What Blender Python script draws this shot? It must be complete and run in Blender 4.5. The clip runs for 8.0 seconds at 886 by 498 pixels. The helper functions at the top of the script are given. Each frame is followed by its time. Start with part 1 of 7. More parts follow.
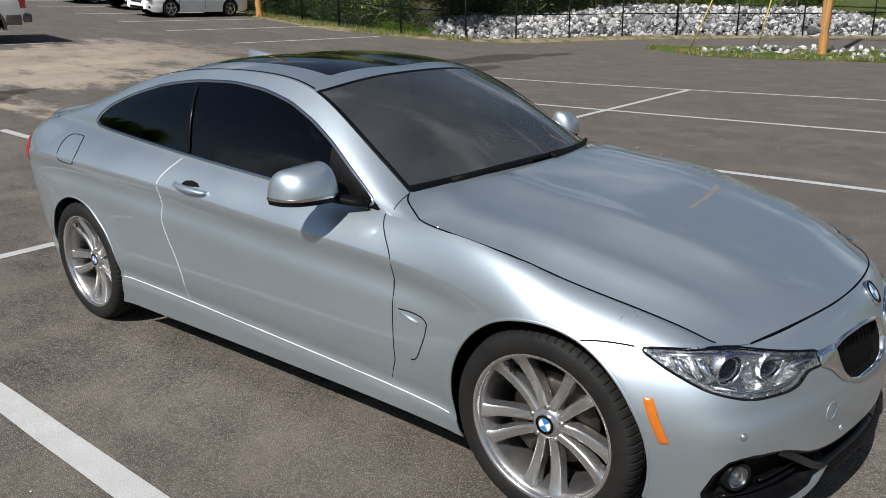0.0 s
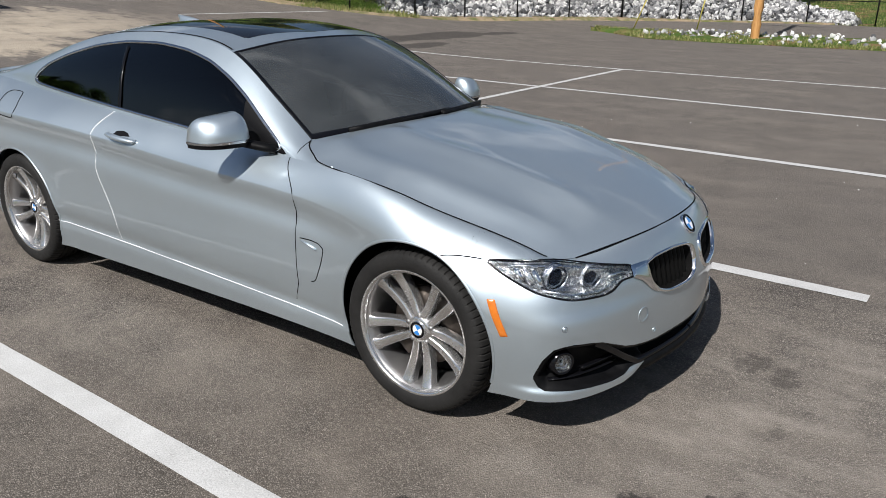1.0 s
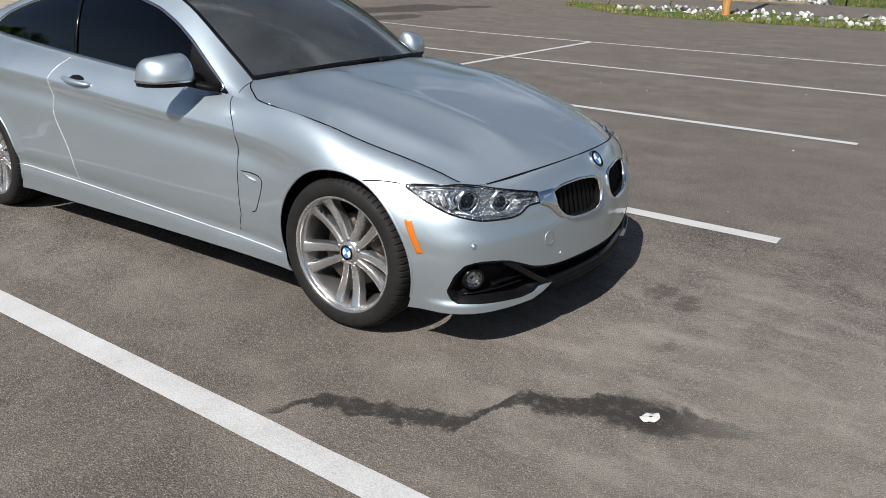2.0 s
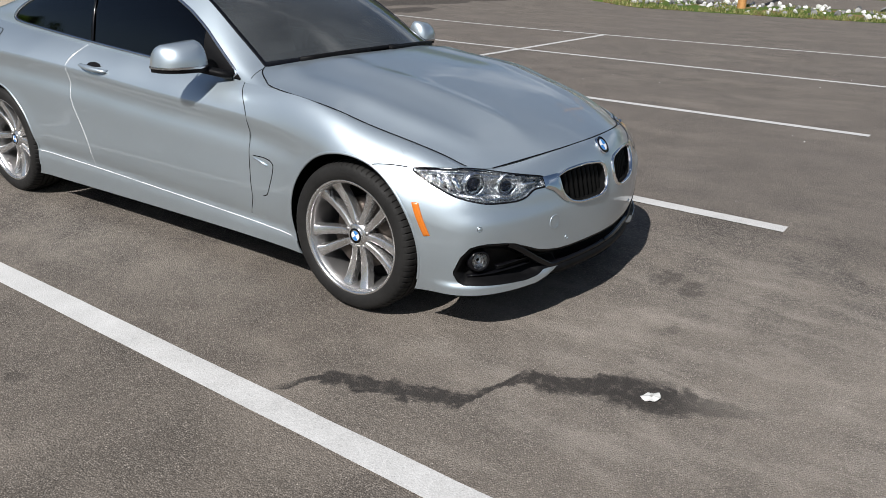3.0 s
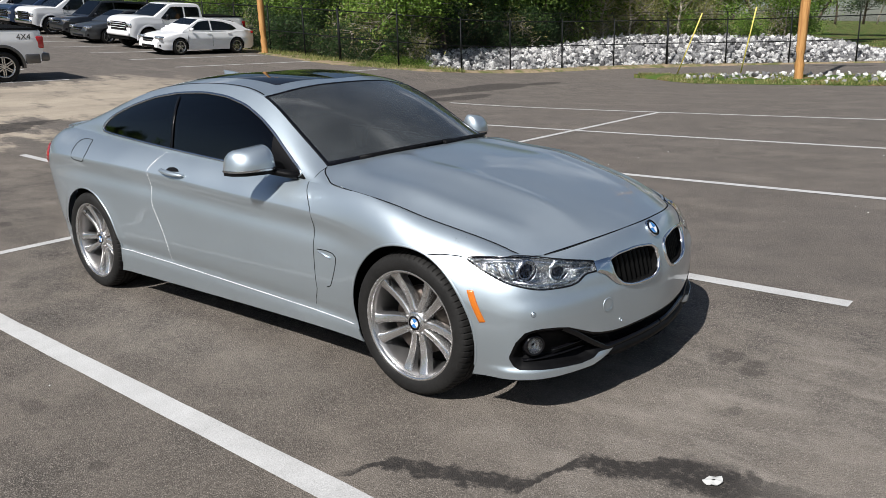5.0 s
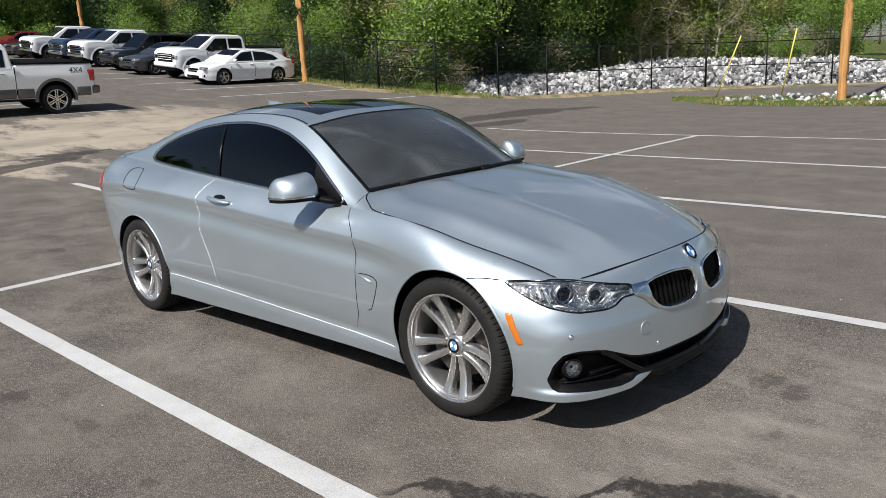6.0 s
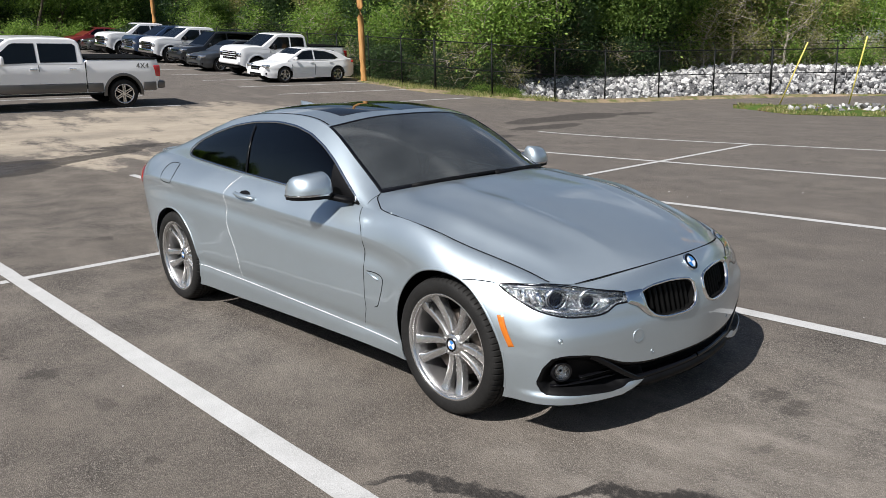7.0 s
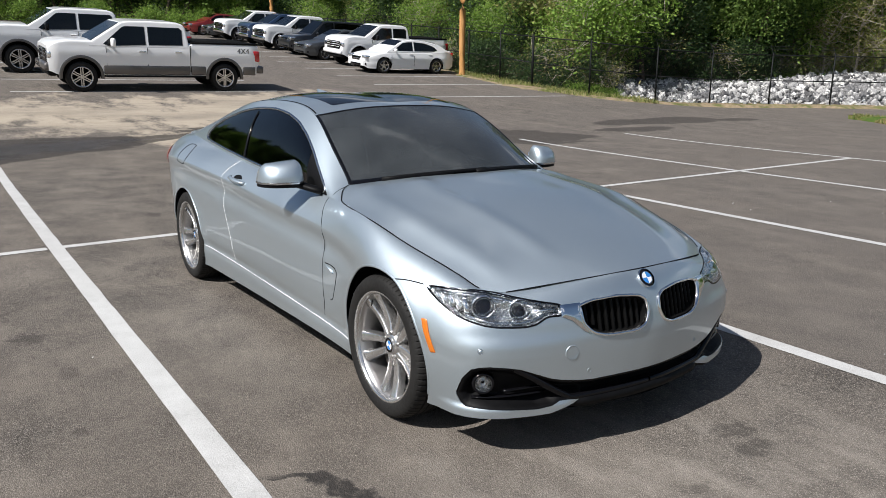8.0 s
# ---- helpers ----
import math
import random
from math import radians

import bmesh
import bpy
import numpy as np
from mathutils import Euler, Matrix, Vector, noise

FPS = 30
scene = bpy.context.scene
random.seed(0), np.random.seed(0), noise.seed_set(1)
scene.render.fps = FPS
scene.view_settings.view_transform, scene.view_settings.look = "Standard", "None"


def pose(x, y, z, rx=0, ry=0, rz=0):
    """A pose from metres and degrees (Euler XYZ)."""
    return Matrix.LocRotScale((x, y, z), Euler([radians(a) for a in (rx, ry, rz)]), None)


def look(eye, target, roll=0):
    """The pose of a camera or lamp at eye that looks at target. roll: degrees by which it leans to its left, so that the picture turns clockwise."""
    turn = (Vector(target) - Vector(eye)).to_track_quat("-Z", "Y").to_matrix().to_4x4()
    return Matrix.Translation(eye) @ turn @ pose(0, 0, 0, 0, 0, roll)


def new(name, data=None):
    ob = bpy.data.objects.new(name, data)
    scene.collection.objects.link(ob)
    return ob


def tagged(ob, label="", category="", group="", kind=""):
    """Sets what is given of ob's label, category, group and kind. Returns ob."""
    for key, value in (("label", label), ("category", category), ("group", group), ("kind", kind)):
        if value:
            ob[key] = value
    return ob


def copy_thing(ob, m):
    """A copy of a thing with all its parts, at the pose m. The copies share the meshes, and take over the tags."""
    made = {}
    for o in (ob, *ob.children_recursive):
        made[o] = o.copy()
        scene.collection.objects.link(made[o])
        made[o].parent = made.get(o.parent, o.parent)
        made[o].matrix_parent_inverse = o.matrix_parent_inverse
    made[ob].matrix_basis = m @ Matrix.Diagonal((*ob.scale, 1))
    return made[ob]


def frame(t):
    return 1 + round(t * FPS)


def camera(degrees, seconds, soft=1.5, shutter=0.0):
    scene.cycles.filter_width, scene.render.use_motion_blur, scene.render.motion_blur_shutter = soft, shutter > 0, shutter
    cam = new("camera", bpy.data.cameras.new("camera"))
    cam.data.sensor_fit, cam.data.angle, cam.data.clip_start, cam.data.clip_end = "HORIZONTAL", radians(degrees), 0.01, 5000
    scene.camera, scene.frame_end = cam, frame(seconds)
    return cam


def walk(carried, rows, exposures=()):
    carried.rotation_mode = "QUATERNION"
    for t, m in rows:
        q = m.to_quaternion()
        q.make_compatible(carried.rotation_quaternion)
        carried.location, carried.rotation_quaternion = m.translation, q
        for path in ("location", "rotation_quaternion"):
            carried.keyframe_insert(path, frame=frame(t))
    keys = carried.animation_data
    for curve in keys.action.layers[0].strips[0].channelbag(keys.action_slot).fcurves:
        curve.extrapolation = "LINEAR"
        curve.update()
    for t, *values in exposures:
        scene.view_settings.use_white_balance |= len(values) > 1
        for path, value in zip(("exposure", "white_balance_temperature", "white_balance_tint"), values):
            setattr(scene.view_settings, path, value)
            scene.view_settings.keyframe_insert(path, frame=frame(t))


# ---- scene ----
cam = camera(61.1, 8.0, soft=0.85)
PATH = [
    (0, (1.081, -2.623, 1.572), (-0.13, -1.15, 0.968), -1.0),
    (0.5, (1.353, -2.773, 1.544), (0.191, -1.271, 0.917), -0.3),
    (1, (1.59, -2.868, 1.554), (0.486, -1.334, 0.898), 0.5),
    (1.5, (1.834, -2.938, 1.508), (0.781, -1.386, 0.815), 1.2),
    (2.8, (2.016, -3.059, 1.426), (0.957, -1.525, 0.701), 1.7),
    (3, (2.027, -3.045, 1.434), (0.951, -1.521, 0.711), 1.3),
    (3.5, (2.048, -3.053, 1.442), (0.936, -1.536, 0.762), 0.6),
    (4, (2.082, -3.062, 1.466), (0.927, -1.556, 0.836), -0.2),
    (4.5, (2.105, -3.083, 1.488), (0.902, -1.592, 0.915), -1.1),
    (6, (2.154, -3.158, 1.515), (0.822, -1.736, 1.062), -2.8),
    (6.5, (2.237, -3.188, 1.525), (0.859, -1.808, 1.082), -2.5),
    (7, (2.393, -3.044, 1.527), (0.954, -1.727, 1.082), -1.7),
    (7.5, (2.592, -2.784, 1.516), (1.076, -1.56, 1.061), -0.7),
    (8, (2.739, -2.417, 1.507), (1.134, -1.313, 1.053), 0.5),
]
walk(cam, [(t, look(eye, target, roll)) for t, eye, target, roll in PATH], [(0, 0.03), (0.8, 0.22), (1.5, 0.26), (3.5, 0.24), (4.5, 0.22), (6.5, 0.32), (8, 0.34)])

# ---- world, sun, exposure ----
SUN_WAY = Vector((-0.09, 0.92, -1.0)).normalized()
elev = math.asin(-SUN_WAY.z)
world = bpy.data.worlds.new("sky")
scene.world = world
world.use_nodes = True
wn = world.node_tree
wn.nodes.clear()
sky = wn.nodes.new("ShaderNodeTexSky")
sky.sky_type = "NISHITA"
sky.sun_disc = False
sky.sun_elevation = elev
sky.sun_rotation = math.atan2(-SUN_WAY.x, -SUN_WAY.y)
sky.air_density, sky.dust_density, sky.ozone_density = 1.0, 1.3, 2.2
tc = wn.nodes.new("ShaderNodeTexCoord")
mp = wn.nodes.new("ShaderNodeMapping")
mp.inputs["Scale"].default_value = (1.0, 1.0, 2.2)
mp.inputs["Location"].default_value = (1.3, 4.2, 0.9)
cl = wn.nodes.new("ShaderNodeTexNoise")
cl.inputs["Scale"].default_value = 1.8
cl.inputs["Detail"].default_value = 7.0
cl.inputs["Roughness"].default_value = 0.58
cr = wn.nodes.new("ShaderNodeValToRGB")
cr.color_ramp.elements[0].position = 0.57
cr.color_ramp.elements[1].position = 0.80
cm = wn.nodes.new("ShaderNodeMix")
cm.data_type = "RGBA"
cm.inputs[7].default_value = (19.0, 19.4, 20.0, 1)
bg = wn.nodes.new("ShaderNodeBackground")
bg.inputs["Strength"].default_value = 0.056
wo = wn.nodes.new("ShaderNodeOutputWorld")
wn.links.new(tc.outputs["Generated"], mp.inputs["Vector"])
wn.links.new(mp.outputs[0], cl.inputs["Vector"])
wn.links.new(cl.outputs["Fac"], cr.inputs["Fac"])
wn.links.new(cr.outputs["Color"], cm.inputs[0])
wn.links.new(sky.outputs[0], cm.inputs[6])
wn.links.new(cm.outputs[2], bg.inputs["Color"])
wn.links.new(bg.outputs[0], wo.inputs["Surface"])

sun = new("sun", bpy.data.lights.new("sun", "SUN"))
sun.data.energy = 5.0
sun.data.angle = radians(0.53)
sun.data.color = (1.0, 0.975, 0.945)
sun.matrix_world = look((0, 0, 30), Vector((0, 0, 30)) + SUN_WAY)
scene.view_settings.exposure = 0.0


# ---- materials ----
class Nodes:
    """Small help to write node materials."""

    def __init__(self, name):
        self.m = bpy.data.materials.new(name)
        self.m.use_nodes = True
        self.t = self.m.node_tree
        self.b = self.t.nodes["Principled BSDF"]
        self.out = self.t.nodes["Material Output"]

    def node(self, kind, **vals):
        n = self.t.nodes.new("ShaderNode" + kind)
        for k, v in vals.items():
            n.inputs[k.replace("_", " ")].default_value = v
        return n

    def link(self, a, b):
        self.t.links.new(a, b)

    def coords(self, scale=(1, 1, 1), which="Object"):
        c = self.node("TexCoord")
        m = self.node("Mapping")
        m.inputs["Scale"].default_value = scale
        self.link(c.outputs[which], m.inputs["Vector"])
        return m.outputs[0]

    def world_pos(self, scale=(1, 1, 1)):
        g = self.node("NewGeometry")
        m = self.node("Mapping")
        m.inputs["Scale"].default_value = scale
        self.link(g.outputs["Position"], m.inputs["Vector"])
        return m.outputs[0]

    def noise(self, vec, scale, detail=5.0, rough=0.55):
        n = self.node("TexNoise", Scale=scale, Detail=detail, Roughness=rough)
        self.link(vec, n.inputs["Vector"])
        return n.outputs["Fac"]

    def ramp(self, fac, *stops):
        r = self.node("ValToRGB")
        e = r.color_ramp.elements
        while len(e) < len(stops):
            e.new(0.5)
        for el, (p, c) in zip(e, stops):
            el.position = p
            el.color = (*c, 1) if not isinstance(c, (int, float)) else (c, c, c, 1)
        self.link(fac, r.inputs["Fac"])
        return r.outputs["Color"]

    def mix(self, fac, a, b, mode="MIX"):
        n = self.node("Mix")
        n.data_type = "RGBA"
        n.blend_type = mode
        for sock, v in ((0, fac), (6, a), (7, b)):
            if isinstance(v, (int, float)):
                n.inputs[sock].default_value = v if sock == 0 else (v, v, v, 1)
            elif isinstance(v, tuple):
                n.inputs[sock].default_value = (*v, 1)
            else:
                self.link(v, n.inputs[sock])
        return n.outputs[2]

    def math(self, op, a, b=0.0, c=0.0):
        n = self.node("Math")
        n.operation = op
        for i, v in enumerate((a, b, c)):
            if isinstance(v, (int, float)):
                n.inputs[i].default_value = v
            else:
                self.link(v, n.inputs[i])
        return n.outputs[0]

    def bump(self, h, strength=0.3, dist=0.01):
        n = self.node("Bump", Strength=strength, Distance=dist)
        self.link(h, n.inputs["Height"])
        self.link(n.outputs[0], self.b.inputs["Normal"])

    def set(self, **vals):
        for k, v in vals.items():
            s = self.b.inputs[k.replace("_", " ")]
            if isinstance(v, (int, float)):
                s.default_value = v
            elif isinstance(v, tuple):
                s.default_value = (*v, 1) if len(v) == 3 else v
            else:
                self.link(v, s)
        return self


def simple(name, col, rough=0.5, metal=0.0, var=0.12, scale=6.0, bump=0.0, coat=0.0, spec=0.5):
    """A plain surface with a little uneven tone and gloss."""
    n = Nodes(name)
    v = n.coords()
    a = n.noise(v, scale)
    dark = tuple(c * (1 - var) for c in col)
    lite = tuple(min(1, c * (1 + var)) for c in col)
    n.set(Base_Color=n.ramp(a, (0.3, dark), (0.7, lite)), Metallic=metal, Coat_Weight=coat, Coat_Roughness=0.04, Specular_IOR_Level=spec)
    n.set(Roughness=n.ramp(n.noise(v, scale * 3.1), (0.3, max(0.02, rough * 0.85)), (0.7, min(1, rough * 1.15))))
    if bump:
        n.bump(n.noise(v, scale * 12), bump, 0.004)
    return n.m


def paint_silver():
    n = Nodes("silver_paint")
    v = n.coords()
    flake = n.node("TexVoronoi", Scale=900.0)
    n.link(v, flake.inputs["Vector"])
    dust = n.noise(v, 2.2, 6, 0.6)
    base = n.ramp(flake.outputs["Color"], (0.0, (0.450, 0.522, 0.570)), (1.0, (0.540, 0.615, 0.666)))
    n.set(Base_Color=n.mix(n.ramp(dust, (0.45, 0.0), (0.8, 0.15)), base, (0.50, 0.52, 0.53)),
          Metallic=0.84, Specular_IOR_Level=0.35, Roughness=n.ramp(dust, (0.3, 0.40), (0.75, 0.48)), Coat_Weight=1.0, Coat_Roughness=0.035, Coat_IOR=1.5)
    return n.m


def vehicle_paint(name, col, metal=0.0, rough=0.35):
    n = Nodes(name)
    v = n.coords()
    d = n.noise(v, 2.0, 6, 0.6)
    n.set(Base_Color=n.mix(n.ramp(d, (0.4, 0.0), (0.85, 0.25)), col, tuple(c * 0.88 + 0.02 for c in col)), Metallic=metal, Roughness=rough,
          Coat_Weight=0.8, Coat_Roughness=0.05)
    return n.m


def tinted_glass(name, tint, rough=0.0, dust=0.0, ior=1.45):
    n = Nodes(name)
    n.set(Base_Color=tint, Transmission_Weight=1.0, IOR=ior, Roughness=rough)
    # pale diffuse film: dust, plus sky reflection put in as grey colour
    if dust:
        d = n.node("BsdfDiffuse")
        d.inputs["Color"].default_value = (0.36, 0.39, 0.40, 1)
        m = n.node("MixShader")
        k = n.noise(n.coords(), 3.0, 6, 0.6)
        n.link(n.ramp(k, (0.3, dust * 0.6), (0.75, dust * 1.4)), m.inputs[0])
        n.link(n.b.outputs[0], m.inputs[1])
        n.link(d.outputs[0], m.inputs[2])
        n.link(m.outputs[0], n.out.inputs["Surface"])
    return n.m


def asphalt():
    n = Nodes("asphalt")
    p = n.world_pos()
    grit = n.node("TexVoronoi", Scale=165.0)
    n.link(p, grit.inputs["Vector"])
    fine = n.noise(p, 60.0, 6, 0.75)
    mid = n.noise(p, 2.6, 7, 0.62)
    big = n.noise(p, 0.23, 5, 0.6)
    stone = n.ramp(grit.outputs["Color"], (0.0, (0.050, 0.047, 0.043)), (0.55, (0.175, 0.165, 0.152)), (0.85, (0.27, 0.25, 0.232)), (1.0, (0.46, 0.435, 0.40)))
    stone = n.mix(n.ramp(fine, (0.38, 0.9), (0.50, 0.0)), stone, (0.030, 0.027, 0.024))
    stone = n.mix(n.ramp(grit.outputs["Distance"], (0.34, 0.0), (0.62, 0.85)), stone, (0.022, 0.020, 0.018))
    pit = n.noise(p, 46.0, 3, 0.65)
    stone = n.mix(n.ramp(pit, (0.35, 0.9), (0.41, 0.0)), stone, (0.016, 0.014, 0.013))
    tone = n.mix(n.ramp(mid, (0.38, 0.0), (0.72, 0.38)), stone, (0.245, 0.222, 0.196))
    tone = n.mix(n.ramp(big, (0.42, 0.0), (0.62, 0.4)), tone, (0.125, 0.112, 0.098))
    # pale drifts of dust and hairline cracks
    drift = n.noise(n.world_pos((1.0, 1.7, 1.0)), 0.75, 7, 0.68)
    tone = n.mix(n.ramp(drift, (0.48, 0.0), (0.76, 0.42)), tone, (0.28, 0.258, 0.23))
    # newer, darker sealed stretch beyond the bays
    sep = n.node("SeparateXYZ")
    n.link(p, sep.inputs[0])
    X, Y = sep.outputs["X"], sep.outputs["Y"]
    far = n.math("MULTIPLY", n.ramp(n.math("MULTIPLY", n.math("ADD", Y, n.math("MULTIPLY", mid, 0.6)), 0.02), (0.028, 0.0), (0.05, 0.75)), 1.0)
    tone = n.mix(n.math("MULTIPLY", far, n.ramp(n.noise(n.world_pos((0.35, 1.0, 1.0)), 0.8, 6, 0.65), (0.35, 0.35), (0.65, 0.9))), tone, (0.108, 0.100, 0.094))
    # sand washed over the slope behind the bays
    wob = n.math("MULTIPLY", n.math("SUBTRACT", n.noise(n.world_pos((0.55, 1.0, 1.0)), 0.42, 8, 0.70), 0.5), 7.0)
    sx = n.math("ADD", n.math("DIVIDE", n.math("ADD", X, 16.3), 3.4), wob)
    sy = n.math("DIVIDE", n.math("SUBTRACT", Y, 2.0), 9.5)
    rr = n.math("ADD", n.math("MULTIPLY", sx, sx), n.math("MULTIPLY", sy, sy))
    sand = n.math("MULTIPLY", n.ramp(rr, (0.25, 0.75), (1.0, 0.0)), n.ramp(n.noise(n.world_pos((1.0, 0.35, 1.0)), 0.75, 7, 0.65), (0.30, 0.45), (0.56, 1.0)))
    tone = n.mix(sand, tone, n.mix(mid, (0.34, 0.30, 0.24), (0.46, 0.42, 0.35)))
    # a broad film of dust where cars turn out of the bays, with paler scuffs in it
    dx = n.math("DIVIDE", n.math("SUBTRACT", X, 1.5), 1.7)
    dy = n.math("DIVIDE", n.math("ADD", Y, 0.3), 1.7)
    dd = n.math("ADD", n.math("MULTIPLY", dx, dx), n.math("MULTIPLY", dy, dy))
    dusty = n.math("MULTIPLY_ADD", n.ramp(n.noise(n.world_pos((1.0, 2.2, 1.0)), 2.6, 7, 0.66), (0.48, 0.0), (0.68, 1.0)), 0.42, 0.16)
    scuff = n.math("MULTIPLY", n.ramp(dd, (0.15, 1.0), (1.0, 0.0)), dusty)
    tone = n.mix(scuff, tone, (0.27, 0.255, 0.235))
    # wet run of liquid in front of the nose, kinked like the fall of the ground
    bend = n.ramp(n.math("MULTIPLY", X, 0.5), (0.10, 0.10), (0.119, 0.18), (0.148, 0.44), (0.225, 0.32), (0.353, 0.17), (0.405, 0.13), (0.420, 0.40), (0.432, 0.65), (0.50, 0.54), (0.595, 0.56), (0.64, 0.38), (0.755, 0.22), (0.90, 0.12))
    run = n.math("SUBTRACT", Y, n.math("ADD", n.math("MULTIPLY_ADD", X, 0.62, -1.70), n.math("MULTIPLY", bend, 0.4)))
    edge = n.math("MULTIPLY", n.math("SUBTRACT", n.noise(p, 11.0, 8, 0.75), 0.5), 0.26)
    run = n.math("ABSOLUTE", n.math("ADD", run, edge))
    broad = n.ramp(n.math("MULTIPLY", X, 0.5), (0.10, 0.036), (0.30, 0.050), (0.52, 0.055), (0.62, 0.100), (0.70, 0.085), (0.80, 0.03))
    run = n.math("DIVIDE", run, broad)
    ends = n.ramp(n.math("MULTIPLY", X, 0.5), (0.10, 0.0), (0.13, 1.0), (0.68, 1.0), (0.88, 0.0))
    wet = n.math("MULTIPLY", n.ramp(n.math("MULTIPLY", run, 0.5), (0.45, 0.96), (0.70, 0.0)), n.math("MULTIPLY", ends, n.ramp(n.noise(p, 30.0, 5, 0.75), (0.36, 0.45), (0.48, 1.0))))
    # a shallow puddle and a wet sheet on the slope behind
    lap = n.math("MULTIPLY", n.math("SUBTRACT", n.noise(n.world_pos((1.0, 0.45, 1.0)), 0.9, 7, 0.62), 0.5), 2.6)
    wy = n.math("MULTIPLY_ADD", Y, 0.40, 12.25)
    half = n.math("MINIMUM", n.math("MULTIPLY_ADD", Y, -0.20, 0.82), 1.15)
    wx = n.math("SUBTRACT", n.math("ABSOLUTE", n.math("ADD", n.math("ADD", X, wy), lap)), half)
    pool = n.ramp(n.math("ADD", wx, 0.5), (0.46, 0.80), (0.53, 0.0))
    slick = n.math("MULTIPLY", pool, n.ramp(n.math("ADD", wx, 1.0), (0.30, 1.0), (0.75, 0.0)))
    pool2 = 0.0
    for cx, cy, rx, ry in ((-10.4, 9.3, 1.5, 2.0), (-12.3, 15.6, 0.75, 3.3), (-11.0, 13.2, 0.5, 1.8), (-12.0, 19.0, 0.35, 1.2)):
        vx = n.math("ADD", n.math("DIVIDE", n.math("SUBTRACT", X, cx), rx), n.math("MULTIPLY", lap, 0.85))
        vy = n.math("DIVIDE", n.math("SUBTRACT", Y, cy), ry)
        pool2 = n.math("MAXIMUM", pool2, n.ramp(n.math("ADD", n.math("MULTIPLY", vx, vx), n.math("MULTIPLY", vy, vy)), (0.60, 0.66), (0.76, 0.0)))
    # scattered oil spots
    sp = n.node("TexVoronoi", Scale=1.15)
    n.link(n.world_pos(), sp.inputs["Vector"])
    spot = n.math("MULTIPLY", n.ramp(n.math("ADD", sp.outputs["Distance"], n.math("MULTIPLY", n.noise(p, 9.0, 5, 0.7), 0.18)), (0.10, 0.35), (0.17, 0.0)), n.ramp(big, (0.42, 1.0), (0.52, 0.0)))
    # dark smears and drips with ragged edges
    rag = n.math("MULTIPLY", n.math("SUBTRACT", n.noise(p, 15.0, 7, 0.74), 0.5), 5.0)
    for cx, cy, rx, ry, dark in ((0.97, 0.34, 0.09, 0.11, 0.5), (1.12, 0.28, 0.07, 0.13, 0.5), (1.19, -0.17, 0.04, 0.07, 0.35), (-1.97, -2.06, 0.13, 0.11, 0.6), (-1.30, -1.95, 0.09, 0.06, 0.45), (-5.53, -0.50, 0.16, 0.10, 0.6), (-0.55, -2.02, 0.06, 0.05, 0.4)):
        ex = n.math("DIVIDE", n.math("SUBTRACT", X, cx), rx)
        ey = n.math("DIVIDE", n.math("SUBTRACT", Y, cy), ry)
        blot = n.math("ADD", n.math("ADD", n.math("MULTIPLY", ex, ex), n.math("MULTIPLY", ey, ey)), rag)
        spot = n.math("MAXIMUM", spot, n.ramp(blot, (0.30, dark), (0.95, 0.0)))
    damp = n.math("MAXIMUM", n.math("MAXIMUM", wet, pool), n.math("MAXIMUM", pool2, spot))
    tone = n.mix(damp, tone, (0.026, 0.024, 0.023))
    tone = n.mix(1.0, tone, (1.18, 1.118, 1.062), "MULTIPLY")
    n.set(Base_Color=tone, Roughness=n.mix(n.math("MAXIMUM", slick, n.math("MULTIPLY", wet, 0.3)), 0.88, 0.16), Specular_IOR_Level=0.3)
    n.bump(n.math("ADD", grit.outputs["Distance"], n.math("MULTIPLY", fine, 1.2)), 0.8, 0.0045)
    return n.m


def line_paint():
    n = Nodes("line_paint")
    p = n.world_pos()
    worn = n.math("ADD", n.noise(p, 150.0, 4, 0.75), n.math("MULTIPLY", n.noise(p, 5.0, 5, 0.6), 0.5))
    n.set(Base_Color=n.ramp(worn, (0.46, (0.13, 0.125, 0.12)), (0.60, (0.40, 0.395, 0.385)), (0.9, (0.54, 0.535, 0.525))), Roughness=0.75)
    n.bump(n.noise(p, 160.0, 3), 0.5, 0.004)
    return n.m


def earth():
    n = Nodes("grass_and_earth")
    p = n.world_pos()
    a = n.noise(p, 0.9, 7, 0.65)
    b = n.noise(p, 24.0, 5, 0.7)
    grass = n.ramp(b, (0.25, (0.035, 0.062, 0.014)), (0.6, (0.085, 0.135, 0.03)), (0.85, (0.16, 0.18, 0.06)))
    soil = n.ramp(b, (0.3, (0.15, 0.085, 0.045)), (0.7, (0.27, 0.18, 0.10)))
    n.set(Base_Color=n.mix(n.ramp(a, (0.50, 0.0), (0.62, 1.0)), grass, soil), Roughness=0.95, Specular_IOR_Level=0.1)
    n.bump(b, 0.8, 0.05)
    return n.m


def soil_mat():
    n = Nodes("tan_earth")
    p = n.world_pos()
    a = n.noise(p, 1.6, 7, 0.68)
    b = n.noise(p, 30.0, 5, 0.7)
    dry = n.ramp(b, (0.3, (0.20, 0.14, 0.085)), (0.7, (0.40, 0.32, 0.22)))
    n.set(Base_Color=n.mix(n.ramp(a, (0.46, 0.0), (0.58, 0.85)), dry, (0.10, 0.125, 0.035)), Roughness=0.95, Specular_IOR_Level=0.1)
    n.bump(b, 0.8, 0.04)
    return n.m


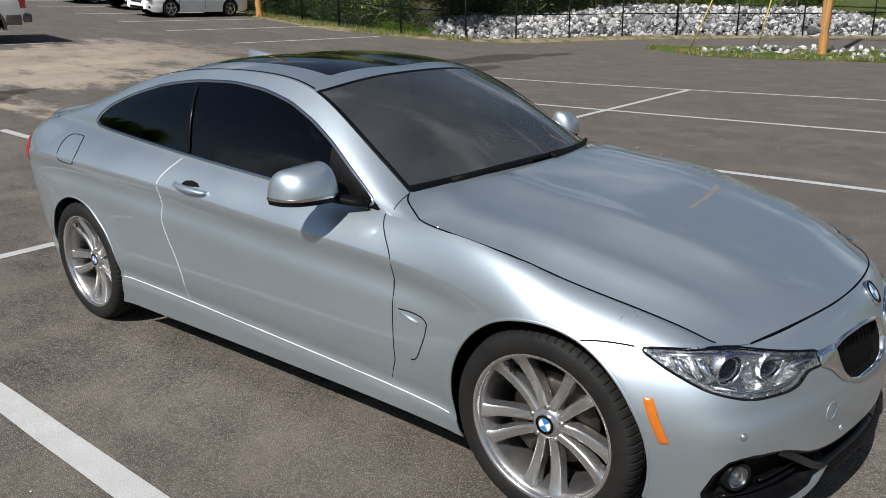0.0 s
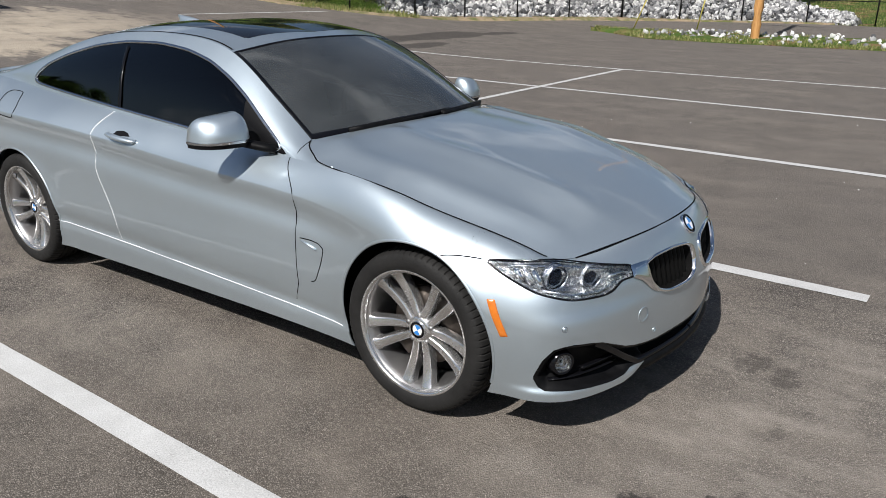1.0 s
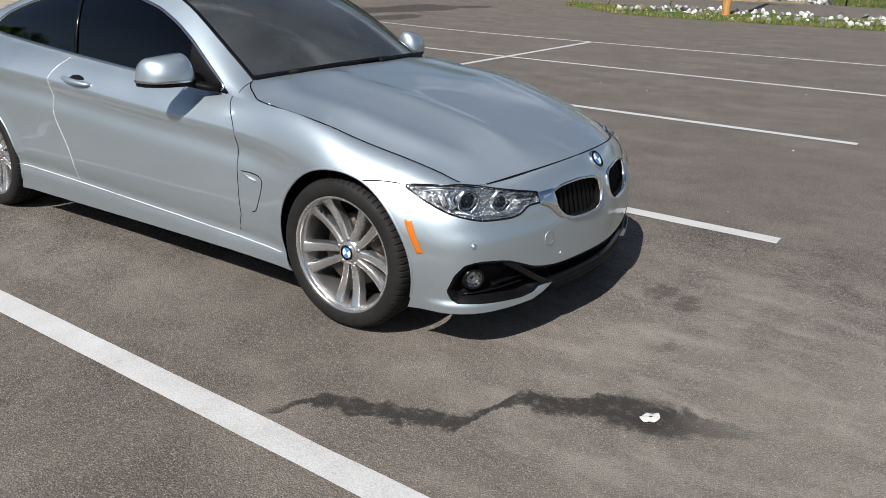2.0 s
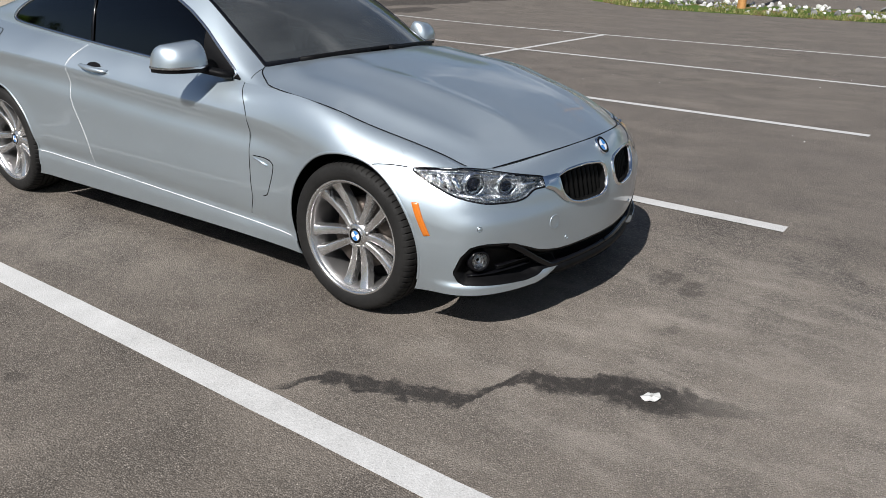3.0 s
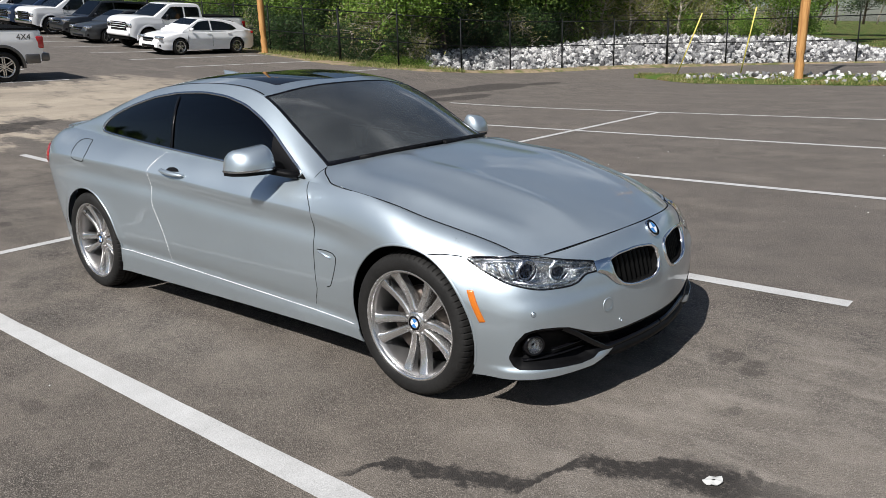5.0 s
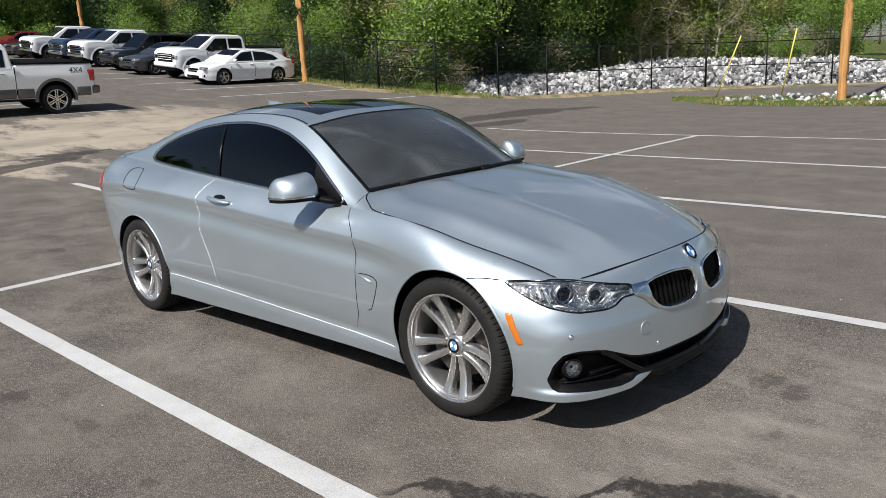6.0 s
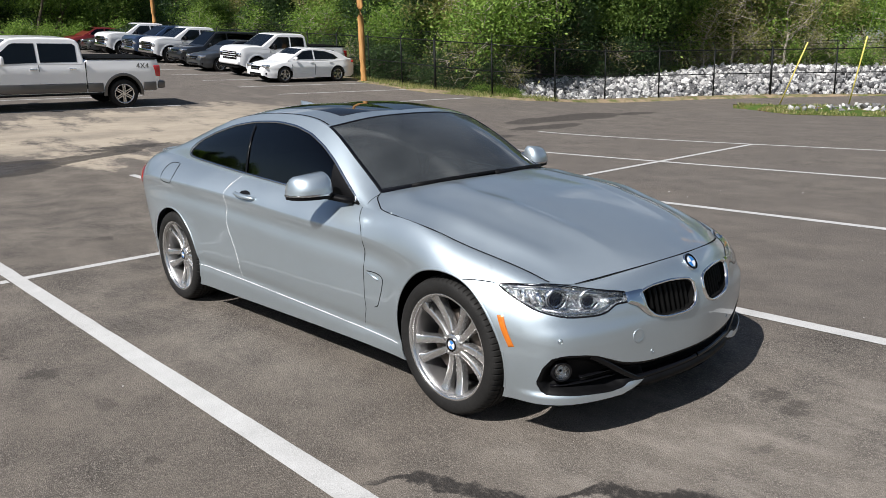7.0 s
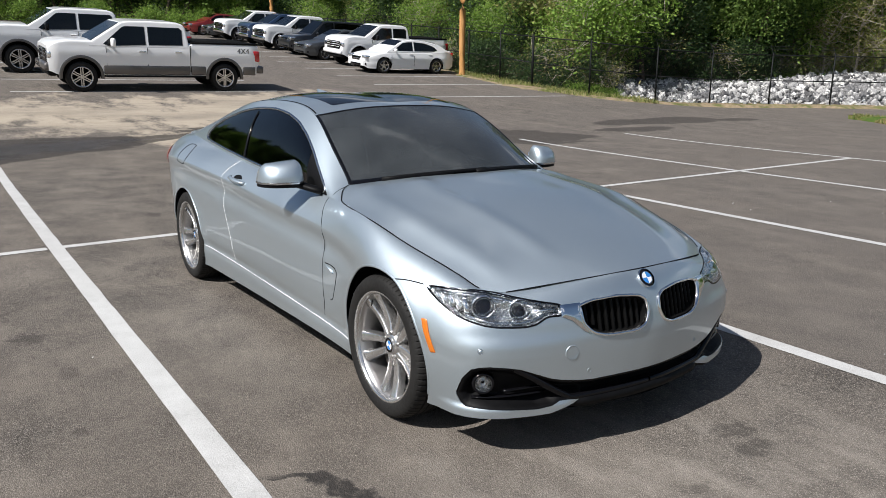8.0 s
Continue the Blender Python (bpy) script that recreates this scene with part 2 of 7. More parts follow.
def rock_mat():
    n = Nodes("riprap_stone")
    info = n.node("ObjectInfo")
    g = n.node("NewGeometry")
    r = n.math("FRACT", n.math("ADD", info.outputs["Random"], g.outputs["Random Per Island"]))
    v = n.world_pos()
    a = n.noise(v, 7.0, 6, 0.65)
    # random stone greys, spread darker to put gap and tree shade in
    c = n.ramp(r, (0.0, (0.06, 0.06, 0.064)), (0.32, (0.20, 0.20, 0.205)), (0.62, (0.46, 0.455, 0.45)), (1.0, (0.78, 0.77, 0.755)))
    n.set(Base_Color=n.mix(n.ramp(a, (0.45, 0.0), (0.8, 0.45)), c, (0.24, 0.23, 0.22)), Roughness=0.85)
    n.bump(a, 0.6, 0.03)
    return n.m


def wood_pole():
    n = Nodes("pole_wood")
    v = n.coords((6, 6, 0.35))
    a = n.noise(v, 3.0, 7, 0.65)
    n.set(Base_Color=n.ramp(a, (0.3, (0.28, 0.12, 0.035)), (0.55, (0.50, 0.26, 0.085)), (0.8, (0.58, 0.35, 0.15))), Roughness=0.8)
    n.bump(a, 0.5, 0.02)
    return n.m


def leaf_mat(name, dark, mid, lite):
    n = Nodes(name)
    g = n.node("NewGeometry")
    info = n.node("ObjectInfo")
    r = n.math("FRACT", n.math("ADD", g.outputs["Random Per Island"], n.math("MULTIPLY", info.outputs["Random"], 0.3)))
    col = n.ramp(r, (0.0, dark), (0.5, mid), (1.0, lite))
    n.set(Base_Color=col, Roughness=0.55, Specular_IOR_Level=0.3)
    tr = n.node("BsdfTranslucent")
    n.link(col, tr.inputs["Color"])
    m = n.node("MixShader")
    m.inputs[0].default_value = 0.35
    n.link(n.b.outputs[0], m.inputs[1])
    n.link(tr.outputs[0], m.inputs[2])
    n.link(m.outputs[0], n.out.inputs["Surface"])
    return n.m


def chain_link():
    n = Nodes("chain_link_mesh")
    v = n.coords((1, 1, 1))
    sep = n.node("SeparateXYZ")
    n.link(v, sep.inputs[0])
    k = 2 * math.pi / 0.085
    a = n.math("ABSOLUTE", n.math("SINE", n.math("MULTIPLY", n.math("ADD", sep.outputs["X"], sep.outputs["Z"]), k)))
    b = n.math("ABSOLUTE", n.math("SINE", n.math("MULTIPLY", n.math("SUBTRACT", sep.outputs["X"], sep.outputs["Z"]), k)))
    wire = n.math("LESS_THAN", n.math("MINIMUM", a, b), 0.11)
    n.set(Base_Color=(0.008, 0.009, 0.009), Roughness=0.7, Specular_IOR_Level=0.1, Alpha=wire)
    return n.m


M = {
    "paint": paint_silver(),
    "glass_side": tinted_glass("privacy_glass", (0.020, 0.024, 0.030)),
    # film on the windscreen is part dust, part painted sky reflection
    "glass_front": tinted_glass("windscreen_glass", (0.09, 0.11, 0.115), 0.0, 0.10, 1.65),
    "glass_clear": tinted_glass("lamp_glass", (0.93, 0.95, 0.96)),
    "chrome": simple("chrome", (0.82, 0.83, 0.84), 0.07, 1.0, 0.03),
    "satin": simple("satin_trim", (0.55, 0.57, 0.60), 0.22, 1.0, 0.05),
    "lamp_shell": simple("lamp_reflector", (0.72, 0.73, 0.75), 0.22, 0.9, 0.25, 14.0),
    "lamp_dark": simple("lamp_housing", (0.42, 0.43, 0.44), 0.26, 0.9, 0.5, 22.0),
    "gloss_black": simple("gloss_black", (0.004, 0.004, 0.005), 0.16, 0.0, 0.2, spec=0.25),
    "roof_glass": simple("roof_glass", (0.006, 0.006, 0.007), 0.04, 0.0, 0.2, spec=0.6),
    "plastic": simple("black_plastic", (0.004, 0.004, 0.0045), 0.55, 0.0, 0.25, 20.0, 0.1, spec=0.13),
    "grille": simple("grille_black", (0.004, 0.004, 0.004), 0.35, 0.0, 0.2, spec=0.12),
    "matte": simple("matte_black", (0.004, 0.004, 0.004), 0.9, 0.0, 0.3, spec=0.1),
    "gap": simple("gap_shadow_rubber", (0.004, 0.004, 0.005), 0.9, 0.0, 0.2, spec=0.05),
    "rubber": simple("tyre_rubber", (0.0135, 0.013, 0.0125), 0.72, 0.0, 0.3, 9.0, 0.35, spec=0.25),
    "alloy": simple("alloy_wheel", (0.62, 0.615, 0.61), 0.25, 0.92, 0.06, 5.0),
    "alloy_dark": simple("alloy_inner", (0.40, 0.39, 0.385), 0.38, 0.9, 0.12, 5.0),
    # dark tone for the shade inside the rims, behind the spokes
    "wheel_shade": simple("wheel_inner_shade", (0.05, 0.05, 0.052), 0.5, 0.3, 0.2),
    "iron": simple("brake_iron", (0.07, 0.058, 0.05), 0.5, 0.8, 0.4, 12.0),
    "orange": simple("amber_reflector", (0.56, 0.15, 0.012), 0.25, 0.0, 0.08, 60.0, coat=0.6),
    "red": simple("red_lens", (0.42, 0.012, 0.015), 0.12, 0.0, 0.1, coat=0.8),
    "blue": simple("badge_blue", (0.03, 0.20, 0.55), 0.2, 0.0, 0.05, coat=0.8),
    "white": simple("badge_white", (0.80, 0.81, 0.82), 0.2, 0.0, 0.03, coat=0.8),
    "leather": simple("dark_leather", (0.022, 0.021, 0.020), 0.5, 0.0, 0.2, 12.0, 0.2),
    "dash": simple("dash_plastic", (0.030, 0.030, 0.031), 0.6, 0.0, 0.2, 15.0, 0.2),
    "asphalt": asphalt(),
    "line": line_paint(),
    "earth": earth(),
    "soil": soil_mat(),
    "rock": rock_mat(),
    # near-black bank core: shade in the gaps between stones, as colour
    "core": simple("bank_gap_shade", (0.05, 0.048, 0.045), 0.95, 0.0, 0.4, 3.0, 0.5),
    "pole": wood_pole(),
    "yellow": simple("yellow_plastic", (0.72, 0.60, 0.14), 0.5, 0.0, 0.12),
    "fence": simple("black_fence_steel", (0.007, 0.008, 0.008), 0.6, 0.0, 0.2, spec=0.2),
    "chain": chain_link(),
    "bark": simple("bark", (0.11, 0.085, 0.062), 0.9, 0.0, 0.45, 5.0, 0.6),
    "dead": simple("dead_wood", (0.34, 0.30, 0.25), 0.9, 0.0, 0.35, 6.0, 0.4),
    "leaf_a": leaf_mat("spring_leaf", (0.08, 0.15, 0.022), (0.17, 0.29, 0.045), (0.30, 0.42, 0.09)),
    # two darker leaf tones that carry the wood's shade in their colour
    "leaf_b": leaf_mat("shaded_leaf", (0.045, 0.09, 0.018), (0.11, 0.19, 0.035), (0.21, 0.30, 0.07)),
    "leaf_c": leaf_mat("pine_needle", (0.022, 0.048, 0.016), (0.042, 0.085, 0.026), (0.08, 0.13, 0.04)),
    # olive foliage with the sunlit brightness put into its colour
    "leaf_d": leaf_mat("sunlit_olive_leaf", (0.13, 0.14, 0.04), (0.25, 0.26, 0.08), (0.42, 0.39, 0.16)),
    "grass": leaf_mat("grass_blade", (0.09, 0.13, 0.03), (0.23, 0.26, 0.075), (0.44, 0.40, 0.19)),
    "litter": simple("paper_litter", (0.56, 0.56, 0.54), 0.7, 0.0, 0.06),
    "steel": simple("galvanised_wire", (0.35, 0.36, 0.37), 0.4, 1.0, 0.1),
}


# ---- mesh helpers ----
def finish(bm, name, material, smooth=True, normals=True):
    if normals:
        bmesh.ops.recalc_face_normals(bm, faces=bm.faces)
    me = bpy.data.meshes.new(name)
    bm.to_mesh(me)
    bm.free()
    me.materials.append(material)
    if smooth:
        me.polygons.foreach_set("use_smooth", [True] * len(me.polygons))
    return me


def part(name, bm, material, parent, label="", smooth=True, normals=True):
    """Links a bmesh as one mesh object under a thing or a part."""
    ob = new(name, finish(bm, name, material, smooth, normals))
    if parent is not None:
        ob.parent = parent
    if label:
        tagged(ob, label)
    return ob


def edged(ob, width=0.01, segs=2, angle=35):
    b = ob.modifiers.new("bevel", "BEVEL")
    b.width, b.segments, b.limit_method, b.angle_limit = width, segs, "ANGLE", radians(angle)
    return ob


def skin(ob, thick, offset=-1.0):
    s = ob.modifiers.new("solidify", "SOLIDIFY")
    s.thickness, s.offset = thick, offset
    e = ob.modifiers.new("split", "EDGE_SPLIT")
    e.split_angle = radians(55)
    return ob


def box(bm, c, s, m=None):
    r = bmesh.ops.create_cube(bm, size=1.0)
    t = Matrix.Translation(c) @ Matrix.Diagonal((*s, 1))
    bmesh.ops.transform(bm, matrix=(m @ t) if m else t, verts=r["verts"])
    return r["verts"]


def cyl(bm, a, b, r1, r2=None, segs=16, caps=True):
    a, b = Vector(a), Vector(b)
    d = b - a
    r = bmesh.ops.create_cone(bm, cap_ends=caps, segments=segs, radius1=r1, radius2=r1 if r2 is None else r2, depth=d.length)
    m = Matrix.Translation((a + b) / 2) @ d.to_track_quat("Z", "Y").to_matrix().to_4x4()
    bmesh.ops.transform(bm, matrix=m, verts=r["verts"])
    return r["verts"]


def lathe(bm, profile, segs=48, axis="Y", closed=False):
    """Turns a profile of (radius, height) round an axis through the origin."""
    rings = []
    for r, h in profile:
        ring = []
        for i in range(segs):
            a = 2 * math.pi * i / segs
            p = (r * math.cos(a), h, r * math.sin(a)) if axis == "Y" else (r * math.cos(a), r * math.sin(a), h)
            ring.append(bm.verts.new(p))
        rings.append(ring)
    pairs = list(zip(rings, rings[1:])) + ([(rings[-1], rings[0])] if closed else [])
    for p, q in pairs:
        for i in range(segs):
            j = (i + 1) % segs
            bm.faces.new((p[i], p[j], q[j], q[i]))
    return rings


def patch(f, nu, nv):
    """A grid over u, v in 0..1, with f(u, v) its point."""
    bm = bmesh.new()
    g = [[bm.verts.new(f(i / nu, j / nv)) for j in range(nv + 1)] for i in range(nu + 1)]
    for i in range(nu):
        for j in range(nv):
            bm.faces.new((g[i][j], g[i + 1][j], g[i + 1][j + 1], g[i][j + 1]))
    return bm


def tube(bm, pts, r, segs=8, flat=1.0):
    """A round bar along points."""
    pts = [Vector(p) for p in pts]
    rings = []
    for i, p in enumerate(pts):
        d = (pts[min(i + 1, len(pts) - 1)] - pts[max(i - 1, 0)]).normalized()
        s = d.cross(Vector((0, 0, 1)))
        s = Vector((1, 0, 0)) if s.length < 1e-4 else s.normalized()
        u = s.cross(d).normalized()
        rr = r(i / (len(pts) - 1)) if callable(r) else r
        rings.append([bm.verts.new(p + s * rr * math.cos(2 * math.pi * k / segs) + u * rr * flat * math.sin(2 * math.pi * k / segs)) for k in range(segs)])
    for p, q in zip(rings, rings[1:]):
        for k in range(segs):
            j = (k + 1) % segs
            bm.faces.new((p[k], p[j], q[j], q[k]))
    bm.faces.new(rings[0][::-1])
    bm.faces.new(rings[-1])


def spline(ts, vs):
    """Natural cubic spline through vs (numbers or tuples) at ts."""
    t = np.array(ts, float)
    v = np.array(vs, float)
    v = v.reshape(len(t), -1)
    n = len(t)
    h = np.diff(t)
    A = np.eye(n)
    R = np.zeros_like(v)
    for i in range(1, n - 1):
        A[i, i - 1], A[i, i], A[i, i + 1] = h[i - 1], 2 * (h[i - 1] + h[i]), h[i]
        R[i] = 6 * ((v[i + 1] - v[i]) / h[i] - (v[i] - v[i - 1]) / h[i - 1])
    m = np.linalg.solve(A, R)

    def at(x):
        i = int(np.clip(np.searchsorted(t, x) - 1, 0, n - 2))
        a, b = t[i + 1] - x, x - t[i]
        o = (m[i] * a ** 3 + m[i + 1] * b ** 3) / (6 * h[i]) + (v[i] / h[i] - m[i] * h[i] / 6) * a + (v[i + 1] / h[i] - m[i + 1] * h[i] / 6) * b
        return o if len(o) > 1 else float(o[0])
    return at


def step(a, b, x):
    s = min(1.0, max(0.0, (x - a) / (b - a)))
    return s * s * (3 - 2 * s)


def mixed(a, b, t):
    return a + (b - a) * t


# ---- the ground ----
def terrain(x, y):
    u = -x - 11
    rise = 0.05 * (math.sqrt(u * u + 9) + u) - 0.02
    return rise * (1 - 0.32 * step(18, 24, y)) + 0.22 * step(24, 36, y) * step(6, -6, x) + 0.9 * step(36, 60, y)


def sheet(name, xs, ys, lift, material, inside=None):
    bm = bmesh.new()
    g = {}
    for i, x in enumerate(xs):
        for j, y in enumerate(ys):
            g[i, j] = bm.verts.new((x, y, terrain(x, y) + lift))
    for i in range(len(xs) - 1):
        for j in range(len(ys) - 1):
            if inside is None or inside((xs[i] + xs[i + 1]) / 2, (ys[j] + ys[j + 1]) / 2):
                bm.faces.new((g[i, j], g[i + 1, j], g[i + 1, j + 1], g[i, j + 1]))
    bmesh.ops.delete(bm, geom=[v for v in bm.verts if not v.link_faces], context="VERTS")
    return part(name, bm, material, None, normals=False)


def spread(near, far, stepsize):
    a = list(np.arange(-near, near + 0.01, stepsize))
    out, d = [], stepsize
    x = near
    while x < far:
        d *= 1.35
        x += d
        out.append(x)
    return [-v for v in reversed(out)] + a + out


ground = tagged(sheet("ground", spread(70, 900, 1.0), spread(70, 900, 1.0), -0.10, M["earth"]), "grass and bare reddish earth round the car park", "ground", kind="structure")

lot_edge = spline((-120, -60, -30, -21, -17.5, -16.2, -15.4, -13.5, -10.5, -6, 0, 10, 40), (19, 18.5, 18.0, 17.8, 18.6, 20.5, 24.0, 28.6, 32.0, 34.0, 34.5, 34.2, 34))


def lot_sheet():
    xs = list(np.arange(-90, -20, 1.0)) + list(np.arange(-20, -5, 0.25)) + list(np.arange(-5, 45, 0.5))
    bm = bmesh.new()
    rows = []
    for x in xs:
        top = min(34.6, lot_edge(x)) + 0.12 * noise.noise(Vector((x * 0.9, 0, 3)))
        rows.append([bm.verts.new((x, y, terrain(x, y))) for y in [mixed(-60, top, (j / 110) ** 0.8) for j in range(111)]])
    for p, q in zip(rows, rows[1:]):
        for j in range(110):
            bm.faces.new((p[j], q[j], q[j + 1], p[j + 1]))
    ob = part("pavement", bm, M["asphalt"], None, normals=False)
    skin(ob, 0.09)
    return tagged(ob, "worn grey asphalt car park with sand and wet stains", "asphalt", kind="structure")


lot_sheet()


def painted_line(a, b, w=0.105):
    """A strip of line paint from a to b on the asphalt."""
    a, b = Vector((*a, 0)), Vector((*b, 0))
    n = max(2, int((b - a).length / 0.25))
    side = (b - a).normalized().cross(Vector((0, 0, 1))) * w / 2
    bm = bmesh.new()
    rows = []
    for i in range(n + 1):
        p = a.lerp(b, i / n)
        row = []
        for s in (-1, 1):
            q = p + side * (s + 0.10 * noise.noise(Vector((p.x * 4, p.y * 4, s * 7))))
            row.append(q)
        rows.append([bm.verts.new((q.x, q.y, terrain(q.x, q.y) + 0.004)) for q in row])
    for p, q in zip(rows, rows[1:]):
        bm.faces.new((p[0], p[1], q[1], q[0]))
    ob = part("parking_line", bm, M["line"], None, normals=False)
    return tagged(ob, "worn white painted parking bay line on asphalt", "parking line", "parking bay lines", "structure")


for y0, y1 in ((-4.6, -4.6), (-1.594, -1.592), (1.60, 1.485), (5.05, 4.75), (8.62, 8.27), (12.05, 12.12)):
    painted_line((-10.3, y0), (1.27, y1), 0.118 if abs(y0) < 2 else 0.11)
painted_line((-4.22, -4.7), (-4.36, -1.665))
painted_line((-4.37, -1.545), (-4.66, 12.03))
for x in (-18.5, -22.1, -25.1, -28.1, -31.1, -34.1, -37.2, -40.3):
    painted_line((x, 11.5), (x + 0.15, 17.6))
for x in (-20.5, -23.5, -26.15, -28.8, -31.5):
    painted_line((x, -0.4), (x + 0.2, 7.0))


# ---- the silver coupe ----
# plan outline at the widest line, front centre to rear centre, as (ahead of the front axle, half width)
K = list(range(14))
base_xy = spline([-2, -1] + K, [(0.658, -0.607), (0.745, -0.285), (0.782, 0), (0.745, 0.285), (0.658, 0.607), (0.530, 0.798), (0.295, 0.876), (0.0, 0.893), (-0.45, 0.850), (-1.2, 0.853),
                     (-2.0, 0.877), (-2.81, 0.908), (-3.32, 0.865), (-3.62, 0.740), (-3.78, 0.46), (-3.835, 0)])
wide_z = spline((0, 1.5, 3, 4, 5, 6, 7, 8, 9, 10, 11, 13), (0.43, 0.43, 0.45, 0.52, 0.64, 0.745, 0.79, 0.845, 0.885, 0.87, 0.80, 0.70))
foot_z = spline((0, 2, 3, 4, 5, 6, 7, 9, 10, 11, 13), (0.195, 0.188, 0.188, 0.178, 0.17, 0.172, 0.172, 0.18, 0.22, 0.25, 0.27))
foot_in = spline((0, 1, 2, 3, 4, 5, 6, 9, 10, 11, 13), (0.015, 0.012, 0.008, 0.02, 0.045, 0.045, 0.030, 0.045, 0.05, 0.09, 0.10))
# upper edge of the body side: bonnet front edge, wing edge, belt line, boot edge
top_edge = spline([-2, -1] + K[:7] + [6.4] + K[7:], [(0.519, -0.591, 0.664), (0.640, -0.285, 0.703), (0.672, 0, 0.712), (0.640, 0.285, 0.703), (0.519, 0.591, 0.664), (0.400, 0.690, 0.698), (0.235, 0.727, 0.748), (0.0, 0.768, 0.806),
                                          (-0.45, 0.778, 0.880), (-0.75, 0.748, 0.886), (-1.2, 0.748, 0.908), (-2.0, 0.752, 0.955), (-2.81, 0.712, 1.008), (-3.32, 0.662, 1.028),
                                          (-3.60, 0.590, 1.018), (-3.75, 0.40, 1.02), (-3.80, 0, 1.025)])


def body(k, q):
    """A point of the right body side: k along (0 front centre to 13 rear centre), q from the bottom edge (0) over the widest line (0.5) to the top edge (1)."""
    bx, by = base_xy(k)
    d = base_xy(min(13, k + 0.02)) - base_xy(max(0, k - 0.02))
    n = Vector((d[1], -d[0])).normalized()      # outwards in plan, with y counted to the right
    if n.y < 0 and by > 0.05:
        n = -n
    if by <= 0.05:
        n = Vector((1, 0)) if k < 5 else Vector((-1, 0))
    zw, zf = wide_z(k), foot_z(k)
    ex, ey, ez = top_edge(k)
    side = step(5.2, 6.4, k) * (1 - step(9.6, 10.6, k))
    if q <= 0.5:
        s = q * 2
        z = mixed(zf, zw, s)
        inset = foot_in(k) * (1 - s) ** 1.6
        x, y = bx - n.x * inset, by - n.y * inset
    else:
        th = (q - 0.5) * math.pi
        s, c = math.sin(th), math.cos(th)
        t = (q - 0.5) * 2
        flat = 0.5 * side + 0.15
        z = mixed(mixed(zw, ez, s ** 1.05), mixed(zw, ez, t), flat)
        f = mixed(1 - c ** 1.12, t, flat)
        x, y = mixed(bx, ex, f), mixed(by, ey, f)
    # hollow flank under the shoulder, a rounded lower swell, and the sill's step
    zs = 0.247 + 0.0365 * (-x - 0.45)
    dent = side * (0.020 * math.exp(-((z - zw + 0.085) / 0.055) ** 2) - 0.008 * math.exp(-((z - 0.43) / 0.10) ** 2) + 0.010 * math.exp(-((z - zs - 0.018) / 0.03) ** 2))
    dent -= step(5.75, 5.95, k) * (1 - step(8.6, 8.9, k)) * 0.005 * step(zs + 0.003, zs - 0.003, z)
    # flared arches
    for ax, ar in ((0.0, 0.362), (-2.81, 0.352)):
        r = math.hypot(x - ax, z - 0.335)
        dent -= (0.006 if ax > -1 else 0.010) * math.exp(-((r - ar) / 0.045) ** 2) * step(2.9, 4.2, k) * step(0.68, 0.60, z)
    # the nose's ledge under the lamps and the bumper's middle crease
    front = step(3.5, 2.4, k)
    dent += front * (0.005 * math.exp(-((z - 0.520) / 0.030) ** 2) * step(0.9, 1.8, k) - 0.003 * math.exp(-((z - 0.485) / 0.03) ** 2))
    dent -= 0.012 * step(0.245, 0.215, z) * step(1.2, 1.5, k) * step(3.7, 3.1, k)
    return Vector((x - n.x * dent, -(y - n.y * dent), z))


def body_normal(k, q):
    a = body(min(13, k + 0.01), q) - body(max(0, k - 0.01), q)
    b = body(k, min(1, q + 0.01)) - body(k, max(0, q - 0.01))
    n = a.cross(b).normalized()
    c = body(k, q) - Vector((-1.5, 0, 0.5))
    return n if n.dot(c) > 0 else -n


def poly_sd(pts, r=0.0):
    """Signed distance to a polygon in the plane, inside negative, rounded by r."""
    pts = [np.array(p, float) for p in pts]

    def sd(p):
        p = np.array(p, float)
        d, inside = 1e9, False
        for a, b in zip(pts, pts[1:] + pts[:1]):
            e, w = b - a, p - a
            h = np.clip(np.dot(w, e) / np.dot(e, e), 0, 1)
            d = min(d, float(np.hypot(*(w - e * h))))
            if (a[1] > p[1]) != (b[1] > p[1]) and p[0] < (b[0] - a[0]) * (p[1] - a[1]) / (b[1] - a[1]) + a[0]:
                inside = not inside
        return (-d if inside else d) - r
    return sd


def along(p, origin, way):
    return (p.x - origin[0]) * way[0] + (p.y - origin[1]) * way[1]


# outlines of what is let into the skin
LAMP_O, LAMP_W = (0.640, -0.418), (-0.691, -0.723)
FOG_O, FOG_W = (0.725, -0.382), (-0.457, -0.889)
lamp_poly = [(-0.022, 0.582), (-0.010, 0.622), (0.065, 0.634), (0.223, 0.660), (0.341, 0.677), (0.538, 0.677), (0.468, 0.630), (0.378, 0.585), (0.255, 0.555), (0.124, 0.549), (0.081, 0.556), (0.040, 0.582)]
lamp_sd2 = poly_sd(lamp_poly)
kid_poly = [(-0.368, 0.610), (-0.300, 0.629), (-0.180, 0.636), (-0.070, 0.624), (-0.036, 0.602), (-0.032, 0.550), (-0.055, 0.507), (-0.105, 0.488), (-0.250, 0.488), (-0.312, 0.505), (-0.347, 0.540)]
kid_sd2 = poly_sd([(p[0], p[1]) for p in kid_poly])
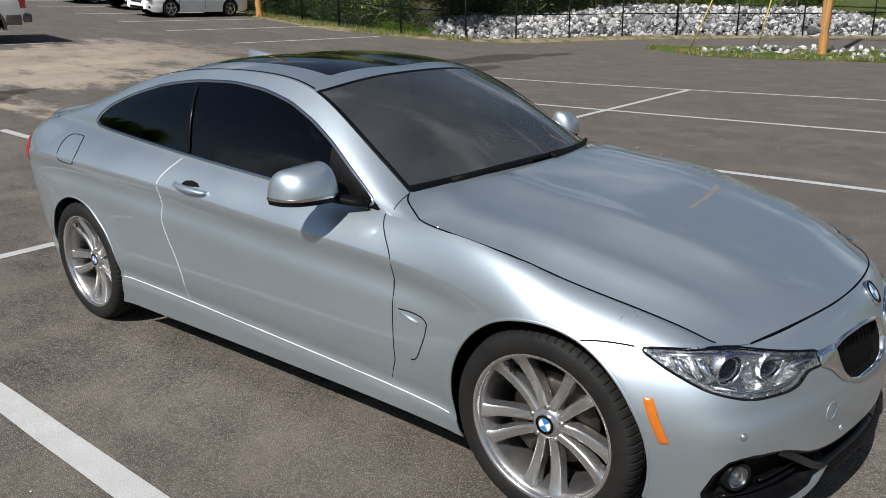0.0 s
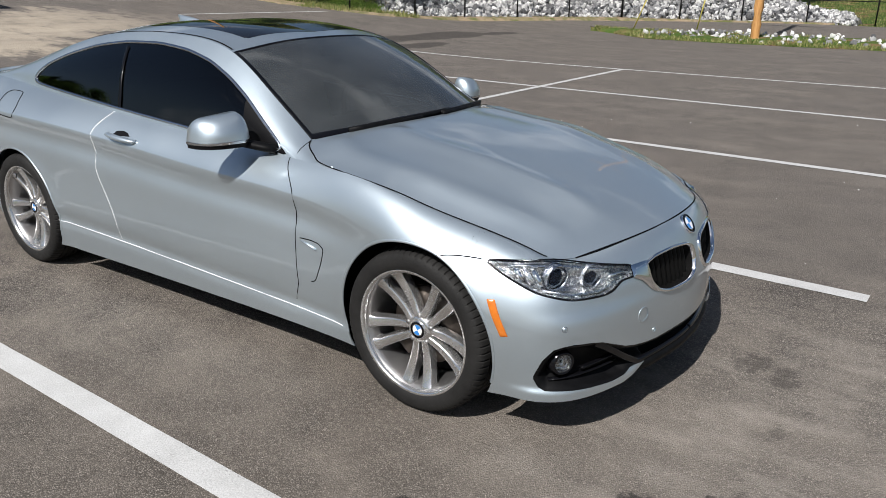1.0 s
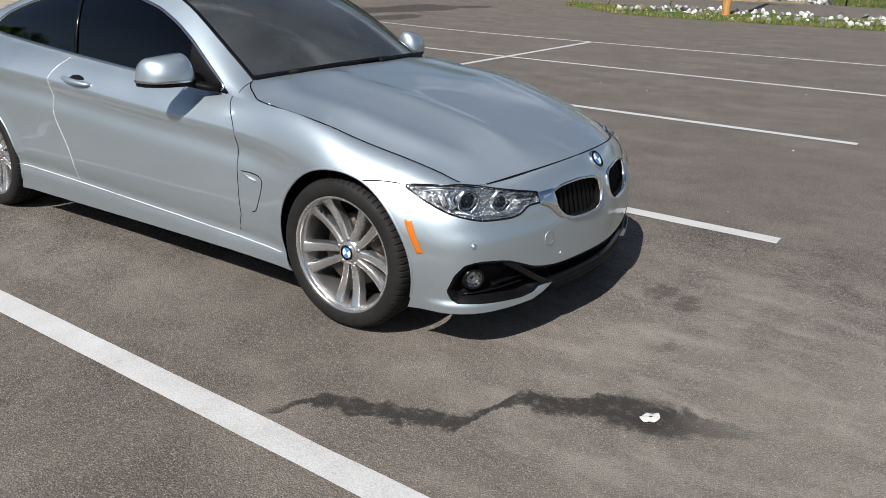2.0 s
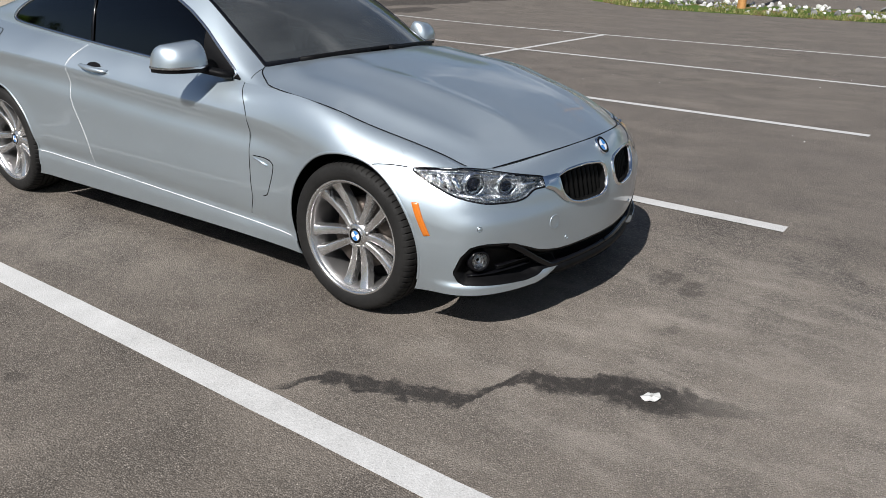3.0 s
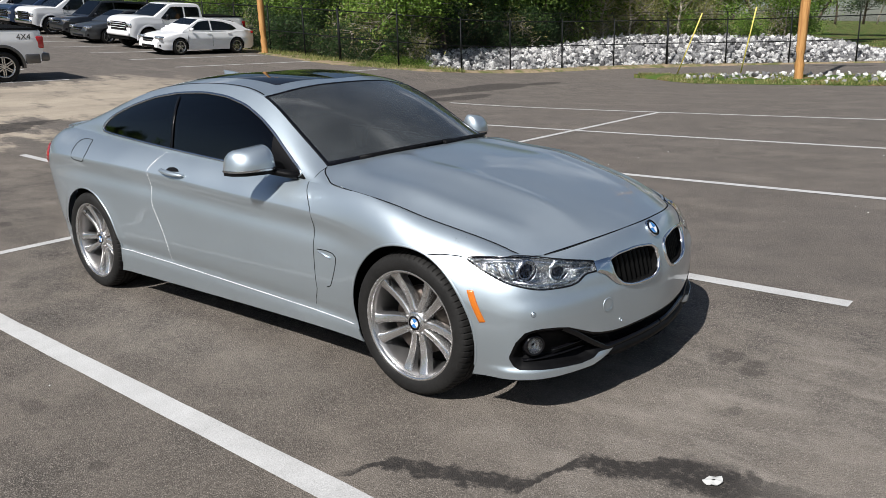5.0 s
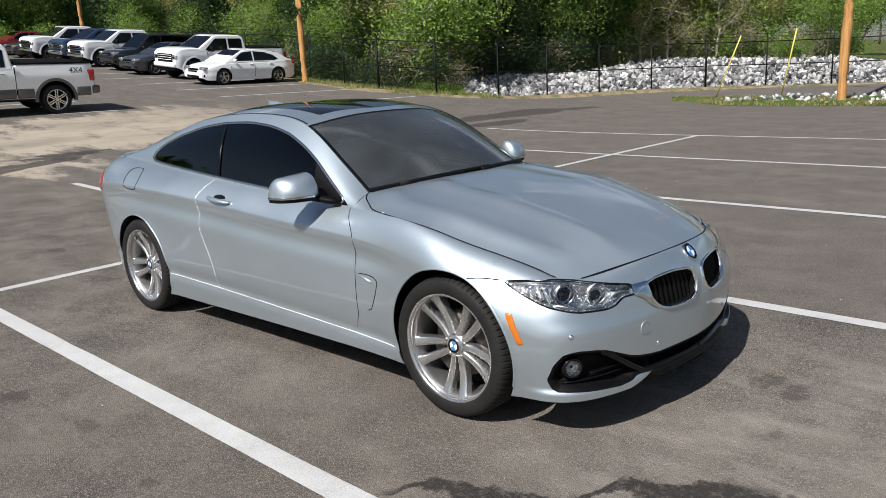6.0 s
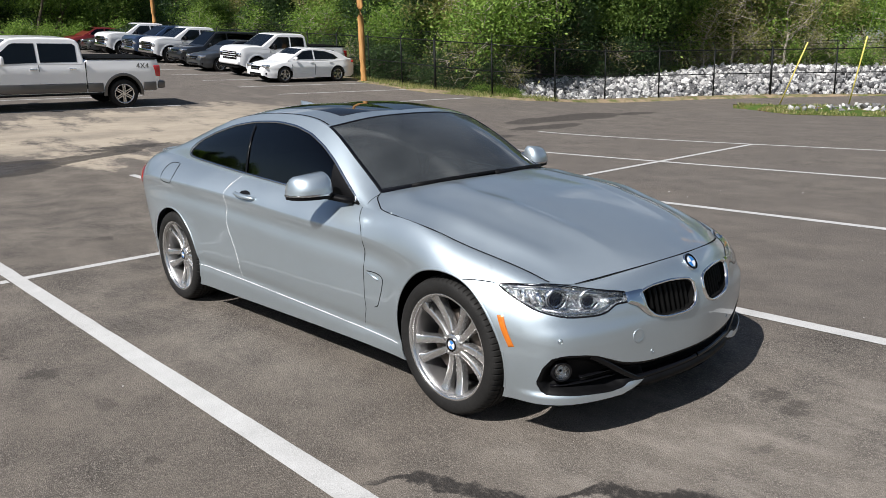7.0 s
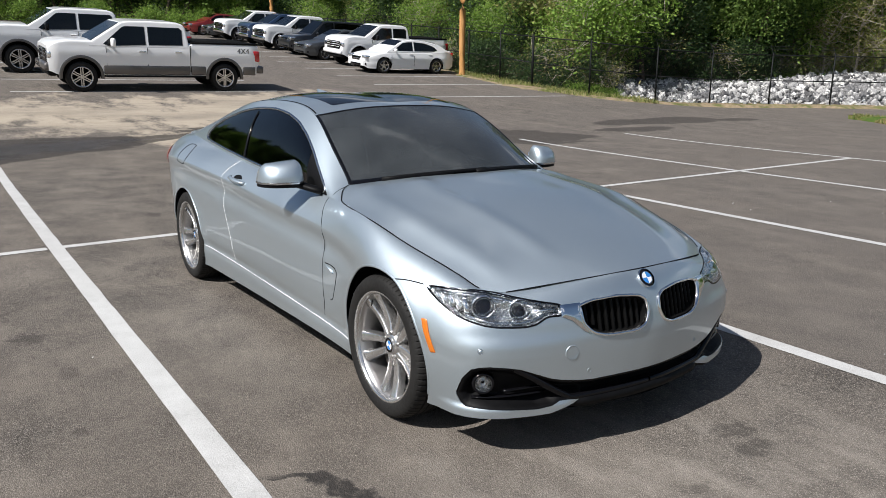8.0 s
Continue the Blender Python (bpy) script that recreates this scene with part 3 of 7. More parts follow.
# the one black opening low in the bumper, from the middle out to the fog lamps, as (turn round the nose, height)
mouth_poly = [(-0.20, 0.311), (0.15, 0.310), (0.272, 0.307), (0.332, 0.311), (0.395, 0.322), (0.441, 0.336), (0.497, 0.363), (0.547, 0.387), (0.591, 0.398), (0.651, 0.405), (0.682, 0.402), (0.712, 0.392), (0.742, 0.350), (0.764, 0.280),
              (0.747, 0.243), (0.728, 0.231), (0.679, 0.229), (0.586, 0.222), (0.486, 0.213), (0.434, 0.219), (0.402, 0.234), (0.374, 0.233), (0.325, 0.225), (0.346, 0.214), (0.401, 0.199), (0.466, 0.180), (0.466, 0.12), (-0.20, 0.12)]
mouth_sd2 = poly_sd([(a * 1.05, z) for a, z in mouth_poly])


def lamp_sd(p):
    return lamp_sd2((along(p, LAMP_O, LAMP_W), p.z)) if p.x > 0.1 and p.y < -0.30 else 1.0


def kid_sd(p):
    return kid_sd2((p.y, p.z)) if p.x > 0.4 else 1.0


def mouth_sd(p):
    return mouth_sd2((math.atan2(abs(p.y), p.x + 0.35) * 1.05, p.z)) if p.x > 0.25 and p.z < 0.45 else 1.0


def arch_sd(p):
    return min(math.hypot(p.x, p.z - 0.335) - 0.362, math.hypot(p.x + 2.81, p.z - 0.335) - 0.352)


def door_skew(u, q):
    """The door's rear edge leans and curls; its front edge is nearly upright."""
    z = body(8.0, q).z
    za = body(6.25, q).z
    rear = 7.905 + 0.125 * step(0.40, 0.70, z) - 0.05 * step(0.86, 0.97, z)
    ahead = 6.255 + 0.11 * step(0.75, 0.89, za) + 0.05 * step(0.38, 0.28, za)
    return u + (rear - 8.0) * math.exp(-((u - 8.0) / 0.35) ** 2) + (ahead - 6.25) * math.exp(-((u - 6.25) / 0.3) ** 2)


def body_grid(us, qs, holes, keep=None):
    """The skin over a range of columns and rows, with the holes cut out cleanly."""
    pos = {}
    for i, u in enumerate(us):
        for j, q in enumerate(qs):
            k = door_skew(u, q)
            pos[i, j] = [k, q]

    def sd(k, q):
        p = body(k, q)
        return min(h(p) for h in holes) if holes else 1.0

    val = {ij: sd(*kq) for ij, kq in pos.items()}
    for (i, j), kq in pos.items():
        if val[i, j] >= 0:
            continue
        if any(val.get((i + a, j + b), -1) > 0 for a in (-1, 0, 1) for b in (-1, 0, 1)):
            k, q = kq
            for _ in range(5):
                s = sd(k, q)
                gk = (sd(k + 0.004, q) - sd(k - 0.004, q)) / 0.008
                gq = (sd(k, q + 0.003) - sd(k, q - 0.003)) / 0.006
                gg = gk * gk * 0.15 + gq * gq
                if gg < 1e-9 or abs(s) < 4e-4:
                    break
                f = max(-1, min(1, s / (gk * gk * 0.15 + gq * gq)))
                dk, dq = max(-0.05, min(0.05, f * gk * 0.15)), max(-0.03, min(0.03, f * gq))
                k, q = min(13, max(0, k - dk)), min(1, max(0, q - dq))
            pos[i, j] = [k, q]
            val[i, j] = 0.0
    bm = bmesh.new()
    vs = {}
    for i in range(len(us) - 1):
        for j in range(len(qs) - 1):
            ids = [(i, j), (i + 1, j), (i + 1, j + 1), (i, j + 1)]
            if any(val[a] < 0 for a in ids) or all(val[a] == 0 for a in ids):
                continue
            for a in ids:
                if a not in vs:
                    vs[a] = bm.verts.new(body(*pos[a]))
            try:
                bm.faces.new([vs[a] for a in ids])
            except ValueError:
                pass
    bmesh.ops.remove_doubles(bm, verts=bm.verts, dist=0.0004)
    return bm


def mirror(bm):
    """The same mesh on the other side of the car."""
    o = bm.copy()
    for v in o.verts:
        v.co.y = -v.co.y
    bmesh.ops.reverse_faces(o, faces=o.faces)
    return o


def both(name, bm, material, parent, label="", thick=0.0, normals=True):
    o = mirror(bm)
    obs = [part(name, bm, material, parent, label, normals=normals), part(name, o, material, parent, label, normals=normals)]
    if thick:
        for ob in obs:
            skin(ob, thick)
    return obs


def outward(bm):
    """Turns the faces away from the car's middle."""
    bm.normal_update()
    for f in bm.faces:
        c = f.calc_center_median()
        if f.normal.dot(c - Vector((max(-2.6, min(-0.4, c.x)), 0, 0.55))) < 0:
            f.normal_flip()
    return bm


coupe = tagged(new("coupe_car", None), "silver two-door coupe parked in a marked bay, windows tinted dark", "car")
coupe.matrix_basis = pose(0, 0.015, 0) @ Matrix.Diagonal((1, 1.017, 1, 1))

QS = [j / 56 for j in range(57)]


def cols(a, b, n):
    return [a + (b - a) * i / n for i in range(n + 1)]


both("nose_and_wing", outward(body_grid(cols(0, 6.25, 230), [j / 92 for j in range(46)] + [0.5 + j / 68 for j in range(35)], [lamp_sd, kid_sd, mouth_sd, arch_sd])), M["paint"], coupe, "silver front bumper and wing", 0.006, False)
both("door", outward(body_grid(cols(6.25, 8.0, 44), QS, [])), M["paint"], coupe, "silver long coupe door", 0.006, False)
both("rear_quarter", outward(body_grid(cols(8.0, 10.9, 110), QS, [arch_sd])), M["paint"], coupe, "silver rear quarter panel", 0.006, False)
both("rear_bumper", outward(body_grid(cols(10.9, 13, 40), QS, [])), M["paint"], coupe, "silver tail panel and rear bumper", 0.006, False)


def seam(name, pts, w=0.0045, lift=0.0020, material=None, parent=None):
    """A narrow shut line laid along a run of (k, q) on the body side."""
    bm = bmesh.new()
    rows = []
    P = [body(*kq) for kq in pts]
    N = [body_normal(*kq) for kq in pts]
    for i, p in enumerate(P):
        d = (P[min(i + 1, len(P) - 1)] - P[max(i - 1, 0)]).normalized()
        s = d.cross(N[i]).normalized() * w / 2
        rows.append((bm.verts.new(p - s + N[i] * lift * 0.2), bm.verts.new(p + N[i] * lift), bm.verts.new(p + s + N[i] * lift * 0.2)))
    for a, b in zip(rows, rows[1:]):
        bm.faces.new((a[0], a[1], b[1], b[0]))
        bm.faces.new((a[1], a[2], b[2], b[1]))
    return both(name, bm, material or M["gap"], parent or coupe)


def q_at(k, z):
    """The row at which the side has that height."""
    a, b = 0.0, 1.0
    for _ in range(30):
        m = (a + b) / 2
        if body(k, m).z < z:
            a = m
        else:
            b = m
    return (a + b) / 2


seam("door_gap", [(door_skew(6.25, q), q) for q in [q_at(6.25, 0.29) + (1 - q_at(6.25, 0.29)) * i / 24 for i in range(25)]])
# rear gap in white: the sun's glint on its edge put into the colour
seam("door_gap", [(door_skew(8.0, q), q) for q in [q_at(7.86, 0.31) + (1 - q_at(7.86, 0.31)) * i / 30 for i in range(31)]], 0.0028, 0.0016, M["white"])
# sill step's bright edge, its highlight likewise drawn in white
seam("sill_line", [(k, q_at(k, 0.247 + 0.0365 * (-base_xy(k)[0] - 0.45))) for k in cols(5.88, 8.56, 60)], 0.0036, 0.004, M["white"])
seam("bumper_gap", [(k, q_at(k, z)) for k, z in zip(cols(3.97, 4.60, 12), [0.676 + 0.010 * (i / 12) - 0.016 * (i / 12) ** 3 for i in range(13)])], 0.005, 0.003)

# bonnet: from its front edge to the windscreen foot, between the wing edges
hood_side = spline([0.085 * i for i in range(9)] + [0.80, 0.92, 1.0], [tuple(top_edge(2.0 + 0.5 * i)) for i in range(9)] + [(-0.575, 0.752, 0.904), (-0.665, 0.695, 0.932), (-0.700, 0.645, 0.947)])
hood_front = spline((-1, -0.5, 0, 0.5, 1), [tuple(top_edge(2.0) * (1, -1, 1)), tuple(top_edge(1.0) * (1, -1, 1)), tuple(top_edge(0.0)), tuple(top_edge(1.0)), tuple(top_edge(2.0))])
hood_rear = spline((-1, -0.5, 0, 0.5, 1), [(-0.700, -0.645, 0.947), (-0.550, -0.33, 0.983), (-0.505, 0, 0.990), (-0.550, 0.33, 0.983), (-0.700, 0.645, 0.947)])


def hood(u, v):
    """u across from the middle (0) to the edge (1), v from front (0) to rear (1)."""
    f, r, s = hood_front(u), hood_rear(u), hood_side(v)
    m0, m1 = hood_front(0), hood_rear(0)
    mid = np.array([mixed(m0[0], m1[0], v), 0, mixed(m0[2], m1[2], v) + 0.060 * math.sin(math.pi * v ** 0.85)])
    lin = f * (1 - v) + r * v
    corner = (hood_front(0) * (1 - v) + hood_rear(0) * v) * (1 - u) + (hood_front(1) * (1 - v) + hood_rear(1) * v) * u
    p = lin + (mid * (1 - u) + s * u) - corner
    # crowned to the sides
    p[2] += 0.020 * math.sin(math.pi * v) * (1 - u * u) * u * 2
    # two swage ridges on each side, closing towards the nose
    for at, h, w in ((0.40, 0.013, 0.075), (0.74, 0.014, 0.075)):
        c = mixed(0.50 if at < 0.6 else 0.84, at + 0.10, v)
        p[2] += h * math.exp(-((u - c) / w) ** 2) * step(0.02, 0.35, v) * (1 - step(0.86, 1.0, v))
    return p


def hood_full(u, v):
    w = 2 * u - 1
    p = hood(abs(w), v)
    return (p[0], -p[1] if w >= 0 else p[1], p[2])


ob = part("bonnet", outward(patch(hood_full, 72, 60)), M["paint"], coupe, "silver bonnet with raised swage lines", normals=False)
skin(ob, 0.008)


def strip(name, pts, up, w, material, parent, both_sides=True, lift=0.0015):
    """A narrow strip along points, its width square to the run and to up."""
    bm = bmesh.new()
    rows = []
    pts = [Vector(p) for p in pts]
    for i, p in enumerate(pts):
        d = (pts[min(i + 1, len(pts) - 1)] - pts[max(i - 1, 0)]).normalized()
        n = Vector(up(i / (len(pts) - 1)) if callable(up) else up).normalized()
        s = d.cross(n).normalized() * w / 2
        n = s.cross(d).normalized()
        n = n if n.dot(Vector(up(0.5) if callable(up) else up)) > 0 else -n
        rows.append((bm.verts.new(p - s), bm.verts.new(p + n * lift), bm.verts.new(p + s)))
    for a, b in zip(rows, rows[1:]):
        bm.faces.new((a[0], a[1], b[1], b[0]))
        bm.faces.new((a[1], a[2], b[2], b[1]))
    return both(name, bm, material, parent) if both_sides else [part(name, bm, material, parent)]


strip("bonnet_gap", [(p[0], -p[1], p[2] + 0.0022) for p in (hood_side(v) for v in cols(0.10, 0.985, 60))], (0, -0.5, 1), 0.0055, M["gap"], coupe, lift=0.0022)
strip("bonnet_gap", [(p[0] + 0.001, -p[1], p[2] + 0.001) for p in (hood_front(v) for v in cols(0.0, 1.0, 40))], (0.6, 0, 1), 0.006, M["gap"], coupe)

# greenhouse
rail = spline((0, 1, 2, 3, 4, 5, 6, 7, 8), [(-0.47, 0.776, 0.884), (-0.702, 0.648, 0.948), (-0.98, 0.605, 1.115), (-1.275, 0.560, 1.270), (-1.62, 0.540, 1.328),
                                            (-2.10, 0.530, 1.326), (-2.55, 0.535, 1.268), (-3.00, 0.565, 1.150), (-3.40, 0.600, 1.040)])
belt_k = spline((0, 1, 2, 3, 4, 5, 6, 7, 8), (6.0, 6.33, 6.72, 7.12, 7.55, 8.12, 8.66, 9.35, 10.2))


def side(u, v):
    """The cabin's right side: u from the wing to the boot, v from the belt to the roof rail."""
    s = u * 8
    k = belt_k(s)
    a, b = top_edge(k), rail(s)
    bulge = 0.028 * math.sin(math.pi * v) * step(0, 1.6, s) * step(8.2, 6.0, s) + 0.02 * v * v * (1 - v) * 6 * step(0.5, 2.0, s)
    return Vector((mixed(a[0], b[0], v), -(mixed(a[1], b[1], v) + bulge), mixed(a[2], b[2], max(0.0, v) ** 0.96)))


glass_poly = [(-0.742, 0.889), (-0.93, 1.010), (-1.07, 1.100), (-1.20, 1.168), (-1.36, 1.230), (-1.55, 1.270), (-1.79, 1.290), (-2.08, 1.284), (-2.34, 1.255), (-2.58, 1.200), (-2.74, 1.145), (-2.83, 1.092), (-2.858, 1.052), (-2.825, 1.032), (-2.735, 1.022), (-2.28, 0.992), (-1.97, 0.972), (-1.50, 0.942)]
glass_sd2 = poly_sd(glass_poly)


def split_grid(f, nu, nv, sd):
    """A grid cut along an outline into the part outside and the part inside of it."""
    out = []
    for sign in (1, -1):
        val, uv = {}, {}
        for i in range(nu + 1):
            for j in range(nv + 1):
                uv[i, j] = (i / nu, j / nv)
                val[i, j] = sign * sd(f(*uv[i, j]))
        new_uv = dict(uv)
        moved = {}
        for (i, j), (u, v) in uv.items():
            if val[i, j] < 0 and any(val.get((i + a, j + b), -1) > 0 for a in (-1, 0, 1) for b in (-1, 0, 1)):
                for _ in range(6):
                    s = sd(f(u, v))
                    gu = (sd(f(min(1, u + 1e-3), v)) - sd(f(max(0, u - 1e-3), v))) / 2e-3
                    gv = (sd(f(u, min(1, v + 2e-3))) - sd(f(u, max(0, v - 2e-3)))) / 4e-3
                    gg = gu * gu * 0.05 + gv * gv
                    if abs(s) < 3e-4 or gg < 1e-9:
                        break
                    u = min(1, max(0, u - max(-0.02, min(0.02, s * gu * 0.05 / gg))))
                    v = min(1, max(0, v - max(-0.05, min(0.05, s * gv / gg))))
                new_uv[i, j] = (u, v)
                moved[i, j] = True
        bm = bmesh.new()
        vs = {}
        for i in range(nu):
            for j in range(nv):
                ids = [(i, j), (i + 1, j), (i + 1, j + 1), (i, j + 1)]
                if any(val[a] < 0 and a not in moved for a in ids) or all(a in moved for a in ids):
                    continue
                for a in ids:
                    if a not in vs:
                        vs[a] = bm.verts.new(f(*new_uv[a]))
                bm.faces.new([vs[a] for a in ids])
        bmesh.ops.remove_doubles(bm, verts=bm.verts, dist=0.0004)
        out.append(bm)
    return out


frame_bm, glass_bm = split_grid(side, 110, 28, lambda p: glass_sd2((p[0], p[2])) if p[0] < -0.7 else 1.0)
both("cabin_side", outward(frame_bm), M["paint"], coupe, "silver pillars and roof rail", 0.006, False)
for v in glass_bm.verts:
    v.co.y += 0.006
both("side_window", outward(glass_bm), M["glass_side"], coupe, "dark tinted side glass", 0.004, False)

# windscreen, roof, rear window and boot
ws_foot = spline((0, 0.5, 1), [(-0.520, 0, 0.985), (-0.560, 0.33, 0.978), (-0.700, 0.650, 0.947)])
ws_head = spline((0, 0.5, 1), [(-1.215, 0, 1.322), (-1.228, 0.29, 1.312), (-1.275, 0.556, 1.270)])
rear_head = spline((0, 0.5, 1), [(-2.62, 0, 1.302), (-2.60, 0.28, 1.296), (-2.55, 0.531, 1.270)])
rear_foot = spline((0, 0.5, 1), [(-3.46, 0, 1.045), (-3.44, 0.32, 1.042), (-3.40, 0.598, 1.037)])


def windscreen(u, v):
    w = 2 * u - 1
    a, b = ws_foot(abs(w)), ws_head(abs(w))
    n = np.array([0.47, 0, 0.88]) * 0.028 * math.sin(math.pi * v) * (1 - 0.15 * w * w)
    # the sides follow the pillar
    s = rail(1.0 + 2.0 * v)
    e = np.array([s[0], s[1] - 0.002, s[2]])
    line = a * (1 - v) + b * v
    edge = ws_foot(1) * (1 - v) + ws_head(1) * v
    p = line + n + (e - edge - n) * abs(w) ** 6
    return Vector((p[0], -math.copysign(p[1], w), p[2]))


skin(part("windscreen", outward(patch(windscreen, 40, 24)), M["glass_front"], coupe, "dusty windscreen, its grey film also standing in for sky reflection", normals=False), 0.005)


def roof(u, v):
    w = 2 * u - 1
    a, b = ws_head(abs(w)), rear_head(abs(w))
    s = rail(3 + 3 * v)
    m0, m1 = ws_head(0), rear_head(0)
    mid = np.array([mixed(m0[0], m1[0], v), 0, mixed(m0[2], m1[2], v) + 0.066 * math.sin(math.pi * v) ** 0.9])
    corner = (ws_head(0) * (1 - v) + rear_head(0) * v) * (1 - abs(w)) + (ws_head(1) * (1 - v) + rear_head(1) * v) * abs(w)
    p = a * (1 - v) + b * v + mid * (1 - abs(w)) + np.array(s) * abs(w) - corner
    p[2] += 0.020 * (1 - w * w) * abs(w) * math.sin(math.pi * v) * 1.5
    return Vector((p[0], -math.copysign(p[1], w), p[2]))


roof_poly = poly_sd([(-1.36, -0.40), (-1.335, 0.0), (-1.36, 0.40), (-2.12, 0.40), (-2.14, 0.0), (-2.12, -0.40)], 0.02)
roof_bm, sun_bm = split_grid(roof, 72, 60, lambda p: roof_poly((p[0], p[1])))
skin(part("roof", outward(roof_bm), M["paint"], coupe, "silver roof skin", normals=False), 0.006)
for v in sun_bm.verts:
    v.co.z += 0.001
skin(part("sunroof", outward(sun_bm), M["roof_glass"], coupe, "black glass sunroof", normals=False), 0.005)


def backlight(u, v):
    w = 2 * u - 1
    a, b = rear_head(abs(w)), rear_foot(abs(w))
    s = rail(6 + 2 * v)
    line = a * (1 - v) + b * v
    edge = rear_head(1) * (1 - v) + rear_foot(1) * v
    n = np.array([-0.25, 0, 0.97]) * 0.02 * math.sin(math.pi * v)
    p = line + n + (np.array(s) - edge - n) * abs(w) ** 4
    return Vector((p[0], -math.copysign(p[1], w), p[2]))


back_poly = poly_sd([(-2.68, -0.44), (-2.68, 0.44), (-3.38, 0.50), (-3.38, -0.50)], 0.03)
bk_bm, bg_bm = split_grid(backlight, 40, 30, lambda p: back_poly((p[0], p[1])))
skin(part("rear_pillar_panel", outward(bk_bm), M["paint"], coupe, "silver rear roof edge", normals=False), 0.006)
skin(part("rear_window", outward(bg_bm), M["glass_side"], coupe, "dark tinted rear glass", normals=False), 0.004)


def boot(u, v):
    w = 2 * u - 1
    k = 13 - 2.7 * abs(w)
    e = top_edge(k)
    a = rear_foot(abs(w))
    p = a * (1 - v) + np.array(e) * v
    p[2] += 0.012 * math.sin(math.pi * v) + 0.02 * step(0.75, 1.0, v) * (1 - abs(w) ** 3)
    return Vector((p[0], -math.copysign(p[1], w), p[2]))


skin(part("boot_lid", outward(patch(boot, 40, 20)), M["paint"], coupe, "silver boot lid", normals=False), 0.006)


# wheels
def tyre_mesh():
    """A low tyre with round shoulders, four grooves and cut shoulder blocks."""
    bm = bmesh.new()
    prof = [(0.243, -0.088), (0.246, -0.101), (0.256, -0.1085), (0.270, -0.1125), (0.288, -0.1125), (0.302, -0.109), (0.312, -0.102), (0.3185, -0.092), (0.3225, -0.078), (0.3245, -0.066)]
    grooves = []
    for g in (-0.052, -0.018, 0.018, 0.052):
        grooves += [(0.3265, g - 0.0055), (0.3190, g - 0.0045), (0.3190, g + 0.0045), (0.3265, g + 0.0055)]
    prof = prof + grooves + [(r, -h) for r, h in reversed(prof)]
    rings = lathe(bm, prof, 432)
    last = len(prof) - 1
    for idx in (6, 7, 8, 9, 10):
        for ring in (rings[idx], rings[last - idx]):
            for i in range(0, 432, 6):
                v = ring[i]
                f = 0.984 if 6 < idx < 10 else 0.990
                v.co.x *= f
                v.co.z *= f
    return bm


def rim_barrel():
    bm = bmesh.new()
    lathe(bm, [(0.238, 0.098), (0.249, 0.103), (0.252, 0.099), (0.250, 0.090), (0.236, 0.085), (0.231, 0.055), (0.226, 0.0), (0.222, -0.08), (0.234, -0.10)], 72)
    return bm


def spoke_mesh(turn, lean):
    """One limb of a double spoke, from the hub to the rim; outside is +y."""
    bm = bmesh.new()
    n = 10
    rows = []
    for i in range(n + 1):
        s = i / n
        r = mixed(0.045, 0.239, s)
        off = mixed(0.019, 0.051, s ** 1.1) * lean
        half = mixed(0.0150, 0.0215, s) + 0.009 * step(0.8, 1, s)
        yo = mixed(0.052, 0.083, s ** 1.5) - 0.010 * math.sin(math.pi * s)
        row = []
        for dx, dy in ((-1.15, -0.042), (-1.0, -0.006), (-0.62, 0.0), (0.62, 0.0), (1.0, -0.006), (1.15, -0.042)):
            row.append(bm.verts.new((off + dx * half, yo + dy - (0.004 if abs(dx) < 0.7 and 0.1 < s < 0.95 and dx * lean > 0 else 0), r)))
        rows.append(row)
    for p, q in zip(rows, rows[1:]):
        for a in range(5):
            bm.faces.new((p[a], p[a + 1], q[a + 1], q[a]))
    bm.faces.new(rows[0])
    bm.faces.new(rows[-1][::-1])
    bmesh.ops.rotate(bm, verts=bm.verts, cent=(0, 0, 0), matrix=Matrix.Rotation(turn, 3, "Y"))
    return bm


def hub_mesh():
    bm = bmesh.new()
    lathe(bm, [(0.034, 0.056), (0.040, 0.057), (0.050, 0.052), (0.060, 0.040), (0.066, 0.015), (0.066, -0.02)], 40)
    return bm


def badge(parent, m, r):
    """A round badge: dark ring, chrome edge and four plain quarters."""
    bm = bmesh.new()
    lathe(bm, [(0.0005, 0.0), (r * 0.95, 0.0), (r, -r * 0.06), (r, -r * 0.25)], 36)
    bm.transform(m)
    ring = part("badge", bm, M["gloss_black"], parent, "round badge with a dark ring and blue and white quarters")
    bm = bmesh.new()
    lathe(bm, [(r * 0.96, 0.0012), (r * 1.0, 0.0016), (r * 1.02, 0.0), (r * 1.02, -r * 0.2)], 36)
    bm.transform(m)
    part("badge_edge", bm, M["chrome"], ring)
    for i in range(4):
        bm = bmesh.new()
        c = bm.verts.new((0, 0.0016, 0))
        arc = [bm.verts.new((r * 0.62 * math.cos(a), 0.0012, r * 0.62 * math.sin(a))) for a in cols(i * math.pi / 2, (i + 1) * math.pi / 2, 8)]
        for a, b in zip(arc, arc[1:]):
            bm.faces.new((c, a, b))
        bm.transform(m)
        part("quarter", bm, M["blue"] if i % 2 else M["white"], ring)
    bm = bmesh.new()
    lathe(bm, [(r * 0.62, 0.0014), (r * 0.66, 0.0020), (r * 0.70, 0.0014)], 36)
    bm.transform(m)
    part("badge_ring", bm, M["chrome"], ring)
    return ring


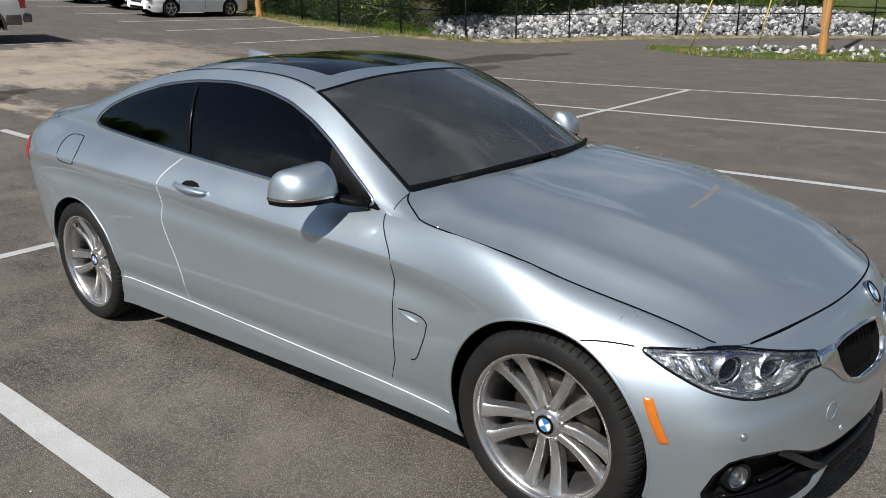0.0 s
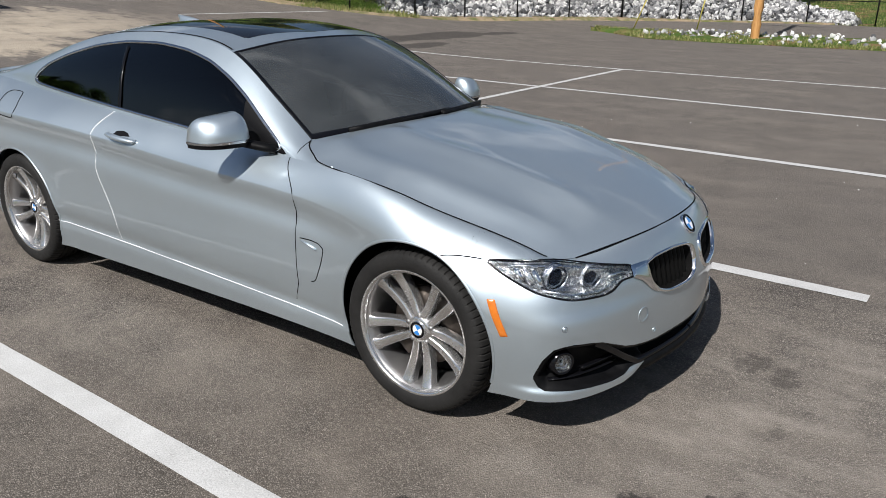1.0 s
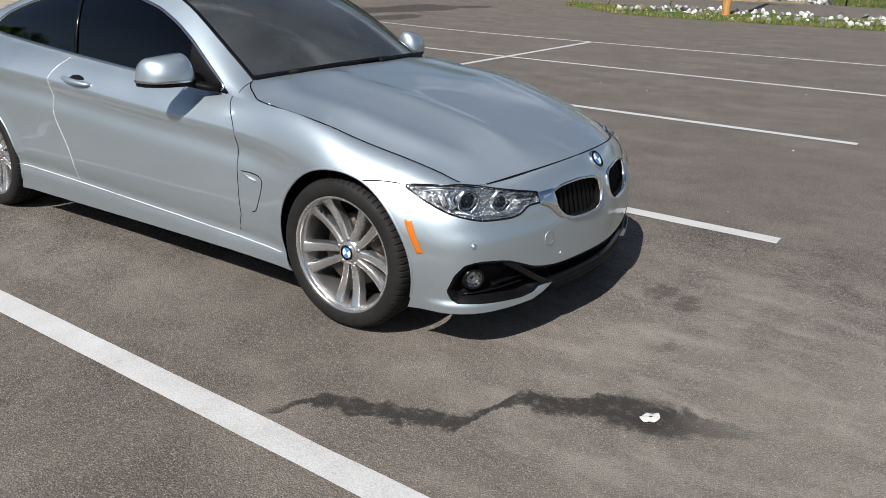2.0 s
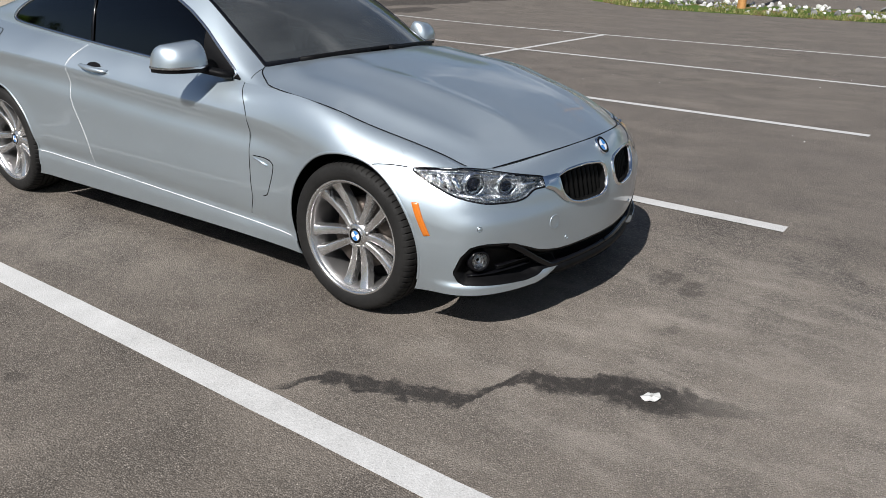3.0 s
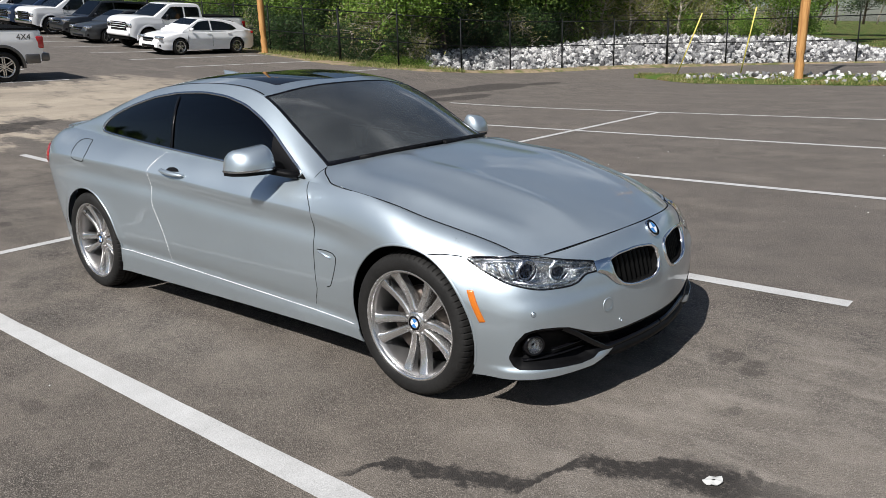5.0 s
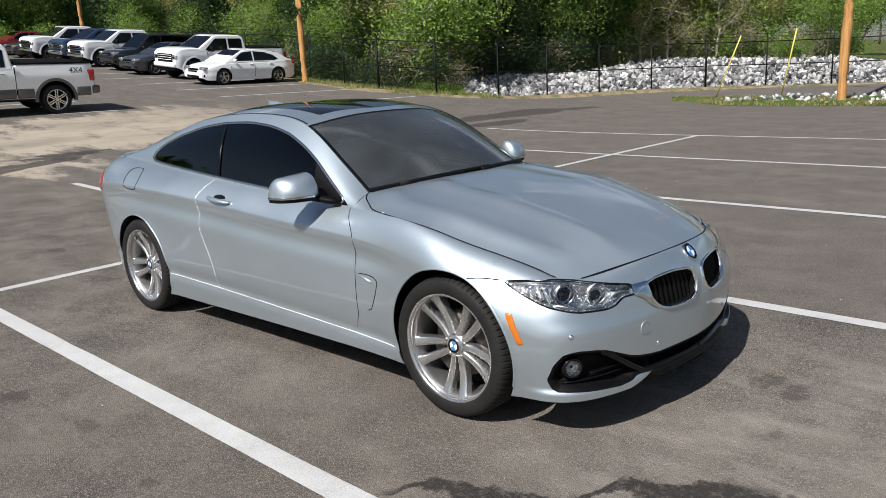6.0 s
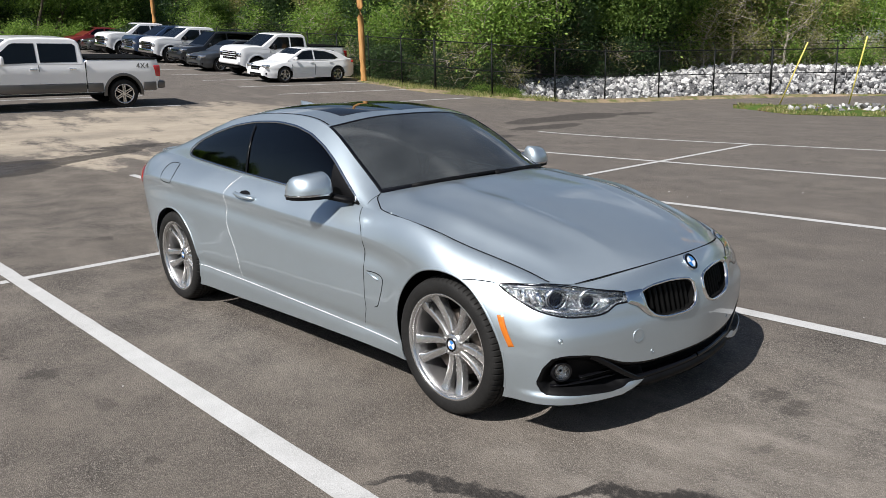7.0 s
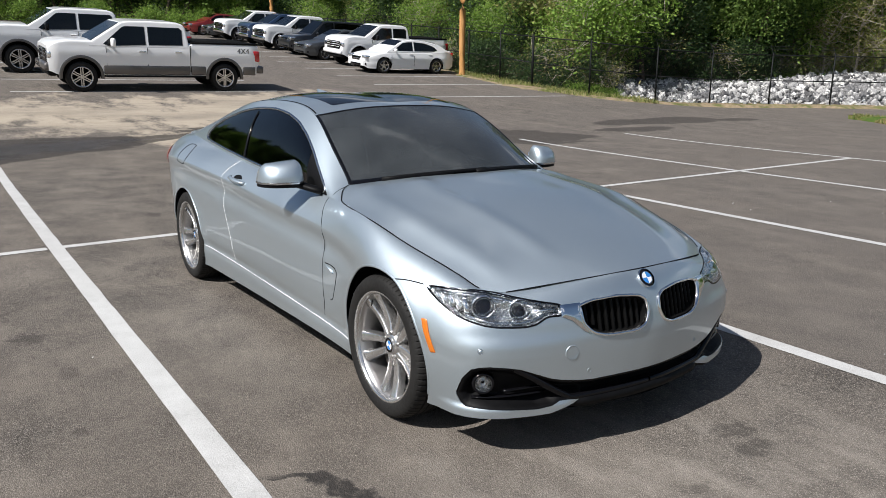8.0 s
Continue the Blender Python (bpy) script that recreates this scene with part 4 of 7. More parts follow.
def wheel(x, y, turn, name="wheel"):
    """A wheel at its place; y is its middle plane, the outside faces away from the car."""
    h = new(name, None)
    h.parent = coupe
    flip = 180 if y < 0 else 0
    h.matrix_basis = Matrix.Diagonal((1, 1 / 1.017, 1, 1)) @ pose(x, y, 0.328, 0, 0, flip) @ pose(0, 0, 0, 0, turn, 0)
    tyre = part("tyre", tyre_mesh(), M["rubber"], h, "black road tyre")
    tyre.modifiers.new("split", "EDGE_SPLIT").split_angle = radians(24)
    part("rim", rim_barrel(), M["alloy_dark"], h, "silver alloy rim")
    bm = bmesh.new()
    lathe(bm, [(0.2365, 0.086), (0.2400, 0.099), (0.2500, 0.1060), (0.2540, 0.1010)], 72)
    part("rim_lip", bm, M["alloy"], h)
    for i in range(5):
        for lean in (-1, 1):
            edged(part("spoke", spoke_mesh(i * 2 * math.pi / 5, lean), M["alloy"], h), 0.0035, 2, 30)
    edged(part("hub", hub_mesh(), M["alloy"], h), 0.002, 1)
    for i in range(5):
        a = (i + 0.5) * 2 * math.pi / 5
        bm = bmesh.new()
        cyl(bm, (0.056 * math.sin(a), 0.03, 0.056 * math.cos(a)), (0.056 * math.sin(a), 0.054, 0.056 * math.cos(a)), 0.0105, 0.009, 6)
        part("wheel_bolt", bm, M["alloy_dark"], h)
    badge(h, pose(0, 0.062, 0), 0.034)
    bm = bmesh.new()
    lathe(bm, [(0.07, 0.0), (0.155, 0.0), (0.156, -0.012), (0.156, -0.024), (0.07, -0.024)], 48)
    part("brake_disc", bm, M["iron"], h, "rust-tinged brake disc")
    bm = bmesh.new()
    lathe(bm, [(0.230, -0.085), (0.05, -0.085)], 40)
    part("wheel_back", bm, M["matte"], h)
    bm = bmesh.new()
    rr = [bm.verts.new((r * math.cos(a), yy, r * math.sin(a))) for a in cols(-0.45, 0.45, 6) for r, yy in ((0.10, 0.014), (0.168, 0.014), (0.172, -0.05), (0.10, -0.05))]
    for i in range(6):
        b = i * 4
        for j in range(4):
            bm.faces.new((rr[b + j], rr[b + (j + 1) % 4], rr[b + 4 + (j + 1) % 4], rr[b + 4 + j]))
    bm.faces.new(rr[:4])
    bm.faces.new(rr[-4:][::-1])
    edged(part("brake_caliper", bm, M["iron"], h, "brake caliper with a rusty tint"), 0.008)
    bm = bmesh.new()
    cyl(bm, (0.0, 0.072, 0.218), (0.0, 0.085, 0.195), 0.004, 0.003, 8)
    part("valve", bm, M["plastic"], h)
    return h


wheel(0.0, -0.773, 36)
wheel(-2.81, -0.797, 33)
wheel(0.0, 0.773, 10)
wheel(-2.81, 0.797, 50)


# wheel housings and the dark underside
def housing(x, sgn):
    bm = bmesh.new()
    lathe(bm, [(0.40 if x > -1 else 0.39, 0.0), (0.40 if x > -1 else 0.39, -0.34), (0.02, -0.34)], 40)
    bmesh.ops.delete(bm, geom=[f for f in bm.faces if f.calc_center_median().z < -0.17], context="FACES")
    bm.transform(pose(x, -0.845 if sgn < 0 else 0.845, 0.335, 0, 0, 180 if sgn < 0 else 0))
    # kept inside the skin where the body draws in
    for v in bm.verts:
        k = 4.0 if x > -1 else 9.0
        for _ in range(12):
            k -= (base_xy(k)[0] - v.co.x) / ((base_xy(k + 0.01)[0] - base_xy(k - 0.01)[0]) / 0.02)
            k = min(10.8, max(2.2, k))
        y = base_xy(k)[1] - foot_in(k) - 0.022
        if abs(v.co.y) > y:
            v.co.y = math.copysign(y, v.co.y)
    part("wheel_housing", bm, M["matte"], coupe)


for x in (0.0, -2.81):
    for sgn in (-1, 1):
        housing(x, sgn)
bm = bmesh.new()
pl = [Vector((p[0], -min(p[1] * 0.93, 0.62 if min(abs(p[0]), abs(p[0] + 2.81)) < 0.43 else 9), 0.19)) for p in (base_xy(k) * np.array([0.985, 1]) for k in cols(0.0, 13, 180))]
up = [bm.verts.new(p) for p in pl] + [bm.verts.new((p.x, -p.y, p.z)) for p in reversed(pl[1:-1])]
bm.faces.new(up)
part("underbody", bm, M["matte"], coupe, "dark underbody tray")


# ---- what is let into and set on the coupe's skin ----
def on_body(coord, target, k, q):
    """The (k, q) at which the body's coordinates come to the target."""
    for _ in range(25):
        a = np.array(coord(body(k, q)))
        e = np.array(target) - a
        if np.hypot(*e) < 2e-4:
            break
        J = np.array([(np.array(coord(body(k + 0.003, q))) - a) / 0.003, (np.array(coord(body(k, min(1, q + 0.003)))) - a) / 0.003]).T
        try:
            d = np.linalg.solve(J, e)
        except np.linalg.LinAlgError:
            break
        k = min(13, max(0, k + max(-0.2, min(0.2, d[0]))))
        q = min(0.996, max(0, q + max(-0.1, min(0.1, d[1]))))
    return k, q


def xz(p):
    return (p.x, p.z)


def yz(p):
    return (p.y, p.z)


def lamp_c(p):
    return (along(p, LAMP_O, LAMP_W), p.z)


def fog_c(p):
    return (along(p, FOG_O, FOG_W), p.z)


def inlay(sd, kr, qr, n, depth):
    """The inside of an outline on the body, moved along the normal by depth(distance to the edge)."""
    nu, nv = n

    def kq(u, v):
        return mixed(kr[0], kr[1], u), mixed(qr[0], qr[1], v)
    bm = split_grid(lambda u, v: body(*kq(u, v)), nu, nv, sd)[1]
    outward(bm)
    bm.normal_update()
    ns = {v: v.normal.copy() for v in bm.verts}
    for v in bm.verts:
        v.co += ns[v] * depth(max(0.0, -sd(v.co)))
    return bm


def ring_on(poly, coord, k0, q0, n=6):
    """Points and normals along a closed outline on the body."""
    P, N = [], []
    k, q = k0, q0
    for a, b in zip(poly, poly[1:] + poly[:1]):
        for i in range(n):
            t = (mixed(a[0], b[0], i / n), mixed(a[1], b[1], i / n))
            k, q = on_body(coord, t, k, q)
            P.append(body(k, q))
            N.append(body_normal(k, q))
    return P, N


def band(P, N, w, h, closed=True, smooth_by=3):
    """A rounded band of width w and height h along a run on the surface."""
    m = len(P)
    for _ in range(smooth_by):
        P = [(P[i - 1] + P[i] * 2 + P[(i + 1) % m]) / 4 if closed or 0 < i < m - 1 else P[i] for i in range(m)]
    bm = bmesh.new()
    rows = []
    for i in range(m):
        a = P[(i + 1) % m] if closed or i < m - 1 else P[i]
        b = P[i - 1] if closed or i > 0 else P[i]
        d = (a - b).normalized()
        s = d.cross(N[i]).normalized()
        rows.append([bm.verts.new(P[i] + s * w / 2 * x + N[i] * h * y) for x, y in ((-1, -0.6), (-0.85, 0.45), (-0.4, 0.9), (0.4, 0.9), (0.85, 0.45), (1, -0.6))])
    for i in range(m if closed else m - 1):
        p, q = rows[i], rows[(i + 1) % m]
        for a in range(5):
            bm.faces.new((p[a], p[a + 1], q[a + 1], q[a]))
    return bm


def on_both(name, bm, material, mother, label=""):
    """mother: the pair of parents (right, left)."""
    o = mirror(bm)
    return [part(name, bm, material, mother[0], label), part(name, o, material, mother[1], label)]


# headlamps
shell = inlay(lamp_sd, (1.1, 4.3), (0.45, 1.0), (90, 60), lambda d: -0.012 - 0.06 * step(0.0, 0.05, d))
lamps = on_both("headlamp", shell, M["lamp_dark"], (coupe, coupe), "twin round headlamp behind a clear lens")
P, N = ring_on(lamp_poly, lamp_c, 2.0, 0.75)
on_both("lamp_gasket", band(P, N, 0.008, 0.003), M["gloss_black"], lamps)
lens = inlay(lamp_sd, (1.1, 4.3), (0.45, 1.0), (70, 40), lambda d: 0.002 + 0.004 * step(0, 0.04, d))
for ob in on_both("lens", lens, M["glass_clear"], lamps, "clear lamp lens"):
    skin(ob, 0.003)
    ob.visible_shadow = False


def lathe_at(profile, at, axis, segs=32):
    bm = bmesh.new()
    lathe(bm, profile, segs)
    m = Matrix.Translation(at) @ Vector(axis).to_track_quat("Y", "Z").to_matrix().to_4x4()
    bm.transform(m)
    return bm


LAMP_AX = (0.88, -0.42, -0.06)
for at, r in (((0.502, -0.685, 0.614), 0.043), ((0.575, -0.560, 0.599), 0.043)):
    on_both("lamp_bowl", lathe_at([(r * 1.02, 0.0), (r * 1.02, -0.05)], at, LAMP_AX), M["gloss_black"], lamps)
    rings = on_both("ring_light", lathe_at([(r * 0.98, -0.004), (r * 1.03, 0.003), (r * 1.10, 0.002), (r * 1.12, -0.03)], at, LAMP_AX), M["satin"], lamps, "bright ring round the projector")
    on_both("projector", lathe_at([(0.0005, 0.000), (r * 0.40, -0.003), (r * 0.70, -0.012), (r * 0.80, -0.022), (r * 0.98, -0.026)], at, LAMP_AX), M["gloss_black"], lamps, "dark glass projector")
    on_both("projector_edge", lathe_at([(r * 0.72, -0.010), (r * 0.78, -0.006), (r * 0.84, -0.012)], at, LAMP_AX), M["satin"], lamps)
# brow, side reflector and cross bar inside the lamp
brow = [body(*on_body(lamp_c, (a, z), 2.5, 0.8)) for a, z in ((0.06, 0.618), (0.15, 0.634), (0.25, 0.650), (0.36, 0.662), (0.46, 0.664))]
bm = bmesh.new()
tube(bm, [p + Vector((-0.020, 0.010, -0.006)) for p in brow], 0.013, 8, 0.55)
on_both("lamp_brow", bm, M["satin"], lamps, "grey brow across the lamp")
for i in range(5):
    a0 = 0.350 + 0.030 * i
    lo, hi = 0.592 + 0.0085 * i, 0.646 + 0.0035 * i
    bm = bmesh.new()
    pa, pb = (body(*on_body(lamp_c, (a, z), 3.2, 0.75)) + Vector((-0.026, 0.026, 0)) for a, z in ((a0, lo), (a0 + 0.022, hi)))
    cyl(bm, pa, pb, 0.011, 0.013, 10)
    on_both("lamp_reflector", bm, M["lamp_shell"] if i % 2 else M["chrome"], lamps)
bm = bmesh.new()
tube(bm, [body(*on_body(lamp_c, (a, z), 2.2, 0.6)) + Vector((-0.014, 0.008, 0)) for a, z in ((0.045, 0.590), (0.09, 0.568), (0.14, 0.560), (0.25, 0.566), (0.35, 0.590))], 0.006, 8, 0.8)
on_both("lamp_trim", bm, M["satin"], lamps)
bm = bmesh.new()
tube(bm, [body(*on_body(lamp_c, (a, z), 1.6, 0.75)) + Vector((-0.016, 0.004, 0)) for a, z in ((0.0, 0.602), (0.04, 0.602), (0.085, 0.600))], 0.008, 8, 0.6)
on_both("lamp_reflector", bm, M["chrome"], lamps)

# twin grilles
grilles = on_both("grille", inlay(kid_sd, (0.05, 1.6), (0.45, 1.0), (60, 60), lambda d: -0.045 * step(0.0, 0.02, d)), M["matte"], (coupe, coupe), "rounded grille with black upright bars and a chrome surround")
P, N = ring_on(kid_poly, yz, 1.0, 0.75, 8)
on_both("grille_surround", band(P, N, 0.015, 0.010, smooth_by=5), M["chrome"], grilles, "chrome surround")
for i in range(9):
    y = -0.068 - 0.031 * i
    bm = bmesh.new()
    pts = []
    for z in cols(0.492 if y > -0.28 else 0.525, 0.628 if y > -0.3 else 0.615, 6):
        p = body(*on_body(yz, (y, z), 1.0, 0.7))
        pts.append(p + Vector((-0.026, 0, 0)))
    rows = []
    for p in pts:
        rows.append([bm.verts.new(p + Vector(d)) for d in ((-0.035, -0.004, 0), (0.0, -0.006, 0), (0.004, 0.0, 0), (0.0, 0.006, 0), (-0.035, 0.004, 0))])
    for a, b in zip(rows, rows[1:]):
        for j in range(4):
            bm.faces.new((a[j], a[j + 1], b[j + 1], b[j]))
    on_both("grille_bar", bm, M["grille"], grilles)
wing_sd = poly_sd([(-0.350, 0.624), (-0.432, 0.620), (-0.436, 0.578), (-0.395, 0.560), (-0.350, 0.515), (-0.320, 0.500), (-0.345, 0.545)])
on_both("grille_wing", inlay(lambda p: wing_sd((p.y, p.z)) if p.x > 0.4 else 1.0, (0.8, 1.9), (0.5, 1.0), (50, 50), lambda d: 0.004 + 0.004 * step(0, 0.012, d)), M["chrome"], grilles, "chrome wing reaching to the headlamp")

# bumper opening, fog lamps, fins and lip
pods = on_both("bumper_insert", inlay(mouth_sd, (0.0, 3.6), (0.0, 0.52), (130, 56), lambda d: -0.003 - 0.055 * step(0.006, 0.045, d)), M["plastic"], (coupe, coupe), "black bumper insert with a fog lamp")


def low_run(pts, n=8):
    """Points and normals along (k, height) on the lower nose."""
    P, N = [], []
    at = spline(list(range(len(pts))), pts)
    for t in cols(0, len(pts) - 1, n * (len(pts) - 1)):
        k, z = at(t)
        q = q_at(k, z)
        P.append(body(k, q))
        N.append(body_normal(max(0.05, k), q))
    return P, N


P, N = low_run([(3.16, 0.285), (3.06, 0.338), (2.90, 0.388), (2.66, 0.401), (2.20, 0.394), (2.0, 0.384), (1.80, 0.360), (1.60, 0.332), (1.40, 0.316), (1.06, 0.304), (0.5, 0.306), (0.05, 0.307)])
on_both("insert_rim", band([p - n * 0.004 for p, n in zip(P, N)], N, 0.012, 0.004, False, 2), M["gloss_black"], pods)
P, N = low_run([(2.12, 0.388), (1.90, 0.352), (1.70, 0.310), (1.52, 0.270), (1.36, 0.240), (1.15, 0.232), (0.6, 0.236), (0.02, 0.238)])
on_both("insert_fin", band([p - n * 0.010 for p, n in zip(P, N)], N, 0.030, 0.010, False, 3), M["gloss_black"], pods, "black fin curving from the fog lamp to the lip")
FOG_AX = (0.86, -0.50, 0.02)
fp = body(*on_body(fog_c, (0.385, 0.325), 3.0, 0.25)) + Vector((-0.016, 0.014, 0))
on_both("fog_tube", lathe_at([(0.031, -0.010), (0.036, 0.004), (0.043, 0.002), (0.048, -0.045)], fp, FOG_AX, 28), M["gloss_black"], pods)
on_both("fog_bowl", lathe_at([(0.004, -0.026), (0.012, -0.012), (0.013, -0.026), (0.022, -0.018), (0.031, -0.004), (0.033, 0.0)], fp, FOG_AX, 28), M["lamp_dark"], pods)
on_both("fog_lamp", lathe_at([(0.0005, 0.008), (0.016, 0.006), (0.027, 0.001), (0.031, -0.006), (0.031, -0.02)], fp, FOG_AX, 28), M["glass_clear"], pods, "round clear fog lamp")
for z, a0, a1 in ((0.262, 0.13, 0.42), (0.290, 0.13, 0.30)):
    bm = bmesh.new()
    tube(bm, [body(*on_body(fog_c, (mixed(a0, a1, s), z + 0.010 * (1 - s)), 2.2, 0.2)) + Vector((-0.030, 0.014, 0)) for s in cols(0, 1, 10)], 0.011, 8, 0.45)
    on_both("insert_blade", bm, M["gloss_black"], pods)
bm = bmesh.new()
rows = []
for k in cols(0.0, 1.62, 30):
    p0 = body(k, 0.0)
    p0.x -= 0.045 * step(1.15, 1.5, k)
    rows.append([bm.verts.new(p0 + Vector(d)) for d in ((-0.09, 0, 0.090), (-0.050, 0, 0.050), (-0.015, 0, 0.044), (0.006, 0, 0.038), (0.013, 0, 0.026), (0.010, 0, 0.006), (-0.06, 0, -0.002))])
for a, b in zip(rows, rows[1:]):
    for j in range(6):
        bm.faces.new((a[j], a[j + 1], b[j + 1], b[j]))
on_both("front_lip", bm, M["plastic"], (coupe, coupe), "black front lip under the lower intake")

# rolled edges of the wheel arches
for cx, rr_, k0 in ((0.0, 0.362, 5.7), (-2.81, 0.352, 8.6)):
    P, N = [], []
    k, q = k0, 0.2
    for a in cols(math.pi + 0.30, -0.30, 60):
        k, q = on_body(xz, (cx + rr_ * math.cos(a), 0.335 + rr_ * math.sin(a)), k, q)
        P.append(body(k, q))
        N.append(body_normal(k, q))
    on_both("arch_edge", band(P, N, 0.012, 0.003, False, 2), M["paint"], (coupe, coupe))

# small things on the nose
k, q = on_body(yz, (-0.002, 0.679), 0.02, 0.85)
p, n = body(k, q), body_normal(0.05, q)
n.y = 0
badge(coupe, Matrix.Translation(Vector((p.x, 0, p.z)) + n * 0.006) @ n.to_track_quat("Y", "Z").to_matrix().to_4x4(), 0.041)
mk_poly = [(0.335, 0.553), (0.357, 0.555), (0.410, 0.432), (0.388, 0.428)]
mk_sd = poly_sd(mk_poly, 0.002)
bm = inlay(lambda p: mk_sd((p.x, p.z)) if p.y < -0.6 else 1.0, (3.0, 4.4), (0.25, 0.8), (80, 60), lambda d: 0.0015 + 0.003 * step(0, 0.004, d))
on_both("side_marker", bm, M["orange"], (coupe, coupe), "orange side marker")


def disc_on(name, coord, at, k0, q0, r, material, ringed=True, sides=True, label=""):
    k, q = on_body(coord, at, k0, q0)
    p, n = body(k, q), body_normal(k, q)
    prof = [(r * 0.93, 0.0018), (r, 0.0024), (r * 1.06, 0.0015), (r * 1.1, -0.001)] if ringed else [(0.0005, 0.003), (r * 0.8, 0.002), (r, 0.0)]
    bm = lathe_at(prof, p, n, 28)
    return on_both(name, bm, material, (coupe, coupe), label) if sides else part(name, bm, material, coupe, label)


disc_on("tow_eye_cover", yz, (-0.406, 0.435), 1.3, 0.5, 0.028, M["paint"], sides=False)
disc_on("parking_sensor", yz, (-0.754, 0.467), 2.7, 0.5, 0.010, M["satin"])
disc_on("parking_sensor", yz, (-0.754, 0.467), 2.7, 0.5, 0.008, M["paint"], False)
disc_on("parking_sensor", yz, (-0.325, 0.348), 1.0, 0.4, 0.009, M["paint"])

# gill behind the front wheel, fuel flap
gill = [(-0.592, 0.584), (-0.530, 0.586), (-0.484, 0.580), (-0.457, 0.562), (-0.473, 0.502), (-0.512, 0.412), (-0.546, 0.402)]
P, N = ring_on(gill, xz, 6.05, 0.40, 5)
P, N = P[:-5], N[:-5]
on_both("gill_edge", band(P, N, 0.0045, 0.002, False, 2), M["gap"], (coupe, coupe))
bm = bmesh.new()
tube(bm, [body(*on_body(xz, t, 6.2, 0.45)) + Vector((0, -0.001, 0)) for t in ((-0.586, 0.574), (-0.545, 0.565), (-0.500, 0.552))], 0.006, 8, 0.6)
on_both("gill_blade", bm, M["paint"], (coupe, coupe))
flap = [(-2.850, 0.983), (-2.960, 0.985), (-2.988, 0.972), (-2.965, 0.935), (-2.908, 0.880), (-2.885, 0.868), (-2.765, 0.860), (-2.742, 0.878), (-2.747, 0.915), (-2.822, 0.970)]
P, N = ring_on(flap, xz, 9.4, 0.8, 4)
part("fuel_flap_edge", band([p + n * 0.002 for p, n in zip(P, N)], N, 0.0034, 0.0015, smooth_by=2), M["gap"], coupe)

# tail lamps
tl_sd = poly_sd([(-3.37, 0.872), (-3.46, 0.935), (-3.78, 0.945), (-3.78, 0.80), (-3.52, 0.788), (-3.42, 0.808)], 0.0)
bm = inlay(lambda p: tl_sd((p.x, p.z)) if p.y < -0.3 else 1.0, (10.0, 12.6), (0.4, 0.95), (60, 40), lambda d: 0.002 + 0.006 * step(0, 0.02, d))
on_both("tail_lamp", bm, M["red"], (coupe, coupe), "red tail lamp")

# door handles
for z0 in (0.0,):
    bm = bmesh.new()
    rows = []
    for i in range(17):
        s = i / 16
        x = mixed(-1.672, -1.905, s)
        p = body(*on_body(xz, (x, mixed(0.850, 0.868, s)), 7.7, 0.6))
        out = 0.006 + 0.030 * math.sin(math.pi * min(1, max(0, s))) ** 0.5
        h = 0.016 * (0.55 + 0.45 * math.sin(math.pi * s)) if 0 < s < 1 else 0.007
        rows.append([bm.verts.new(p + Vector((0, -out + 0.010 * abs(math.sin(a)) ** 2 - 0.008 * math.cos(a), h * math.sin(a)))) for a in [2 * math.pi * j / 10 for j in range(10)]])
    for a, b in zip(rows, rows[1:]):
        for j in range(10):
            bm.faces.new((a[j], a[(j + 1) % 10], b[(j + 1) % 10], b[j]))
    bm.faces.new(rows[0])
    bm.faces.new(rows[-1][::-1])
    handles = on_both("door_handle", bm, M["paint"], (coupe, coupe), "silver pull handle")
# flat black patch for the shade in the handle's silver cup
cup_sd = poly_sd([(-1.735, 0.866), (-1.76, 0.879), (-1.80, 0.886), (-1.845, 0.882), (-1.862, 0.866), (-1.84, 0.862)])
bm = inlay(lambda p: cup_sd((p.x, p.z)) if p.y < -0.5 else 1.0, (7.4, 8.1), (0.4, 0.95), (50, 60), lambda d: 0.001)
on_both("handle_recess", bm, M["plastic"], handles)

# window trim and pillars
def side_at(x, z, u, v):
    for _ in range(25):
        p = side(u, v)
        e = (x - p.x, z - p.z)
        if abs(e[0]) + abs(e[1]) < 3e-4:
            break
        a, b = side(u + 1e-3, v), side(u, v + 1e-3)
        J = np.array([[(a.x - p.x) / 1e-3, (b.x - p.x) / 1e-3], [(a.z - p.z) / 1e-3, (b.z - p.z) / 1e-3]])
        d = np.linalg.solve(J, e)
        u, v = min(0.999, max(0.001, u + max(-0.05, min(0.05, d[0])))), min(1.05, max(-0.05, v + max(-0.1, min(0.1, d[1]))))
    return u, v


def side_run(pts, n, closed):
    P, N = [], []
    u, v = 0.2, 0.1
    seq = pts + (pts[:1] if closed else [])
    for a, b in zip(seq, seq[1:]):
        for i in range(n):
            u, v = side_at(mixed(a[0], b[0], i / n), mixed(a[1], b[1], i / n), u, v)
            p = side(u, v)
            nn = (side(u + 2e-3, v) - p).cross(side(u, v + 2e-3) - p).normalized()
            P.append(p)
            N.append(nn if nn.y < 0 else -nn)
    return P, N


